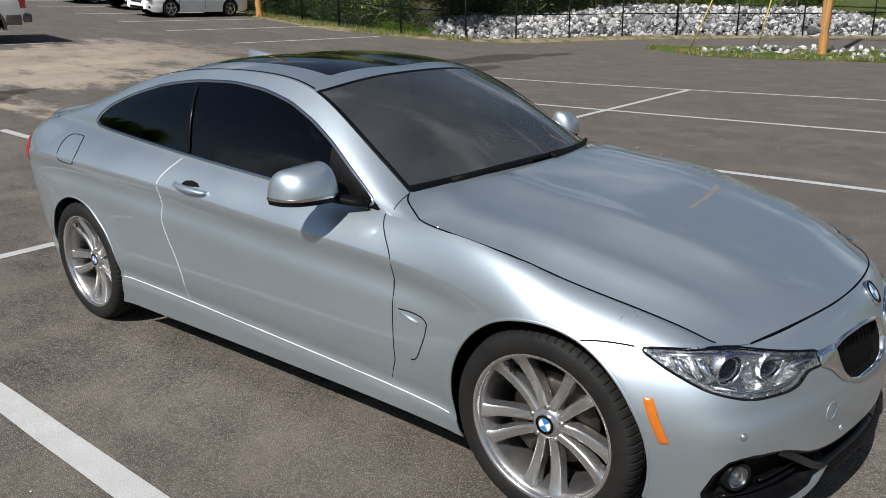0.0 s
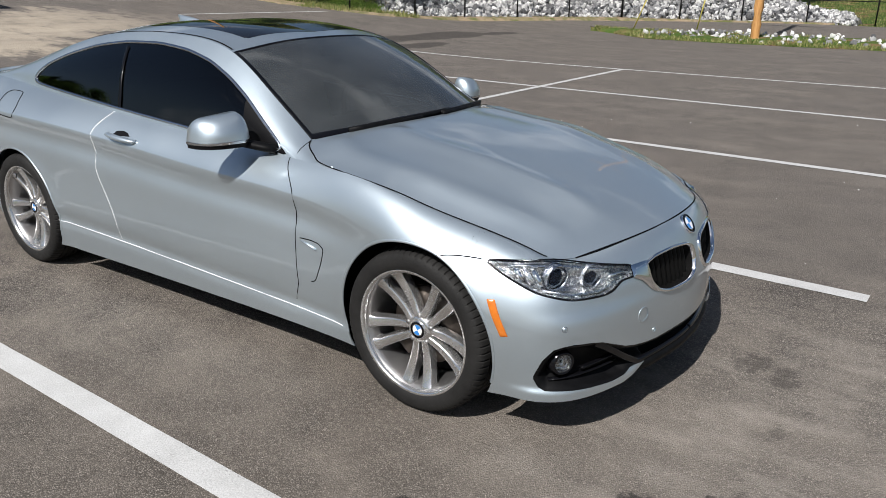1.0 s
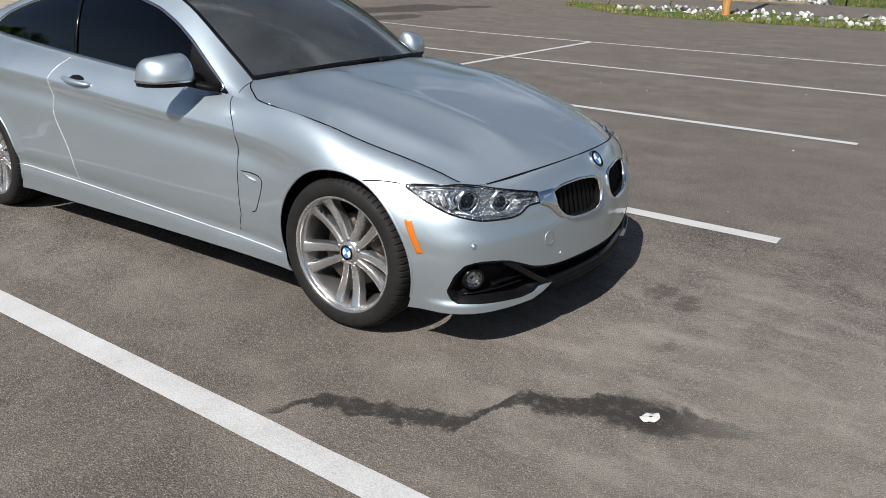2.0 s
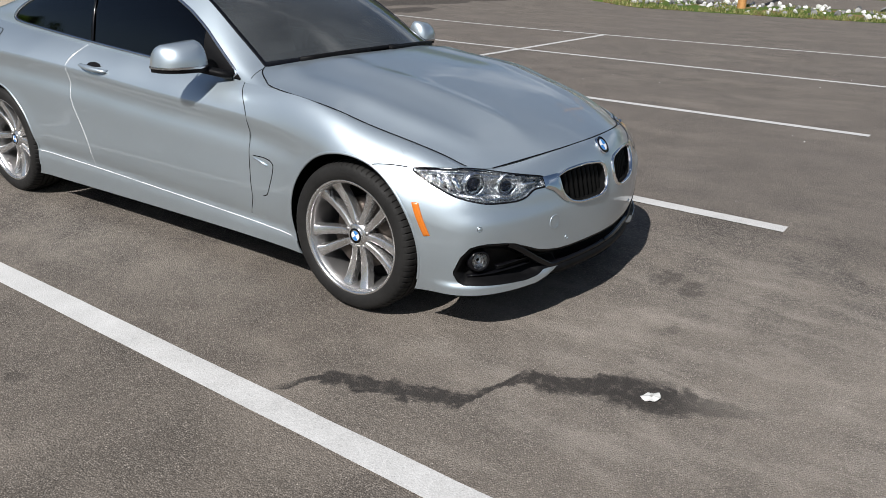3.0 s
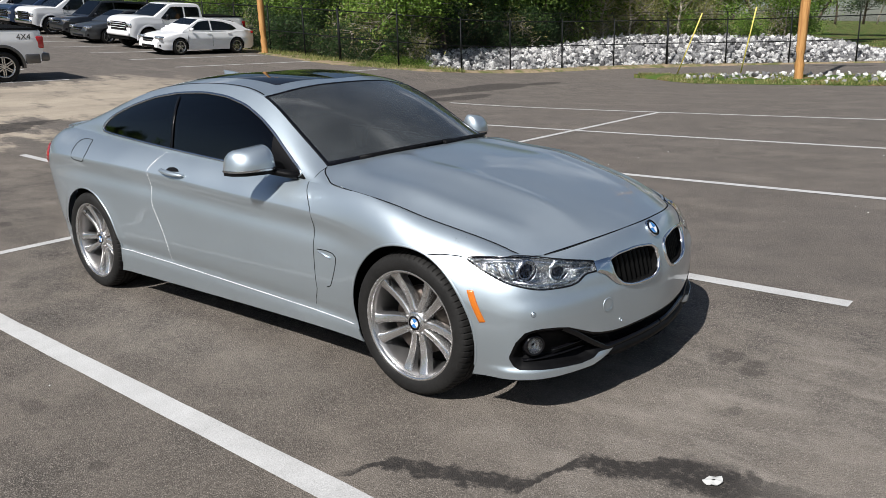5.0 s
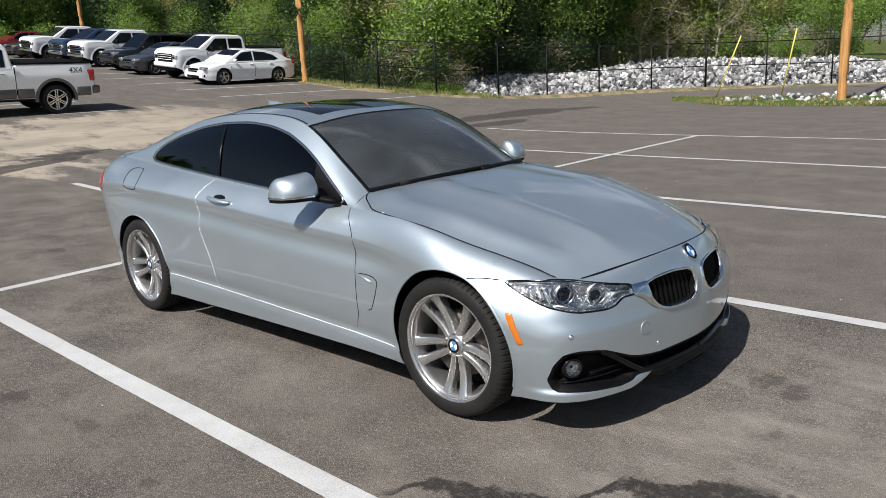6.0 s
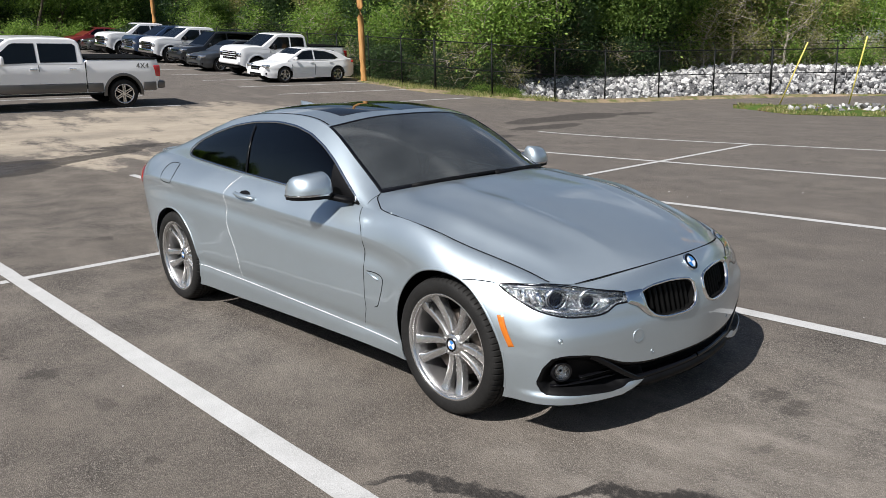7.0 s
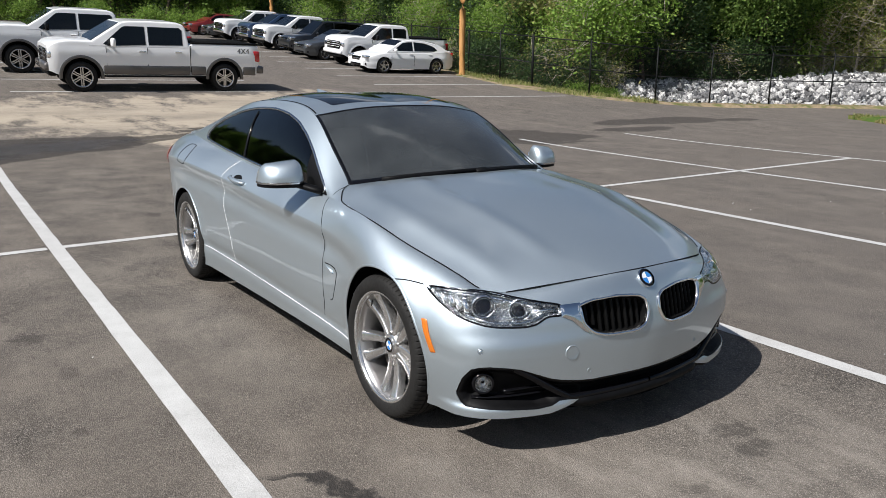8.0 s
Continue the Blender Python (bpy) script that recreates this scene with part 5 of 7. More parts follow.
P, N = side_run(glass_poly, 6, True)
on_both("window_trim", band(P, N, 0.016, 0.005, smooth_by=3), M["satin"], (coupe, coupe), "satin metal window surround")
P2 = [p - n * 0.004 for p, n in zip(P, N)]
on_both("window_seal", band([p + Vector((0, 0.004, 0)) for p in P2], N, 0.034, 0.003, smooth_by=3), M["gloss_black"], (coupe, coupe))
P, N = side_run([(-1.952, 0.975), (-1.965, 1.06), (-1.990, 1.16), (-2.045, 1.28)], 6, False)
on_both("window_divider", band(P, N, 0.022, 0.003, False, 1), M["gloss_black"], (coupe, coupe), "black divider between the side windows")
tri = poly_sd([(-0.750, 0.894), (-0.93, 1.008), (-1.06, 1.090), (-1.030, 0.990), (-1.000, 0.910)])
bm = split_grid(side, 110, 28, lambda p: tri((p[0], p[2])) if p[0] < -0.7 else 1.0)[1]
for v in bm.verts:
    v.co.y -= 0.001
on_both("mirror_triangle", bm, M["plastic"], (coupe, coupe), "black corner panel by the mirror")

# door mirrors
def mirror_shell(z0, z1, grow=1.0, back=-9.0):
    """The mirror's housing between two heights: flat below, domed above, square behind."""
    bm = bmesh.new()
    rows = []
    nu, nv = 26, 28
    for i in range(nu + 1):
        t = i / nu
        z = mixed(z0, z1, t)
        h = (z - 0.925) / 0.145                     # 0 at the foot, 1 at the crown
        wide = max(0.0, 1 - max(0.0, (h - 0.20) / 0.80) ** 5.0) ** 0.5 * (0.94 + 0.06 * step(0.0, 0.20, h))
        yi, yo = -0.786 - 0.014 * h - 0.045 * (1 - wide), -1.008 + 0.055 * (1 - wide) + 0.018 * h
        deep = 0.098 * wide + 0.004 - 0.018 * step(0.35, 0.9, h)
        ring = []
        for j in range(nv):
            a = 2 * math.pi * j / nv
            c, s = math.cos(a), math.sin(a)
            y = mixed(yi, yo, 0.5 - 0.5 * math.copysign(abs(s) ** 0.75, s))
            x = math.copysign(abs(c) ** (0.85 if c > 0 else 0.25), c) * deep * (1.0 if c > 0 else 0.45)
            cx = -0.965 - 0.30 * (-0.80 - y)
            ring.append(bm.verts.new((cx + x * grow, -0.90 + (y + 0.90) * grow, z - 0.13 * max(0.0, h) * max(0.0, -0.80 - y))))
        rows.append(ring)
    for p, q in zip(rows, rows[1:]):
        for j in range(nv):
            bm.faces.new((p[j], p[(j + 1) % nv], q[(j + 1) % nv], q[j]))
    bm.faces.new(rows[0])
    bm.faces.new(rows[-1])
    return bm


caps = on_both("door_mirror", mirror_shell(0.955, 1.064), M["paint"], (coupe, coupe), "silver door mirror with a black foot")
on_both("turn_signal", mirror_shell(0.944, 0.956, 1.012), M["satin"], caps, "clear turn signal strip")
on_both("mirror_base", mirror_shell(0.924, 0.945, 0.975), M["plastic"], caps)
bm = bmesh.new()
tube(bm, [(-0.815, -0.738, 0.905), (-0.86, -0.765, 0.914), (-0.92, -0.805, 0.928), (-0.975, -0.85, 0.944)], lambda s: mixed(0.030, 0.030, s), 12, 0.62)
on_both("mirror_foot", bm, M["plastic"], caps)
bm = bmesh.new()
box(bm, (-1.040, -0.890, 0.982), (0.004, 0.120, 0.060))
on_both("mirror_glass", bm, M["chrome"], caps)

# cowl and wipers
bm = bmesh.new()
rows = []
for w in cols(-1, 1, 40):
    a, b = hood_rear(abs(w)), ws_foot(abs(w))
    s = -1 if w >= 0 else 1
    rows.append([bm.verts.new((p[0], s * p[1], p[2])) for p in ((a[0] + 0.01, a[1], a[2] - 0.012), (a[0] - 0.02, a[1], a[2] - 0.006), (b[0] - 0.02, b[1], b[2] + 0.006), (b[0] - 0.030, b[1] * 0.985, b[2] + 0.006))])
for a, b in zip(rows, rows[1:]):
    for j in range(3):
        bm.faces.new((a[j], a[j + 1], b[j + 1], b[j]))
part("cowl", bm, M["plastic"], coupe, "black cowl at the windscreen foot")
for a, b in (((-0.60, -0.50), (-0.62, 0.10)), ((-0.57, 0.02), (-0.64, 0.58))):
    bm = bmesh.new()
    pts = []
    for s in cols(0, 1, 10):
        y = mixed(a[1], b[1], s)
        f = ws_foot(abs(y) / 0.65)
        pts.append((f[0] + 0.004 - 0.010 * s, y, f[2] + 0.004 + 0.004 * s))
    tube(bm, [(x, y, z + 0.006) for x, y, z in pts], 0.010, 8, 1.3)
    wp = part("wiper", bm, M["plastic"], coupe, "black windscreen wiper")
    bm = bmesh.new()
    tube(bm, [(p[0] + 0.012, p[1] * 0.9, p[2] + 0.006) for p in pts[:7]], 0.009, 8)
    part("wiper_arm", bm, M["plastic"], wp)
# joint between pillar and wing
P, N = [], []
for v in cols(0.30, 1.0, 10):
    p = side(0.122, v)
    P.append(p)
    nn = (side(0.124, v) - p).cross(side(0.122, v + 0.01) - p).normalized()
    N.append(nn if nn.y < 0 else -nn)
on_both("pillar_gap", band(P, N, 0.004, 0.0015, False, 1), M["gap"], (coupe, coupe))
# black border of the windscreen
P, N = [], []
for t in cols(0, 1, 30):
    P.append(windscreen(1.0 - 0.008, t))
for w in cols(0.992, 0.008, 40):
    P.append(windscreen(w, 0.985))
for t in cols(1, 0, 30):
    P.append(windscreen(0.008, t))
N = [Vector((0.47, -0.25 * (1 if p.y < 0 else -1) * (abs(p.y) > 0.5), 0.88)).normalized() for p in P]
part("windscreen_border", band([p + n * 0.001 for p, n in zip(P, N)], N, 0.016, 0.002, False, 1), M["gloss_black"], coupe)
P = [windscreen(w, 0.022) for w in cols(0.01, 0.99, 50)]
N = [Vector((0.47, 0, 0.88)).normalized()] * len(P)
part("windscreen_foot_border", band([p + n * 0.001 for p, n in zip(P, N)], N, 0.045, 0.002, False, 1), M["gloss_black"], coupe)
# roof rail joint and aerial fin
strip("roof_joint", [(p[0], -p[1] + 0.012, p[2] + 0.004) for p in (rail(s) for s in cols(3.05, 6.0, 40))], (0, -0.4, 1), 0.008, M["plastic"], coupe)
bm = bmesh.new()
rows = []
for i in range(11):
    s = i / 10
    x = mixed(-2.24, -2.43, s)
    h = 0.062 * s ** 0.7
    w = 0.030 * math.sin(math.pi * min(1, 0.12 + 0.85 * s)) ** 0.6
    zr = 1.362 - 0.10 * (s * 0.3)
    rows.append([bm.verts.new((x - h * 0.4 * t, sg * w * (1 - t) ** 0.6, zr - 0.012 + (h + 0.012) * t)) for sg, t in ((-1, 0), (-1, 0.5), (-1, 0.85), (0, 1.0), (1, 0.85), (1, 0.5), (1, 0))])
for a, b in zip(rows, rows[1:]):
    for j in range(6):
        bm.faces.new((a[j], a[j + 1], b[j + 1], b[j]))
bm.faces.new(rows[0])
bm.faces.new(rows[-1])
part("aerial_fin", bm, M["paint"], coupe, "silver shark-fin aerial")
# chips in the wing's paint
random.seed(5)
for i in range(16):
    k, q = on_body(xz, (0.235 + random.uniform(-0.018, 0.018), 0.735 + random.uniform(-0.018, 0.018)), 4.1, 0.85)
    p, n = body(k, q), body_normal(k, q)
    part("paint_chip", lathe_at([(0.0003, 0.0008), (0.0015 * random.uniform(0.7, 1.4), 0.0005)], p, n, 6), M["gap"], coupe)

# cabin
bm = bmesh.new()
box(bm, (-1.9, 0, 0.30), (2.6, 1.5, 0.06))
part("cabin_floor", bm, M["matte"], coupe)
bm = bmesh.new()
rows = []
for w in cols(-0.69, 0.69, 20):
    rows.append([bm.verts.new((x, w, z - 0.05 * abs(w))) for x, z in ((-0.60, 0.93), (-0.78, 0.965), (-0.95, 0.975), (-1.10, 0.94), (-1.16, 0.85), (-1.12, 0.55))])
for a, b in zip(rows, rows[1:]):
    for j in range(5):
        bm.faces.new((a[j], a[j + 1], b[j + 1], b[j]))
part("dashboard", bm, M["dash"], coupe, "black dashboard")
bm = bmesh.new()
pts = [(0.185 * math.cos(a), 0, 0.185 * math.sin(a)) for a in cols(0, 2 * math.pi, 32)]
tube(bm, pts, 0.016, 8)
box(bm, (0, 0.01, 0), (0.34, 0.02, 0.045))
box(bm, (0, 0.01, -0.05), (0.05, 0.02, 0.14))
bm.transform(pose(-1.30, 0.38, 0.87, 0, 0, 90) @ pose(0, 0, 0, -22, 0, 0))
part("steering_wheel", bm, M["leather"], coupe, "black steering wheel")


def seat(x, y, w, rake):
    bm = bmesh.new()
    box(bm, (x, y, 0.50), (0.52, w, 0.16))
    box(bm, (x - 0.28, y, 0.80), (0.15, w * 0.94, 0.60), Matrix.Translation((x - 0.28, y, 0.55)) @ Matrix.Rotation(radians(rake), 4, "Y") @ Matrix.Translation((-x + 0.28, -y, -0.55)))
    s = part("seat", bm, M["leather"], coupe, "black leather seat")
    edged(s, 0.05, 3)
    bm = bmesh.new()
    box(bm, (x - 0.47, y, 1.13), (0.09, 0.26, 0.17))
    edged(part("headrest", bm, M["leather"], s), 0.035, 3)


seat(-1.50, -0.37, 0.50, -18)
seat(-1.50, 0.37, 0.50, -18)
seat(-2.45, -0.32, 0.56, -22)
seat(-2.45, 0.32, 0.56, -22)
bm = bmesh.new()
box(bm, (-1.16, 0.0, 1.255), (0.02, 0.23, 0.06))
edged(part("rear_view_mirror", bm, M["plastic"], coupe), 0.01)


# ---- the other vehicles ----
VM = {
    "white": vehicle_paint("white_paint", (0.88, 0.885, 0.89)),
    "pearl": vehicle_paint("pearl_white_paint", (0.85, 0.855, 0.86)),
    "grey": vehicle_paint("two_tone_grey", (0.095, 0.088, 0.084), 0.4, 0.45),
    "charcoal": vehicle_paint("charcoal_paint", (0.045, 0.048, 0.052), 0.4, 0.35),
    "black": vehicle_paint("black_paint", (0.012, 0.013, 0.016), 0.2, 0.3),
    "navy": vehicle_paint("navy_paint", (0.025, 0.05, 0.11), 0.3, 0.3),
    "red": vehicle_paint("red_paint", (0.20, 0.018, 0.016), 0.2, 0.3),
    "glass": tinted_glass("car_glass", (0.008, 0.010, 0.012)),
}


def loft(x0, x1, top, hw, prof, wheels, ra, zb, cz, ends=(0.35, 0.12), shoulder=0.06):
    """A body shell over stations along x: top(x) its upper line, prof(z) its width by height, arches over the wheels."""
    xs = set(cols(x0, x1, 70))
    for wx in wheels:
        xs |= {wx + ra * math.cos(a) for a in cols(0, math.pi, 18)}
    xs = sorted(x for x in xs if x0 <= x <= x1)
    bm = bmesh.new()
    rings = []
    for x in xs:
        low = zb + 0.10 * step(0.25, 0.0, min(x - x0, x1 - x))
        for wx in wheels:
            if abs(x - wx) < ra:
                low = max(low, cz + math.sqrt(ra * ra - (x - wx) ** 2))
        e = max(0.0, 1 - min(x - x0, x1 - x) / ends[0])
        w = hw * (1 - ends[1] * e * e)
        zt = sum(top(x + d) for d in (-0.06, -0.03, 0, 0.03, 0.06)) / 5
        zc = max(low + 0.02, zt - shoulder)
        side_ = [(w * prof(z), z) for z in cols(low, zc, 9)]
        ye = side_[-1][0]
        arc_ = [(ye - shoulder * 1.3 * (1 - math.cos(t)), zc + (zt - zc) * math.sin(t)) for t in (0.4, 0.8, 1.2, 1.57)]
        half = side_ + arc_ + [(ye * 0.5, zt + 0.012), (0.0, zt + 0.018)]
        rings.append([bm.verts.new((x, -y, z)) for y, z in half] + [bm.verts.new((x, y, z)) for y, z in reversed(half[:-1])])
    for p, q in zip(rings, rings[1:]):
        for j in range(len(p) - 1):
            bm.faces.new((p[j], p[j + 1], q[j + 1], q[j]))
    bm.faces.new(rings[0])
    bm.faces.new(rings[-1][::-1])
    return bm


def hard(ob, angle=38):
    e = ob.modifiers.new("split", "EDGE_SPLIT")
    e.split_angle = radians(angle)
    return ob


def line(pts):
    px, pz = [p[0] for p in pts], [p[1] for p in pts]
    return lambda x: float(np.interp(x, px, pz))


def arc(cx, cz, r, a0, a1, n=10):
    return [(cx + r * math.cos(a), cz + r * math.sin(a)) for a in cols(a0, a1, n)]


def small_wheel(car, x, y, r, w, spokes=6, bright=True):
    h = new("wheel", None)
    h.parent = car
    h.matrix_basis = pose(x, y, r, 0, 0, 180 if y < 0 else 0)
    bm = bmesh.new()
    ri = r * 0.66
    lathe(bm, [(ri, w * 0.42), (ri * 1.06, w * 0.5), (r * 0.93, w * 0.5), (r, w * 0.36), (r, -w * 0.36), (r * 0.93, -w * 0.5), (ri, -w * 0.5)], 36)
    part("tyre", bm, M["rubber"], h)
    bm = bmesh.new()
    lathe(bm, [(ri * 0.93, w * 0.40), (ri * 0.97, w * 0.49), (ri * 1.05, w * 0.50), (ri * 1.07, w * 0.46)], 36)
    part("rim_lip", bm, M["alloy"], h)
    bm = bmesh.new()
    lathe(bm, [(ri * 1.04, w * 0.46), (ri * 0.97, w * 0.47), (ri * 0.93, w * 0.2), (ri * 0.90, -w * 0.3), (0.02, -w * 0.3)], 32)
    rim = part("rim", bm, M["wheel_shade"], h)
    bm = bmesh.new()
    for i in range(spokes):
        a = 2 * math.pi * i / spokes
        m = Matrix.Rotation(a, 4, "Y")
        for o in (-1, 1):
            box(bm, (o * ri * 0.10, w * 0.34, ri * 0.56), (ri * 0.11, w * 0.12, ri * 0.86), m)
    cyl(bm, (0, w * 0.2, 0), (0, w * 0.42, 0), ri * 0.24, ri * 0.20, 16)
    part("spokes", bm, M["alloy"] if bright else M["plastic"], rim, smooth=False)
    return h


def pane(car, pts, halfw, side_sign, mat=None, name="window"):
    """A flat pane through points (x, z), standing just proud of the side at half width halfw(z)."""
    bm = bmesh.new()
    a = [bm.verts.new((x, side_sign * (halfw(z) + 0.006), z)) for x, z in pts]
    b = [bm.verts.new((x, side_sign * (halfw(z) - 0.03), z)) for x, z in pts]
    bm.faces.new(a)
    bm.faces.new(b[::-1])
    for i in range(len(pts)):
        j = (i + 1) % len(pts)
        bm.faces.new((a[i], b[i], b[j], a[j]))
    return part(name, bm, mat or VM["glass"], car, smooth=False)


def cross_pane(car, lo, hi, wl, wh, name, mat=None, lift=(0.02, 0.012)):
    """A pane across the car from (x, z) lo to hi, with half widths at both."""
    bm = bmesh.new()
    d = Vector((hi[0] - lo[0], 0, hi[1] - lo[1])).normalized()
    n = Vector((d.z, 0, -d.x))
    if n.z < 0:
        n = -n
    q = [Vector((lo[0], -wl, lo[1])), Vector((lo[0], wl, lo[1])), Vector((hi[0], wh, hi[1])), Vector((hi[0], -wh, hi[1]))]
    a = [bm.verts.new(p + n * lift[0]) for p in q]
    b = [bm.verts.new(p - n * lift[1]) for p in q]
    bm.faces.new(a)
    bm.faces.new(b[::-1])
    for i in range(4):
        j = (i + 1) % 4
        bm.faces.new((a[i], b[i], b[j], a[j]))
    return part(name, bm, mat or VM["glass"], car, smooth=False)


def block(car, name, c, s, mat, bevel=0.02, label=""):
    bm = bmesh.new()
    box(bm, c, s)
    return edged(part(name, bm, mat, car, label), bevel, 2)


def flare(car, wx, cz, r0, r1, y, s, mat):
    """A flat band round a wheel arch, standing proud of the side."""
    bm = bmesh.new()
    rows = []
    for a in cols(-0.12, math.pi + 0.12, 22):
        c, n = math.cos(a), math.sin(a)
        rows.append([bm.verts.new((wx + r * c, s * (y + o), cz + r * n)) for r, o in ((r0, -0.10), (r0, 0.014), (mixed(r0, r1, 0.5), 0.020), (r1, 0.004), (r1, -0.05))])
    for p, q in zip(rows, rows[1:]):
        for j in range(4):
            bm.faces.new((p[j], p[j + 1], q[j + 1], q[j]))
    return hard(part("arch_flare", bm, mat, car), 50)


def pickup(m, paint, label, lower=None, L=6.19, W=2.03, H=1.95, wb=3.98, r=0.415, badge_text=False, bumper="chrome", group="parked vehicles", fo=0.93):
    car = tagged(new("pickup_truck", None), label, "truck", group)
    car.matrix_basis = m
    fx, rx = wb / 2, -wb / 2
    x1, x0 = fx + fo, fx + fo - L
    up = H - 1.93
    zb, zr, belt = 0.44 + up, H, 1.24 + up
    hw = W / 2 - 0.03
    cab0 = rx + 1.02
    top = line([(x0, 1.33 + up), (x0 + 0.1, 1.36 + up), (cab0 - 0.04, 1.36 + up), (cab0 + 0.04, 1.27 + up), (fx - 0.62, 1.27 + up), (fx - 0.34, 1.36 + up), (fx + 0.30, 1.365 + up), (x1 - 0.25, 1.32 + up), (x1 - 0.08, 1.26 + up), (x1, 1.16 + up)])

    def prof(z):
        return 1 - 0.05 * step(1.0 + up, 1.34 + up, z) - 0.025 * step(0.80 + up, 0.42 + up, z)
    hard(part("body", loft(x0, x1, top, hw, prof, (fx, rx), r + 0.10, zb, r + 0.02, (0.28, 0.075)), paint, car))
    bed = block(car, "bed_liner", ((x0 + cab0) / 2 + 0.02, 0, 1.370 + up), (cab0 - x0 - 0.16, W - 0.34, 0.05), M["matte"], 0.005)
    for s in (-1, 1):
        block(car, "bed_rail", ((x0 + cab0) / 2, s * (hw * 0.95 - 0.05), 1.375 + up), (cab0 - x0 - 0.08, 0.10, 0.055), M["plastic"], 0.015)
        block(car, "running_board", ((fx + rx) / 2, s * (hw - 0.03), 0.41 + up), (wb - 2 * r - 0.42, 0.14, 0.05), M["plastic"], 0.02)
        if lower:
            for a, b in ((x0 + 0.12, rx - r - 0.17), (rx + r + 0.17, cab0 - 0.015), (cab0 + 0.015, fx - r - 0.17)):
                block(car, "lower_panel", ((a + b) / 2, s * (hw - 0.016), 0.585 + up), (b - a, 0.07, 0.25), lower, 0.02)
        for wx in (fx, rx):
            flare(car, wx, r + 0.02, r + 0.085, r + 0.165, hw - 0.004, s, lower or (VM["grey"] if up > 0.08 else paint))
        block(car, "bed_gap", (cab0 - 0.005, s * (hw * 0.985), 0.92 + up), (0.022, 0.03, 0.74), M["matte"], 0.001)
        block(car, "wing_vent", (fx - 0.62, s * (hw * 0.972), 1.08 + up), (0.22, 0.03, 0.05), VM["grey"], 0.012)

    def cw(z):
        return hw * (0.965 - 0.17 * (z - belt) / (zr - belt))
    cab = [(cab0, belt - 0.05), (cab0 + 0.015, belt + 0.1), (cab0 + 0.07, zr - 0.16), (cab0 + 0.14, zr - 0.06), (cab0 + 0.32, zr - 0.008), (fx - 1.85, zr), (fx - 1.35, zr - 0.012), (fx - 1.12, zr - 0.05), (fx - 0.20, belt + 0.05), (fx - 0.20, belt - 0.05)]
    bm = bmesh.new()
    a = [bm.verts.new((x, -cw(z), z)) for x, z in cab]
    b = [bm.verts.new((x, cw(z), z)) for x, z in cab]
    bm.faces.new(a)
    bm.faces.new(b[::-1])
    for i in range(len(cab)):
        j = (i + 1) % len(cab)
        bm.faces.new((a[i], b[i], b[j], a[j]))
    edged(part("cab", bm, paint, car, smooth=False), 0.07, 4)
    cm_ = fx - 1.76
    wt = zr - 0.155
    for s in (-1, 1):
        pane(car, [(cm_ + 0.03, belt + 0.035), (fx - 0.72, belt - 0.005), (fx - 0.60, belt + 0.05), (fx - 1.13, wt - 0.03), (fx - 1.22, wt), (cm_ + 0.03, wt)], cw, s)
        pane(car, [(cab0 + 0.20, belt + 0.05), (cm_ - 0.05, belt + 0.035), (cm_ - 0.05, wt), (cab0 + 0.26, wt), (cab0 + 0.19, wt - 0.06)], cw, s)
        for hx in (cm_ + 0.14, cab0 + 0.34):
            block(car, "door_handle", (hx, s * (hw * 0.978 + 0.018), 1.10 + up), (0.20, 0.04, 0.045), M["chrome"] if lower else paint, 0.015)
        for gx in (cm_, fx - 0.66):
            block(car, "door_gap", (gx, s * (hw * 0.987), 0.93 + up), (0.010, 0.022, 0.56), M["gap"], 0.001)
        mir = block(car, "mirror", (fx - 0.82, s * (hw + 0.15), belt + 0.10), (0.12, 0.22, 0.24), paint if lower else M["gloss_black"], 0.05)
        block(mir, "mirror_arm", (fx - 0.76, s * (hw + 0.0), belt + 0.03), (0.06, 0.16, 0.05), M["plastic"], 0.01)
        lamp_ = block(car, "headlamp", (x1 - 0.16, s * (hw - 0.24), 0.965 + up), (0.36, 0.40, 0.22), M["lamp_shell"], 0.06, "clear headlamp")
        block(lamp_, "lamp_core", (x1 - 0.10, s * (hw - 0.26), 0.955 + up), (0.27, 0.20, 0.10), M["gloss_black"], 0.03)
        block(car, "tail_lamp", (x0 + 0.075, s * (hw * 0.90), 1.02 + up), (0.22, 0.15, 0.32), M["red"], 0.03, "red tail lamp")
        block(car, "fog_opening", (x1 - 0.02, s * (hw - 0.34), 0.62 + up), (0.20, 0.24, 0.12), M["matte"], 0.03)
    cross_pane(car, (fx - 0.29, belt + 0.10), (fx - 1.08, zr - 0.085), cw(belt) - 0.12, cw(zr - 0.09) - 0.10, "windscreen")
    cross_pane(car, (cab0 + 0.03, belt + 0.14), (cab0 + 0.07, zr - 0.20), cw(belt) - 0.2, cw(zr) - 0.14, "rear_window")
    grille = block(car, "grille", (x1 - 0.03, 0, 0.92 + up), (0.10, 1.34, 0.40), M["gloss_black"], 0.05, "black grille with cross bars")
    for z in (0.86, 0.96, 1.05):
        block(grille, "grille_bar", (x1 + 0.02, 0, z + up), (0.03, 1.18, 0.022), M["chrome"] if bumper == "chrome" else (paint if bumper == "dark" else VM["grey"]), 0.01)
    block(car, "front_bumper", (x1 - 0.02, 0, 0.64 + up), (0.26, W - 0.24, 0.22), M["chrome"] if bumper == "chrome" else (lower or paint), 0.07)
    block(car, "front_skirt", (x1 - 0.10, 0, 0.47 + up), (0.22, W - 0.40, 0.16), M["plastic"], 0.05)
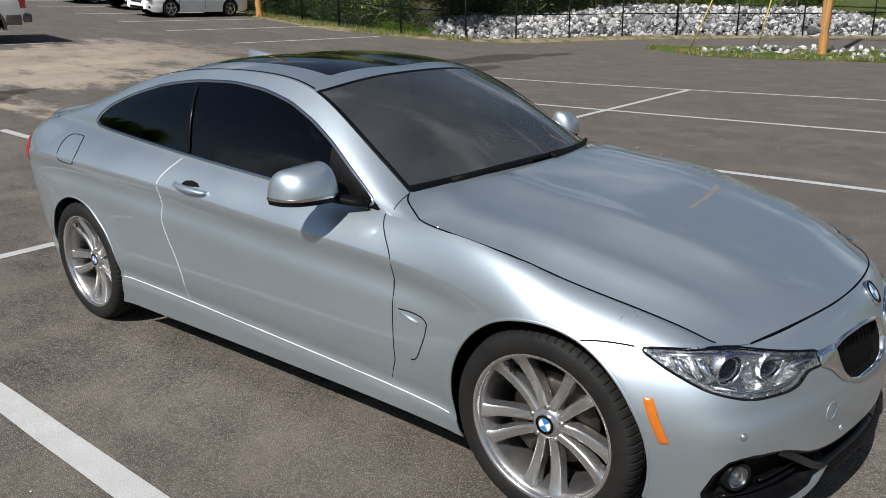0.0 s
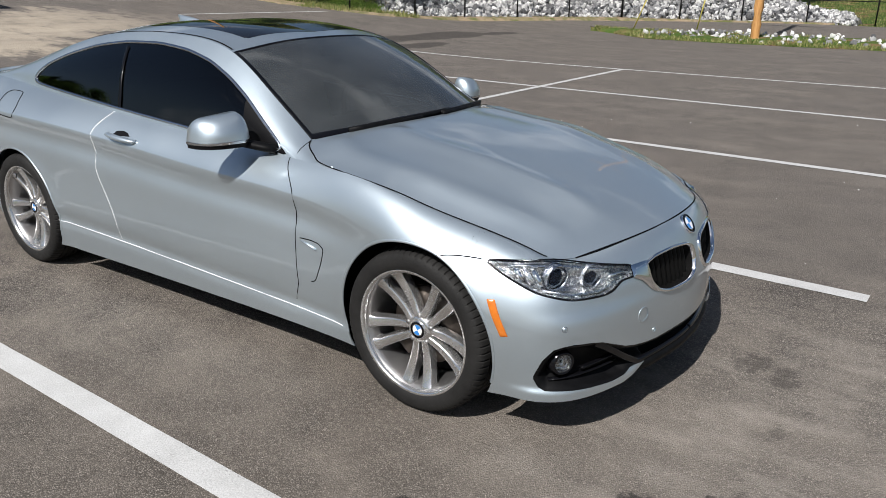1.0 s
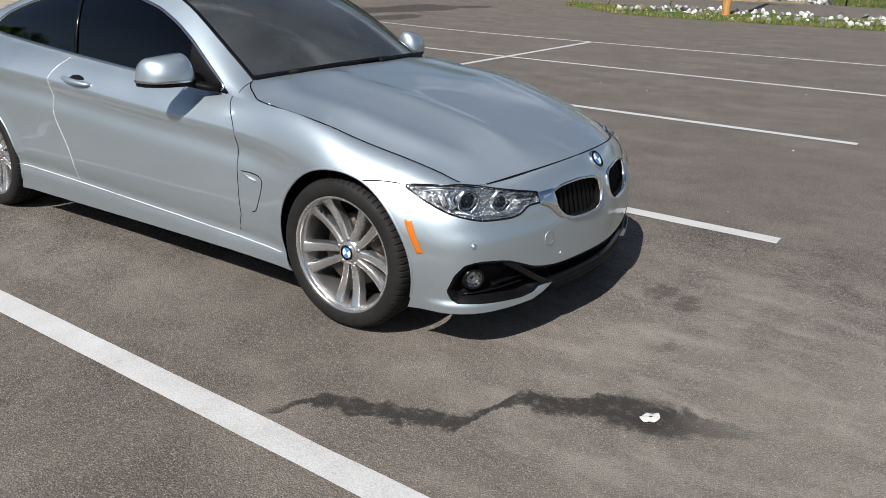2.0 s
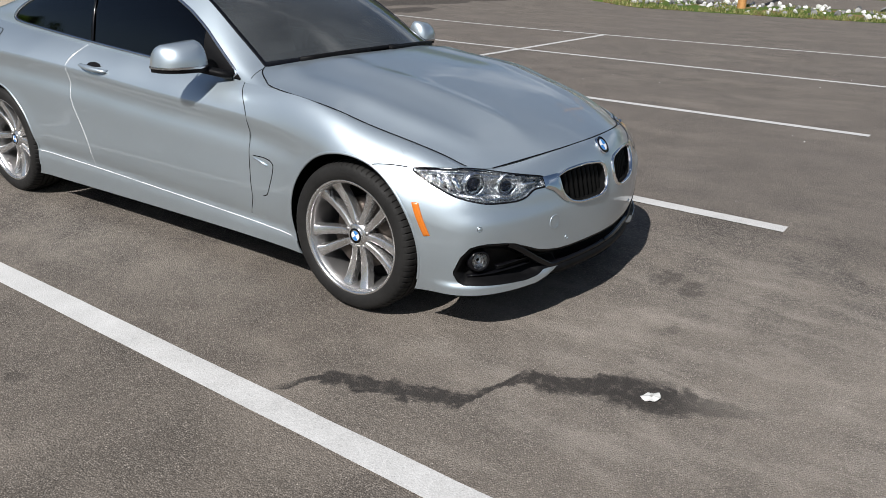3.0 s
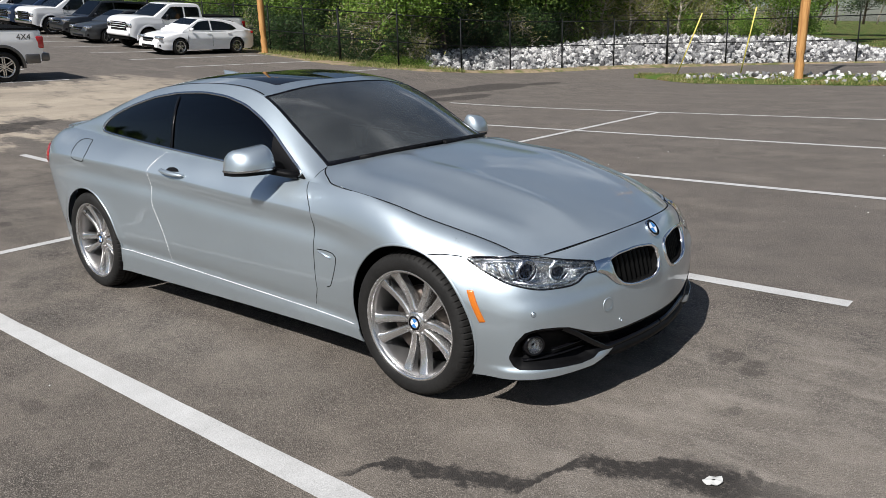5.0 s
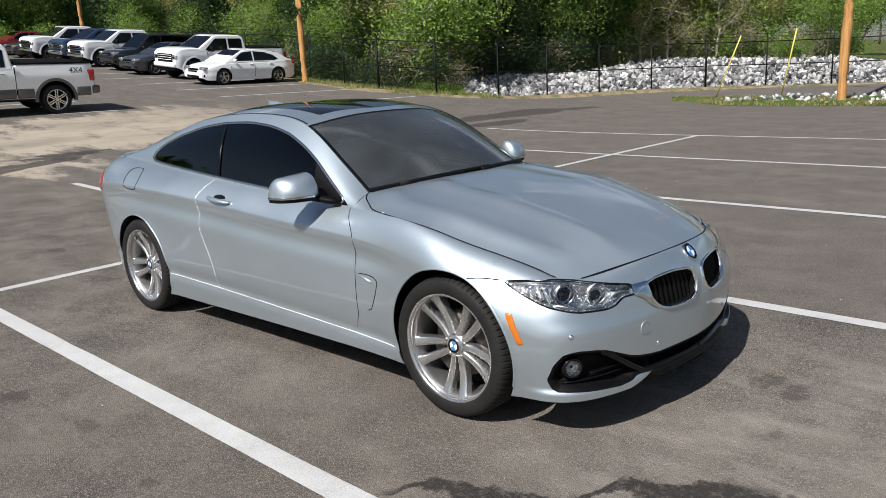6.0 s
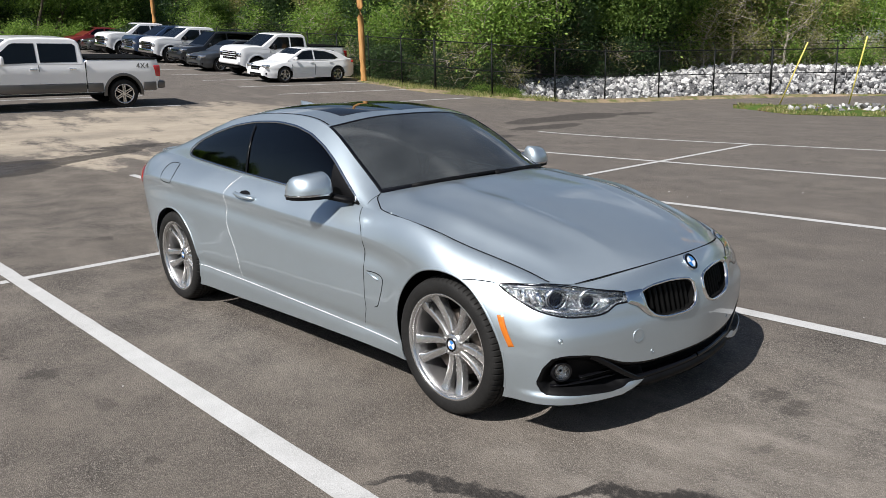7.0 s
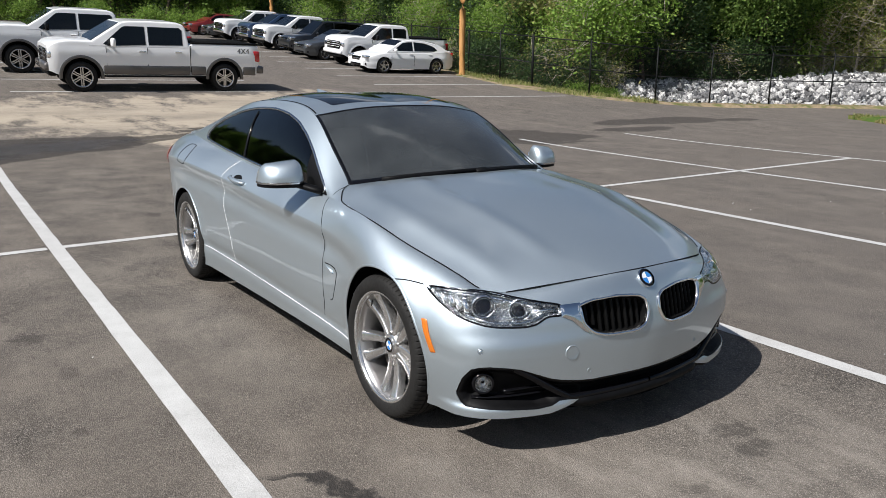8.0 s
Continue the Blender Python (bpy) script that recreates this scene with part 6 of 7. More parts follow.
    block(car, "rear_bumper", (x0 - 0.05, 0, 0.62 + up), (0.24, W - 0.12, 0.22), lower or M["chrome"], 0.05)
    block(car, "chassis", ((x0 + x1) / 2, 0, 0.48 + up), (L - 0.9, W - 0.7, 0.24), M["matte"], 0.02)
    for wx in (fx, rx):
        block(car, "wheel_well", (wx, 0, 0.66), (2 * r + 0.18, W - 0.46, 0.62), M["matte"], 0.02)
        for s in (-1, 1):
            small_wheel(car, wx, s * (W / 2 - 0.165), r, 0.28)
    if badge_text:
        for s in (-1, 1):
            cu = bpy.data.curves.new("lettering", "FONT")
            cu.body, cu.size, cu.extrude = "4X4", 0.22, 0.004
            cu.materials.append(VM["charcoal"])
            t = new("lettering", cu)
            t.parent = car
            t.matrix_basis = (pose(x0 + 0.24 + 0.44, hw * 0.985, 1.10 + up, 90, 0, 180) if s > 0 else pose(x0 + 0.24, -hw * 0.985, 1.10 + up, 90, 0, 0))
    return car


def saloon(m, paint, label, L=4.63, W=1.78, H=1.44, wb=2.70, r=0.325, boot=True, group="parked vehicles", suv=False):
    car = tagged(new("suv_car" if suv else "saloon_car", None), label, "car", group)
    car.matrix_basis = m
    fx, rx = wb / 2, -wb / 2
    fo = (L - wb) * 0.48
    x1, x0 = fx + fo, fx + fo - L
    zb = 0.20 if not suv else 0.28
    belt = H * (0.655 if not suv else 0.60)
    hood = H * (0.60 if not suv else 0.58)
    deck = H * (0.70 if not suv else 0.62)
    hw = W / 2
    top = line([(x0, deck - 0.16), (x0 + 0.06, deck - 0.03), (x0 + 0.14, deck), (rx - 0.10, deck + 0.01), (rx + 0.5, belt), (fx - 0.30, belt - 0.01), (fx + 0.15, hood), (x1 - 0.40, hood - 0.07), (x1 - 0.16, hood - 0.15), (x1 - 0.04, hood - 0.24), (x1, hood - 0.32)])

    def prof(z):
        return 1 - 0.09 * step(0.60 * H / 1.44, belt + 0.03, z) - 0.04 * step(0.45, 0.15, z) - 0.012 * math.exp(-((z - 0.50) / 0.07) ** 2)
    hard(part("body", loft(x0, x1, top, hw, prof, (fx, rx), r + 0.045, zb, r + 0.01, (0.75, 0.24), 0.09), paint, car), 45)
    ra0, ra1 = (rx - 0.68, rx + 0.02) if not suv else (x0 + 0.10, x0 + 0.35)

    def cw(z):
        return hw * (0.90 - 0.20 * (z - belt) / (H - belt))
    if suv:
        arch_ = [(ra0 + 0.04, deck), (ra1, H - 0.09), (ra1 + 0.35, H - 0.015), (fx - 1.35, H), (fx - 1.02, H - 0.035), (fx - 0.22, belt)]
    else:
        roof = spline((0, 1, 2, 3, 4, 5, 6), [(ra0 + 0.04, deck), (rx - 0.12, deck + 0.62 * (H - deck)), (rx + 0.42, H - 0.060), (rx + 0.98, H), (fx - 1.12, H - 0.035), (fx - 0.68, belt + 0.56 * (H - belt)), (fx - 0.14, belt)])
        arch_ = [tuple(roof(t)) for t in cols(0, 6, 18)]
    cab = [(ra0, deck - 0.06)] + arch_ + [(fx - 0.14, belt - 0.06)]
    bm = bmesh.new()
    a = [bm.verts.new((x, -cw(z), z)) for x, z in cab]
    b = [bm.verts.new((x, cw(z), z)) for x, z in cab]
    bm.faces.new(a)
    bm.faces.new(b[::-1])
    for i in range(len(cab)):
        j = (i + 1) % len(cab)
        bm.faces.new((a[i], b[i], b[j], a[j]))
    edged(part("cabin", bm, paint, car, smooth=False), 0.07, 4, 50)
    mid = (fx - 0.22 + rx + 0.1) / 2 - 0.10
    for s in (-1, 1):
        pane(car, [(mid + 0.04, belt + 0.03), (fx - 0.46, belt + 0.03), (fx - 0.98, H - 0.135), (fx - 1.20, H - 0.100), (mid + 0.04, H - 0.080)], cw, s)
        rear = [(ra1 - 0.08, belt + 0.09), (ra1 + 0.10, belt + 0.04), (mid - 0.04, belt + 0.03), (mid - 0.04, H - 0.080), (ra1 + 0.55, H - 0.125), (ra1 + 0.12, H - 0.25)]
        pane(car, rear, cw, s)
        for hx in (mid + 0.16, rx + 0.35):
            block(car, "door_handle", (hx, s * (hw * 0.955), belt - 0.10), (0.18, 0.03, 0.03), paint, 0.01)
        for gx in (mid, fx - 0.36):
            block(car, "door_gap", (gx, s * (hw - 0.008), (belt + zb) / 2 - 0.02), (0.008, 0.02, belt - zb - 0.30), M["gap"], 0.001)
        block(car, "mirror", (fx - 0.52, s * (hw + 0.03), belt + 0.07), (0.10, 0.20, 0.12), paint, 0.04)
        block(car, "headlamp", (x1 - 0.20, s * (hw - 0.28), hood - 0.19), (0.34, 0.34, 0.13), M["lamp_shell"], 0.04, "clear headlamp")
        block(car, "tail_lamp", (x0 + 0.09, s * (hw - 0.30), deck - 0.13), (0.14, 0.26, 0.12), M["red"], 0.03, "red tail lamp")
    cross_pane(car, (fx - 0.28, belt + 0.03), (fx - 1.00, H - 0.055), cw(belt) - 0.08, cw(H) - 0.06, "windscreen")
    cross_pane(car, (ra0 + 0.10, deck + 0.05), (ra1 + 0.02, H - 0.10), cw(belt) - 0.12, cw(H) - 0.08, "rear_window")
    g = block(car, "grille", (x1 - 0.035, 0, hood - 0.27), (0.08, 0.74, 0.18), M["gloss_black"], 0.03)
    block(g, "grille_bar", (x1 + 0.01, 0, hood - 0.27), (0.03, 0.70, 0.025), M["chrome"], 0.008)
    block(car, "lower_intake", (x1 - 0.025, 0, zb + 0.14), (0.08, W - 0.85, 0.11), M["gloss_black"], 0.03)
    for s in (-1, 1):
        block(car, "side_intake", (x1 - 0.17, s * (hw - 0.25), zb + 0.18), (0.20, 0.20, 0.10), M["gloss_black"], 0.03)
    block(car, "chassis", ((x0 + x1) / 2, 0, zb + 0.08), (L - 0.6, W - 0.45, 0.16), M["matte"], 0.02)
    for wx in (fx, rx):
        block(car, "wheel_well", (wx, 0, r + 0.04), (2 * r + 0.04, W - 0.42, 2 * r - 0.1), M["matte"], 0.02)
        for s in (-1, 1):
            small_wheel(car, wx, s * (hw - 0.12), r, 0.22, 5)
    return car


def parked(x, y, heading=-90):
    """On the slope, facing a compass heading in degrees from +x."""
    sx = (terrain(x + 1, y) - terrain(x - 1, y)) / 2
    sy = (terrain(x, y + 1) - terrain(x, y - 1)) / 2
    n = Vector((-sx, -sy, 1)).normalized()
    f = Vector((math.cos(radians(heading)), math.sin(radians(heading)), 0))
    f = (f - n * f.dot(n)).normalized()
    l = n.cross(f)
    m = Matrix((f, l, n)).transposed().to_4x4()
    m.translation = (x, y, terrain(x, y))
    return m


pickup(parked(-21.35, 3.36), VM["white"], "white crew-cab pickup truck with a grey lower band", VM["grey"], L=5.86, fo=0.80, r=0.405, badge_text=True, bumper="body")
pickup(parked(-26.3, 2.45), VM["white"], "tall white heavy-duty pickup truck", L=6.35, W=2.03, H=2.06, wb=4.06, r=0.44)
saloon(parked(-27.0, 15.62), VM["pearl"], "white four-door saloon car with a sloping roof", H=1.42)
pickup(parked(-30.2, 16.6), VM["white"], "white pickup truck with a black grille beside a saloon", fo=0.86, L=5.82, W=2.06, H=1.92, wb=3.74, bumper="dark")
saloon(parked(-33.2, 15.9), VM["charcoal"], "charcoal grey saloon car", L=4.87, W=1.85, H=1.47, wb=2.85)
saloon(parked(-36.1, 16.3), VM["black"], "black sport utility vehicle", L=4.9, W=1.91, H=1.78, wb=2.86, r=0.37, suv=True)
pickup(parked(-39.4, 16.6), VM["white"], "white pickup truck with a chrome front", L=5.89, W=2.06, H=1.90, wb=3.74)
pickup(parked(-42.5, 16.8), VM["navy"], "dark blue pickup truck", L=5.8, W=2.0, H=1.88, wb=3.7)
pickup(parked(-45.6, 16.4), VM["white"], "white pickup truck far along the row", L=5.89, W=2.06, H=1.92, wb=3.74)
saloon(parked(-48.6, 16.0), VM["charcoal"], "dark grey saloon far along the row", L=4.8, W=1.85, H=1.45, wb=2.8)
saloon(parked(-51.6, 15.6), VM["red"], "red saloon car at the end of the row", L=4.7, W=1.82, H=1.45, wb=2.75)


# ---- poles and guys ----
def on_ground(x, y, lift=0.0):
    return Vector((x, y, terrain(x, y) - 0.1 + lift))


def utility_pole(x, y, h, r, lean, label):
    p = tagged(new("utility_pole", None), label, "utility pole", "utility poles")
    p.matrix_basis = Matrix.Translation(on_ground(x, y, -0.3)) @ pose(0, 0, 0, lean[0], lean[1], 0)
    bm = bmesh.new()
    pts = [(0.02 * noise.noise(Vector((0, 0, z * 0.4 + x))), 0.02 * noise.noise(Vector((5, 0, z * 0.4 + x))), z) for z in cols(0, h, 24)]
    tube(bm, pts, lambda s: mixed(r, r * 0.72, s), 16)
    part("shaft", bm, M["pole"], p)
    bm = bmesh.new()
    box(bm, (0, 0, h - 0.6), (2.4, 0.10, 0.12))
    part("cross_arm", bm, M["pole"], p, smooth=False)
    return p


utility_pole(-4.86, 22.85, 11.5, 0.155, (0, 0.3), "orange-brown wooden utility pole with guy wires")
utility_pole(-25.9, 18.25, 11.0, 0.150, (0, -0.5), "orange-brown wooden utility pole beside the row of cars")
utility_pole(-55.5, 21.2, 11.0, 0.17, (0, -1.0), "brown wooden utility pole behind the far cars")


def guy(x, y):
    a, b = on_ground(x, y, 0.0), on_ground(-4.86, 22.85, 10.6)
    g = tagged(new("guy_wire", None), "steel guy wire with a yellow plastic guard", "guy wire", "guy wires")
    g.location = a
    d = b - a
    bm = bmesh.new()
    tube(bm, [d * 0.0, d * 0.5, d], 0.007, 6)
    part("wire", bm, M["steel"], g)
    bm = bmesh.new()
    u = d.normalized()
    tube(bm, [u * 0.15, u * 1.2, u * 2.7], 0.023, 10)
    part("guard", bm, M["yellow"], g, "yellow plastic guard")
    return g


guy(-9.9, 25.1)
guy(-7.65, 25.6)

# ---- fence ----
fence_way = spline((-10, -7, -4, -1.5, 0, 1, 2, 3.5, 5, 6.5, 8, 10, 13), [(-60, 20.8), (-46, 20.2), (-33, 19.6), (-23.6, 18.95), (-19.8, 18.7), (-17.9, 20.4), (-17.25, 23.2), (-15.9, 27.0), (-13.9, 30.6), (-11.2, 33.2), (-7.4, 34.9), (-1.5, 36.2), (14, 37.6)])


def fence_points(gap):
    ts = np.linspace(-10, 13, 3000)
    pts = [fence_way(t) for t in ts]
    out, acc = [pts[0]], 0.0
    for a, b in zip(pts, pts[1:]):
        acc += float(np.hypot(*(b - a)))
        if acc >= gap:
            out.append(b)
            acc = 0.0
    return out


def soil_edge():
    """A ragged strip of tan earth and dry bits between the asphalt and the fence."""
    bm = bmesh.new()
    rows = []
    for t in np.linspace(-9.5, 9.0, 420):
        p, q = fence_way(t), fence_way(t + 0.02)
        w = np.array([q[0] - p[0], q[1] - p[1]])
        w /= np.hypot(*w)
        wide = 0.95 + 0.75 * step(0.4, -0.8, t)
        row = []
        for j in range(6):
            d = mixed(-wide + 0.50 * noise.noise(Vector((p[0] * 0.8, p[1] * 0.8, 0))) + 0.25 * noise.noise(Vector((p[0] * 4, p[1] * 4, 1))), 0.8, j / 5)
            x, y = p[0] - w[1] * d, p[1] + w[0] * d
            row.append(bm.verts.new((x, y, terrain(x, y) + (-0.16 if j == 0 else 0.006) + 0.018 * math.sin(math.pi * j / 5) * (0.6 + noise.noise(Vector((x, y, 5)))))))
        rows.append(row)
    for a, b in zip(rows, rows[1:]):
        for j in range(5):
            bm.faces.new((a[j], b[j], b[j + 1], a[j + 1]))
    ob = part("soil_edge", bm, M["soil"], None)
    return tagged(ob, "ragged strip of tan earth along the fence", "earth", kind="structure")


soil_edge()
fence = tagged(new("chain_link_fence", None), "black chain-link fence with steel posts and rails", "fence", kind="structure")
FP = fence_points(2.75)
for i, p in enumerate(FP):
    g = on_ground(p[0], p[1], 0.05)
    heavy = i % 6 == 2
    bm = bmesh.new()
    cyl(bm, g, g + Vector((0, 0, 2.15)), 0.050 if heavy else 0.032, None, 10)
    d = Vector((FP[min(i + 1, len(FP) - 1)][0] - FP[max(i - 1, 0)][0], FP[min(i + 1, len(FP) - 1)][1] - FP[max(i - 1, 0)][1], 0)).normalized()
    out = Vector((-d.y, d.x, 0))
    cyl(bm, g + Vector((0, 0, 2.10)), g + Vector((0, 0, 2.45)) + out * 0.22, 0.018, 0.012, 6)
    part("post", bm, M["fence"], fence)
for h, r in ((2.05, 0.022), (1.02, 0.020), (2.28, 0.006), (2.40, 0.006)):
    for a, b in zip(FP, FP[1:]):
        bm = bmesh.new()
        cyl(bm, on_ground(a[0], a[1], 0.05 + h), on_ground(b[0], b[1], 0.05 + h), r, None, 6)
        part("rail" if r > 0.01 else "strand", bm, M["fence"], fence)
for a, b in zip(FP, FP[1:]):
    A, B = on_ground(a[0], a[1], 0.07), on_ground(b[0], b[1], 0.07)
    L = (B - A).length
    bm = bmesh.new()
    slope = (B.z - A.z)
    q = [bm.verts.new(v) for v in ((0, 0, 0), (L, 0, slope), (L, 0, slope + 2.0), (0, 0, 2.0))]
    bm.faces.new(q)
    ob = part("mesh_panel", bm, M["chain"], fence, smooth=False)
    ob.matrix_basis = Matrix.Translation(A) @ Matrix.Rotation(math.atan2(B.y - A.y, B.x - A.x), 4, "Z")


# ---- stones ----
def stone_mesh(seed):
    bm = bmesh.new()
    bmesh.ops.create_icosphere(bm, subdivisions=1, radius=0.5)
    rnd = random.Random(seed)
    sx, sy, sz = rnd.uniform(0.8, 1.25), rnd.uniform(0.65, 1.0), rnd.uniform(0.5, 0.85)
    for v in bm.verts:
        k = 1 + rnd.uniform(-0.34, 0.26)
        v.co = Vector((v.co.x * sx * k, v.co.y * sy * k, v.co.z * sz * k))
    bmesh.ops.recalc_face_normals(bm, faces=bm.faces)
    me = bpy.data.meshes.new("stone")
    bm.to_mesh(me)
    bm.free()
    me.materials.append(M["rock"])
    return me


STONES = [stone_mesh(i) for i in range(10)]


def scatter(thing, spots, singles, rnd):
    """Stones at spots (place, size): the first ones each an object, the rest joined."""
    data = [(np.array([v.co[:] for v in me.vertices]), [list(p.vertices) for p in me.polygons]) for me in STONES]
    V, F, n = [], [], 0
    for i, (p, s) in enumerate(spots):
        rot = Euler((rnd.uniform(0, 6.3), rnd.uniform(0, 6.3), rnd.uniform(0, 6.3)))
        j = rnd.randrange(len(STONES))
        if i < singles:
            ob = new("stone", STONES[j])
            ob.parent = thing
            ob.matrix_basis = Matrix.LocRotScale(p, rot, (s, s, s))
            continue
        co, fs = data[j]
        w = co @ np.array(rot.to_matrix()).T * s + np.array(p)
        V.append(w)
        F += [[a + n for a in f] for f in fs]
        n += len(co)
    if V:
        me = bpy.data.meshes.new("stones")
        me.from_pydata(np.concatenate(V).tolist(), [], F)
        me.materials.append(M["rock"])
        ob = new("stones", me)
        ob.parent = thing
        tagged(ob, kind="stuff")


rnd = random.Random(11)
bank = tagged(new("riprap_bank", None), "sloping bank of loose pale grey riprap stones behind the fence", "stone bank", kind="structure")


def bank_height(t, d):
    """Above the ground at d metres behind the fence, at t along it."""
    crest = 0.58 + 0.50 * step(3.9, 5.5, t) - 0.85 * step(7.6, 9.4, t)
    return max(0.05, crest) * step(-0.2, 3.2, d) * step(0.75, 1.3, t)


def bank_place(t, d):
    p, q = fence_way(t), fence_way(t + 0.05)
    w = Vector((q[0] - p[0], q[1] - p[1], 0)).normalized()
    out = Vector((-w.y, w.x, 0))
    x, y = p[0] + out.x * d, p[1] + out.y * d
    return Vector((x, y, terrain(x, y) - 0.1 + bank_height(t, d)))


bm = bmesh.new()
rows = [[bm.verts.new(bank_place(t, d) - Vector((0, 0, 0.16))) for d in cols(-0.2, 6.0, 14)] for t in cols(0.8, 9.4, 70)]
for a, b in zip(rows, rows[1:]):
    for j in range(14):
        bm.faces.new((a[j], a[j + 1], b[j + 1], b[j]))
# dark core shows between the stones as their painted gap shade
part("bank_core", bm, M["core"], bank)
spots = []
for i in range(9800):
    t, d = rnd.uniform(0.85, 9.3), rnd.uniform(0.0, 1.0) ** 0.8 * 4.6
    s = rnd.choice((0.15, 0.20, 0.26, 0.29, 0.22, 0.36)) * rnd.uniform(0.8, 1.25)
    if bank_height(t, 3.2) < 0.12 and rnd.random() < 0.7:
        continue
    spots.append((bank_place(t, d) + Vector((0, 0, rnd.uniform(-0.16, 0.14))), s, d))
spots.sort(key=lambda e: e[2] + 0.05 * abs(e[0].y - 26))
scatter(bank, [(p, s) for p, s, d in spots], 300, rnd)

# island with grass and stones
island = tagged(new("traffic_island", None), "low island of grass and pale stones at the drive", "traffic island", kind="structure")


def island_half(x):
    return 2.4 * step(-11.2, -7.5, x) * (1 - 0.25 * step(0, 8, x))


def island_mid(x):
    return 24.1 - 0.03 * (x + 4)


bm = bmesh.new()
rows = []
for x in cols(-11.2, 16, 90):
    h = island_half(x) + 0.03
    row = []
    for j in cols(-1, 1, 10):
        y = island_mid(x) + j * h + 0.12 * noise.noise(Vector((x * 1.3, j, 0)))
        row.append(bm.verts.new((x, y, terrain(x, y) - 0.04 + 0.20 * (1 - j * j) ** 0.6 + 0.05 * noise.noise(Vector((x, y, 2))))))
    rows.append(row)
for a, b in zip(rows, rows[1:]):
    for j in range(10):
        bm.faces.new((a[j], b[j], b[j + 1], a[j + 1]))
part("soil", bm, M["earth"], island)
spots = []
for i in range(620):
    x = rnd.uniform(-8.6, 14)
    y = island_mid(x) + rnd.gauss(-0.2, 1.0)
    if abs(y - island_mid(x)) < island_half(x) - 0.25:
        spots.append((Vector((x, y, terrain(x, y) + rnd.uniform(0.06, 0.20))), rnd.uniform(0.10, 0.27)))
spots.sort(key=lambda e: e[0].y)
scatter(island, spots, 200, rnd)


# ---- plants ----
def leaf_cloud(centres, sizes, rng, flat=0.35):
    """Vertices and faces of small folded leaves at the centres."""
    n = len(centres)
    a = rng.normal(size=(n, 3))
    a[:, 2] *= flat + 0.4
    a /= np.linalg.norm(a, axis=1)[:, None]
    b = rng.normal(size=(n, 3))
    b -= a * np.sum(a * b, axis=1)[:, None]
    b /= np.linalg.norm(b, axis=1)[:, None]
    s = sizes[:, None]
    c = np.cross(a, b)
    V = np.stack([centres - a * s, centres + b * s * 0.45 + c * s * 0.12, centres + a * s, centres - b * s * 0.45 + c * s * 0.12], axis=1).reshape(-1, 3)
    F = np.arange(4 * n).reshape(n, 4)
    return V, F


def mesh_from(name, V, F, mat):
    me = bpy.data.meshes.new(name)
    me.from_pydata(V.tolist(), [], F.tolist() if hasattr(F, "tolist") else F)
    me.materials.append(mat)
    return me


def limb_path(p, d, length, rng, n=7, droop=0.0):
    pts = [Vector(p)]
    d = Vector(d).normalized()
    for i in range(n):
        d = (d + Vector(rng.normal(size=3)) * 0.16 + Vector((0, 0, -droop))).normalized()
        pts.append(pts[-1] + d * length / n)
    return pts


def tree(seed, h, spread_r, crown_from, leaf, mat, leaves, label, kind_name="tree", limbs=12, leafy=1.0, trunk_r=0.14):
    rng = np.random.default_rng(seed)
    t = tagged(new(kind_name, None), label, "tree" if kind_name == "tree" else "shrub", "trees behind the fence" if kind_name == "tree" else "undergrowth")
    bm = bmesh.new()
    tp = limb_path((0, 0, -0.3), (0, 0, 1), h * 0.9, rng, 10)
    tube(bm, tp, lambda s: mixed(trunk_r, trunk_r * 0.15, s), 8)
    tips = []
    for i in range(limbs):
        f = mixed(crown_from / h, 0.92, (i + rng.random()) / limbs)
        k = min(9, int(f * 10))
        p = tp[k].lerp(tp[k + 1], f * 10 - k)
        a = rng.random() * 6.283
        L = spread_r * mixed(1.0, 0.45, f) * (0.7 + 0.5 * rng.random())
        path = limb_path(p, (math.cos(a), math.sin(a), 0.35 + 0.5 * rng.random()), L, rng, 7, 0.03)
        tube(bm, path, lambda s: mixed(trunk_r * 0.38, 0.008, s), 5)
        tips += path[2:]
        for _ in range(3):
            j = rng.integers(2, 7)
            sub = limb_path(path[j], Vector(rng.normal(size=3)) + Vector((0, 0, 0.3)), L * 0.45, rng, 4, 0.04)
            tube(bm, sub, lambda s: mixed(0.018, 0.005, s), 4)
            tips += sub[1:]
    part("trunk", bm, M["bark"] if leafy > 0.3 else M["dead"], t)
    if leaves:
        T = np.array([v[:] for v in tips])
        pick = rng.integers(0, len(T), leaves)
        cl = rng.normal(size=(len(T), 3)) * 0.10
        C = T[pick] + cl[pick] + rng.normal(size=(leaves, 3)) * np.array([0.34, 0.34, 0.26]) * spread_r / 2.2
        C[:, 2] = np.maximum(C[:, 2], 0.08)
        V, F = leaf_cloud(C, leaf * (0.6 + 0.8 * rng.random(leaves)), rng)
        crown = new("crown", mesh_from("crown", V, F, mat))
        crown.parent = t
    return t


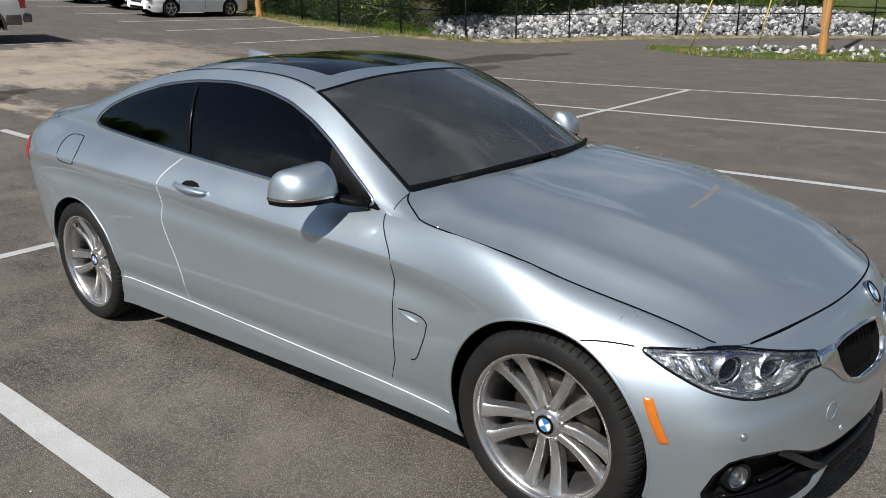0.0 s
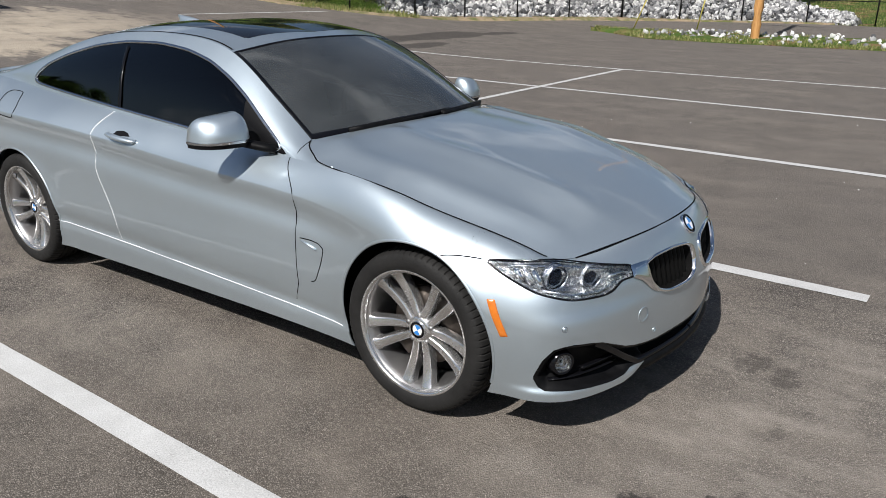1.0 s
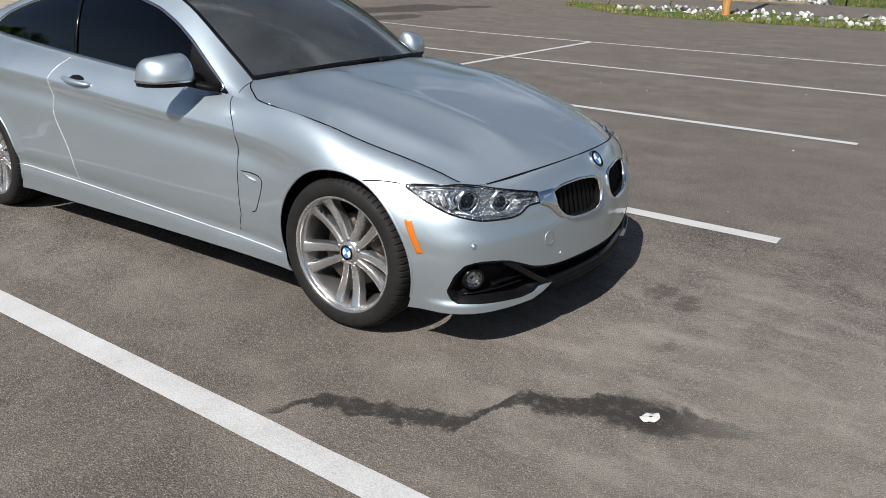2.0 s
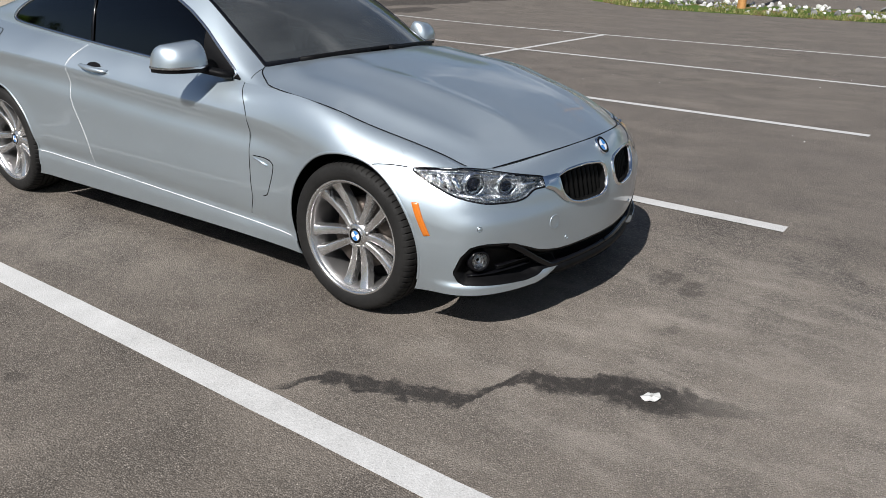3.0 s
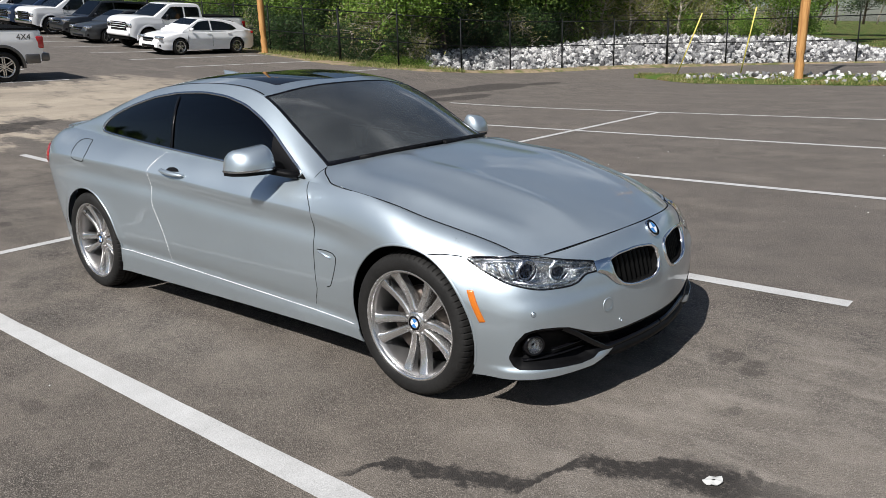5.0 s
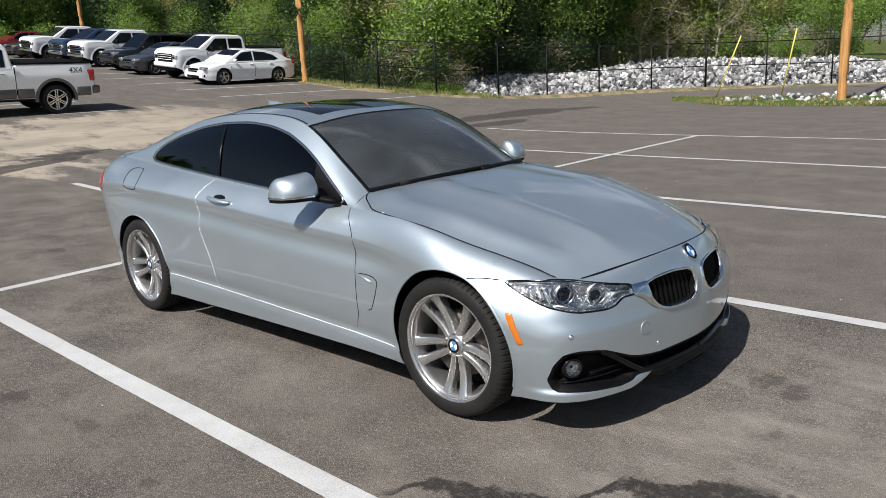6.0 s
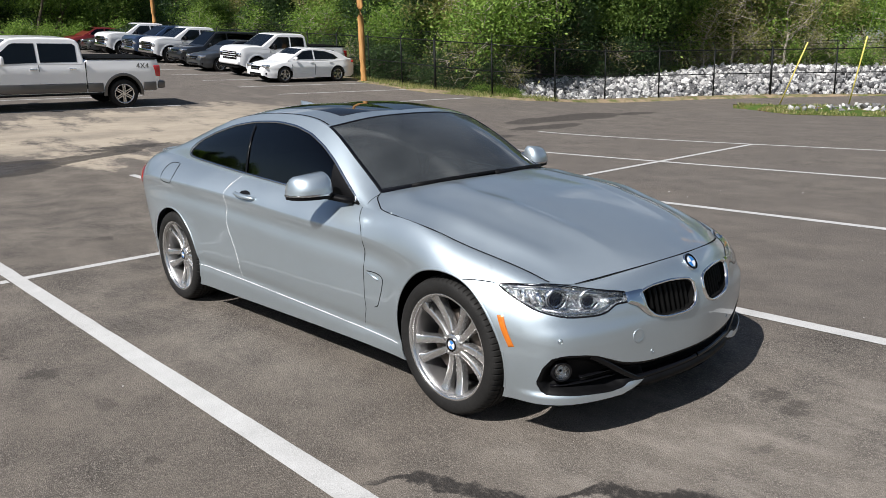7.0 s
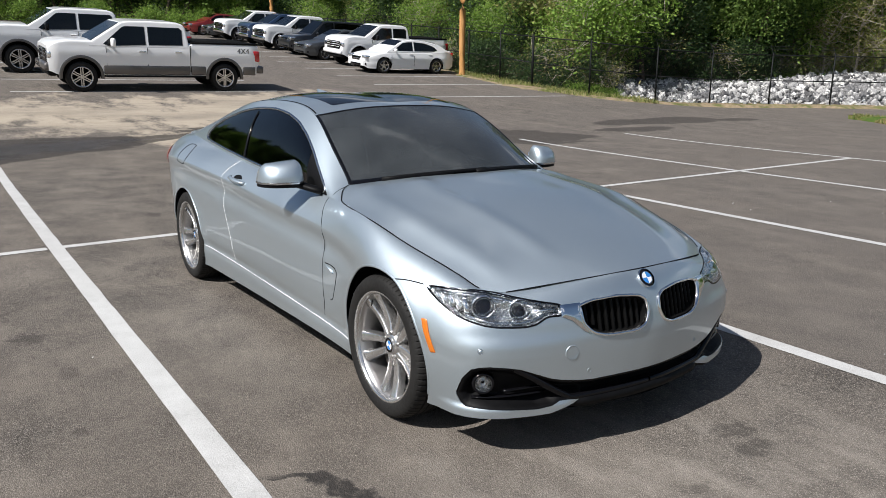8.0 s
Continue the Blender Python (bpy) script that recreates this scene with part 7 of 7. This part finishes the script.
random.seed(21)
KINDS = [
    tree(1, 9.5, 3.4, 2.2, 0.085, M["leaf_a"], 11500, "broad-leaved tree in fresh green leaf", trunk_r=0.12),
    tree(2, 8.5, 3.0, 2.0, 0.080, M["leaf_a"], 8500, "young leafy tree with thin limbs", trunk_r=0.09),
    tree(3, 10.5, 3.6, 2.2, 0.095, M["leaf_b"], 12000, "tall tree with shade put into its dark green leaf colour"),
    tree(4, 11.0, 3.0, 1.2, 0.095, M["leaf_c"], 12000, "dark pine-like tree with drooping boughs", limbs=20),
    tree(5, 7.0, 2.6, 0.7, 0.075, M["leaf_d"], 1900, "half-bare tangled tree with pale limbs", limbs=24, leafy=0.2, trunk_r=0.09),
    tree(9, 9.0, 2.6, 3.0, 0.085, M["leaf_d"], 7000, "slim tree with a bare pale trunk and a thin crown", limbs=14, leafy=0.2, trunk_r=0.10),
    tree(10, 5.2, 2.3, 1.5, 0.075, M["leaf_a"], 3000, "leafy sapling with sunlit clumps of leaves", limbs=11, leafy=0.2, trunk_r=0.05),
]
SHRUBS = [
    tree(6, 1.7, 1.5, 0.1, 0.055, M["leaf_a"], 3600, "bright green leafy shrub at the fence", "shrub", 12, trunk_r=0.03),
    tree(7, 2.4, 1.8, 0.1, 0.06, M["leaf_c"], 4200, "dark green shrub in the undergrowth", "shrub", 12, trunk_r=0.035),
    tree(8, 2.4, 1.8, 0.1, 0.06, M["leaf_d"], 700, "bare tangled thicket of dry branches", "shrub", 22, leafy=0.1, trunk_r=0.03),
]


def stand(ob, x, y, s, first=[]):
    m = Matrix.LocRotScale(on_ground(x, y, bank_lift(x, y)), Euler((0, 0, random.uniform(0, 6.28))), None)
    if ob.name not in first:
        first.append(ob.name)
        ob.matrix_basis = m @ Matrix.Diagonal((s, s, s, 1))
        return ob
    c = copy_thing(ob, m)
    c.scale = (s, s, s * random.uniform(0.9, 1.1))
    return c


def bank_lift(x, y):
    return 1.2 if -16 < x < -5 and y > 31 else (0.5 if x < -13 and y > 22 else 0.0)


def behind(t, d):
    p, q = fence_way(t), fence_way(t + 0.05)
    w = np.array([q[0] - p[0], q[1] - p[1]])
    w /= np.hypot(*w)
    return p[0] - w[1] * d, p[1] + w[0] * d


# front row: over the fence, the crowns lit and the stems bare below
for i in range(46):
    t = -9.6 + 17.6 * (i + random.uniform(-0.3, 0.3)) / 46
    d = random.uniform(5.0, 8.0) if t < 0.6 else random.uniform(6.8, 10.0)
    if t < -0.6:
        k = random.choice((2, 3, 3, 5, 3))
    elif t < 0.3:
        k = random.choice((3, 3, 2, 4))
    elif 2.1 < t < 4.5:
        # mostly dark-leaved kinds: the wood's shaded hollow put into leaf colour
        k = random.choice((3, 2, 4, 3))
    else:
        k = random.choice((0, 1, 5, 1, 4, 0, 5, 0))
    stand(KINDS[k], *behind(t, d), random.uniform(0.70, 0.92))
# tangles of vines and dead limbs by the stones
for i in range(30):
    t = 0.3 + 6.2 * (i + random.random()) / 30
    if 2.1 < t < 4.6:
        t = 0.4 + (t - 2.1) * 0.65
    stand(KINDS[4], *behind(t, random.uniform(2.6, 4.6) if t < 1.2 else random.uniform(4.2, 6.0)), random.uniform(0.5, 0.9))
# leafy saplings that catch the sun before the dark wood
for t in (0.15, 0.4, 0.7, 1.0, 1.3, 1.6, 1.9, 4.8, 5.5, 6.2, 6.9, 7.6):
    stand(KINDS[6], *behind(t + random.uniform(-0.1, 0.1), random.uniform(2.2, 4.0) if t < 1.2 else random.uniform(4.6, 6.4)), random.uniform(0.75, 1.2))
for i in range(6):
    t = -9 + 5.5 * (i + random.random()) / 6
    stand(KINDS[6], *behind(t, random.uniform(2.5, 4.5)), random.uniform(0.7, 1.1))
# deep rows, the shade of the first put into mostly darker leaf kinds
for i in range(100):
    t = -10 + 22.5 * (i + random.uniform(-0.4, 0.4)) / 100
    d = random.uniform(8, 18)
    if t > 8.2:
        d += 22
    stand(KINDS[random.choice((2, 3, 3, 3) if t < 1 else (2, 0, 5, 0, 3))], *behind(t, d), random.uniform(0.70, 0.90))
for i in range(100):
    t = -9.5 + 17.6 * (i + random.uniform(-0.4, 0.4)) / 100
    d = random.uniform(1.2, 3.4) if t < 0.9 else random.uniform(4.2, 7.0)
    # dark-leaved shrubs stand where shade is wanted, as colour
    stand(SHRUBS[random.choice((0, 2, 1, 2) if -0.3 < t < 0.9 else (1, 1, 2, 1) if t < 0 else (1, 1, 2, 1) if 2.2 < t < 4.5 else (0, 2, 2, 0))], *behind(t, d), random.uniform(0.55, 1.0))
for i in range(14):
    t = -0.3 + 1.5 * (i + random.random()) / 14
    stand(SHRUBS[0], *behind(t, random.uniform(0.7, 1.6)), random.uniform(0.3, 0.5))
# woods that close the slope behind the far cars
for i in range(74):
    x, y = -64 - random.uniform(0, 16), -34 + 62 * (i + random.random()) / 74
    stand(KINDS[random.choice((0, 0, 3, 2))], x, y, random.uniform(0.9, 1.15))
for i in range(30):
    x, y = -60 - random.uniform(0, 3), -34 + 58 * (i + random.random()) / 30
    stand(SHRUBS[0], x, y, random.uniform(1.0, 1.6))
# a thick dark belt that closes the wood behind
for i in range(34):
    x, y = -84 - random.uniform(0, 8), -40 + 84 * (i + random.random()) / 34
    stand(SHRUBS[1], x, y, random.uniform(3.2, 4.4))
# trees across the car park, seen in the windows
for i in range(16):
    x, y = -34 + 40 * (i + random.random()) / 16, -38 - random.uniform(0, 8)
    stand(KINDS[random.choice((0, 1, 2))], x, y, random.uniform(0.6, 0.95))


def grass_strip(name, label, places, hgt, seed):
    """Tufts of blades at places (x, y, z)."""
    rng = np.random.default_rng(seed)
    P = np.array(places)
    n = len(P)
    a = rng.random(n) * 6.283
    lean = rng.normal(size=(n, 2)) * 0.35
    h = hgt * (0.5 + rng.random(n))
    w = 0.012 + 0.012 * rng.random(n)
    side_v = np.stack([np.cos(a) * w, np.sin(a) * w, np.zeros(n)], axis=1)
    tip = P + np.stack([lean[:, 0] * h, lean[:, 1] * h, h], axis=1)
    V = np.stack([P - side_v, P + side_v, tip], axis=1).reshape(-1, 3)
    F = np.arange(3 * n).reshape(n, 3)
    ob = new(name, mesh_from(name, V, F, M["grass"]))
    return tagged(ob, label, "grass", kind="stuff")


rng = np.random.default_rng(9)
pl = []
for i in range(26000):
    t = rng.uniform(-9.5, 1.3)
    d = rng.uniform(-0.75, 2.6) if rng.random() < 0.8 else rng.uniform(-1.1, 0.2)
    x, y = behind(t, d)
    if noise.noise(Vector((x * 0.6, y * 0.6, 0))) > -0.15:
        pl.append((x, y, terrain(x, y) - 0.02))
grass_strip("grass_verge", "rough green grass verge along the fence", pl, 0.15, 1)
pl = []
for i in range(15000):
    x = rng.uniform(-11, 13)
    j = -1 + 2 * rng.random() ** 1.6
    y = island_mid(x) + j * island_half(x)
    if noise.noise(Vector((x * 0.9, y * 0.9, 4))) > (-0.2 if x < -8 or j < -0.7 else 0.15):
        pl.append((x, y, terrain(x, y) + 0.02 + 0.12 * (1 - j * j)))
grass_strip("island_grass", "dry grass tufts on the island", pl, 0.085, 2)
pl = []
for i in range(16000):
    x, y = rng.uniform(-9, 25), rng.uniform(35, 58)
    pl.append((x, y, terrain(x, y) - 0.1))
grass_strip("meadow_grass", "mown bright grass behind the gate", pl, 0.12, 3)

# ---- litter ----
bm = bmesh.new()
rr = [bm.verts.new((0.075 * math.cos(a) * (1 + 0.12 * math.sin(3 * a)), 0.055 * math.sin(a) * (1 + 0.15 * math.cos(2 * a)), 0.006 + 0.004 * math.sin(5 * a))) for a in cols(0, 2 * math.pi, 20)[:-1]]
ri = [bm.verts.new((0.018 * math.cos(a), 0.010 * math.sin(a), 0.010)) for a in cols(0, 2 * math.pi, 20)[:-1]]
for i in range(20):
    j = (i + 1) % 20
    bm.faces.new((rr[i], rr[j], ri[j], ri[i]))
lit = part("paper_scrap", bm, M["litter"], None)
skin(lit, 0.003)
lit.matrix_basis = pose(1.319, -0.749, 0.003, 0, 0, 55) @ Matrix.Diagonal((0.50, 0.50, 1, 1))
tagged(lit, "flattened white scrap of litter on the asphalt", "litter")
for i in range(22):
    bm = bmesh.new()
    bmesh.ops.create_icosphere(bm, subdivisions=1, radius=0.007 * random.uniform(0.5, 1.6))
    for v in bm.verts:
        v.co *= random.uniform(0.7, 1.2)
        v.co.z *= 0.5
    x, y = random.uniform(-3, 3.0), random.uniform(-2.0, 10)
    if -4 < x < 0.9 and -1.0 < y < 1.0:
        continue
    ob = part("pebble", bm, M["litter"], None, smooth=False)
    ob.location = (x, y, terrain(x, y) + 0.004)
    tagged(ob, "small pale stone lying on the asphalt", "pebble", "pebbles on the asphalt")
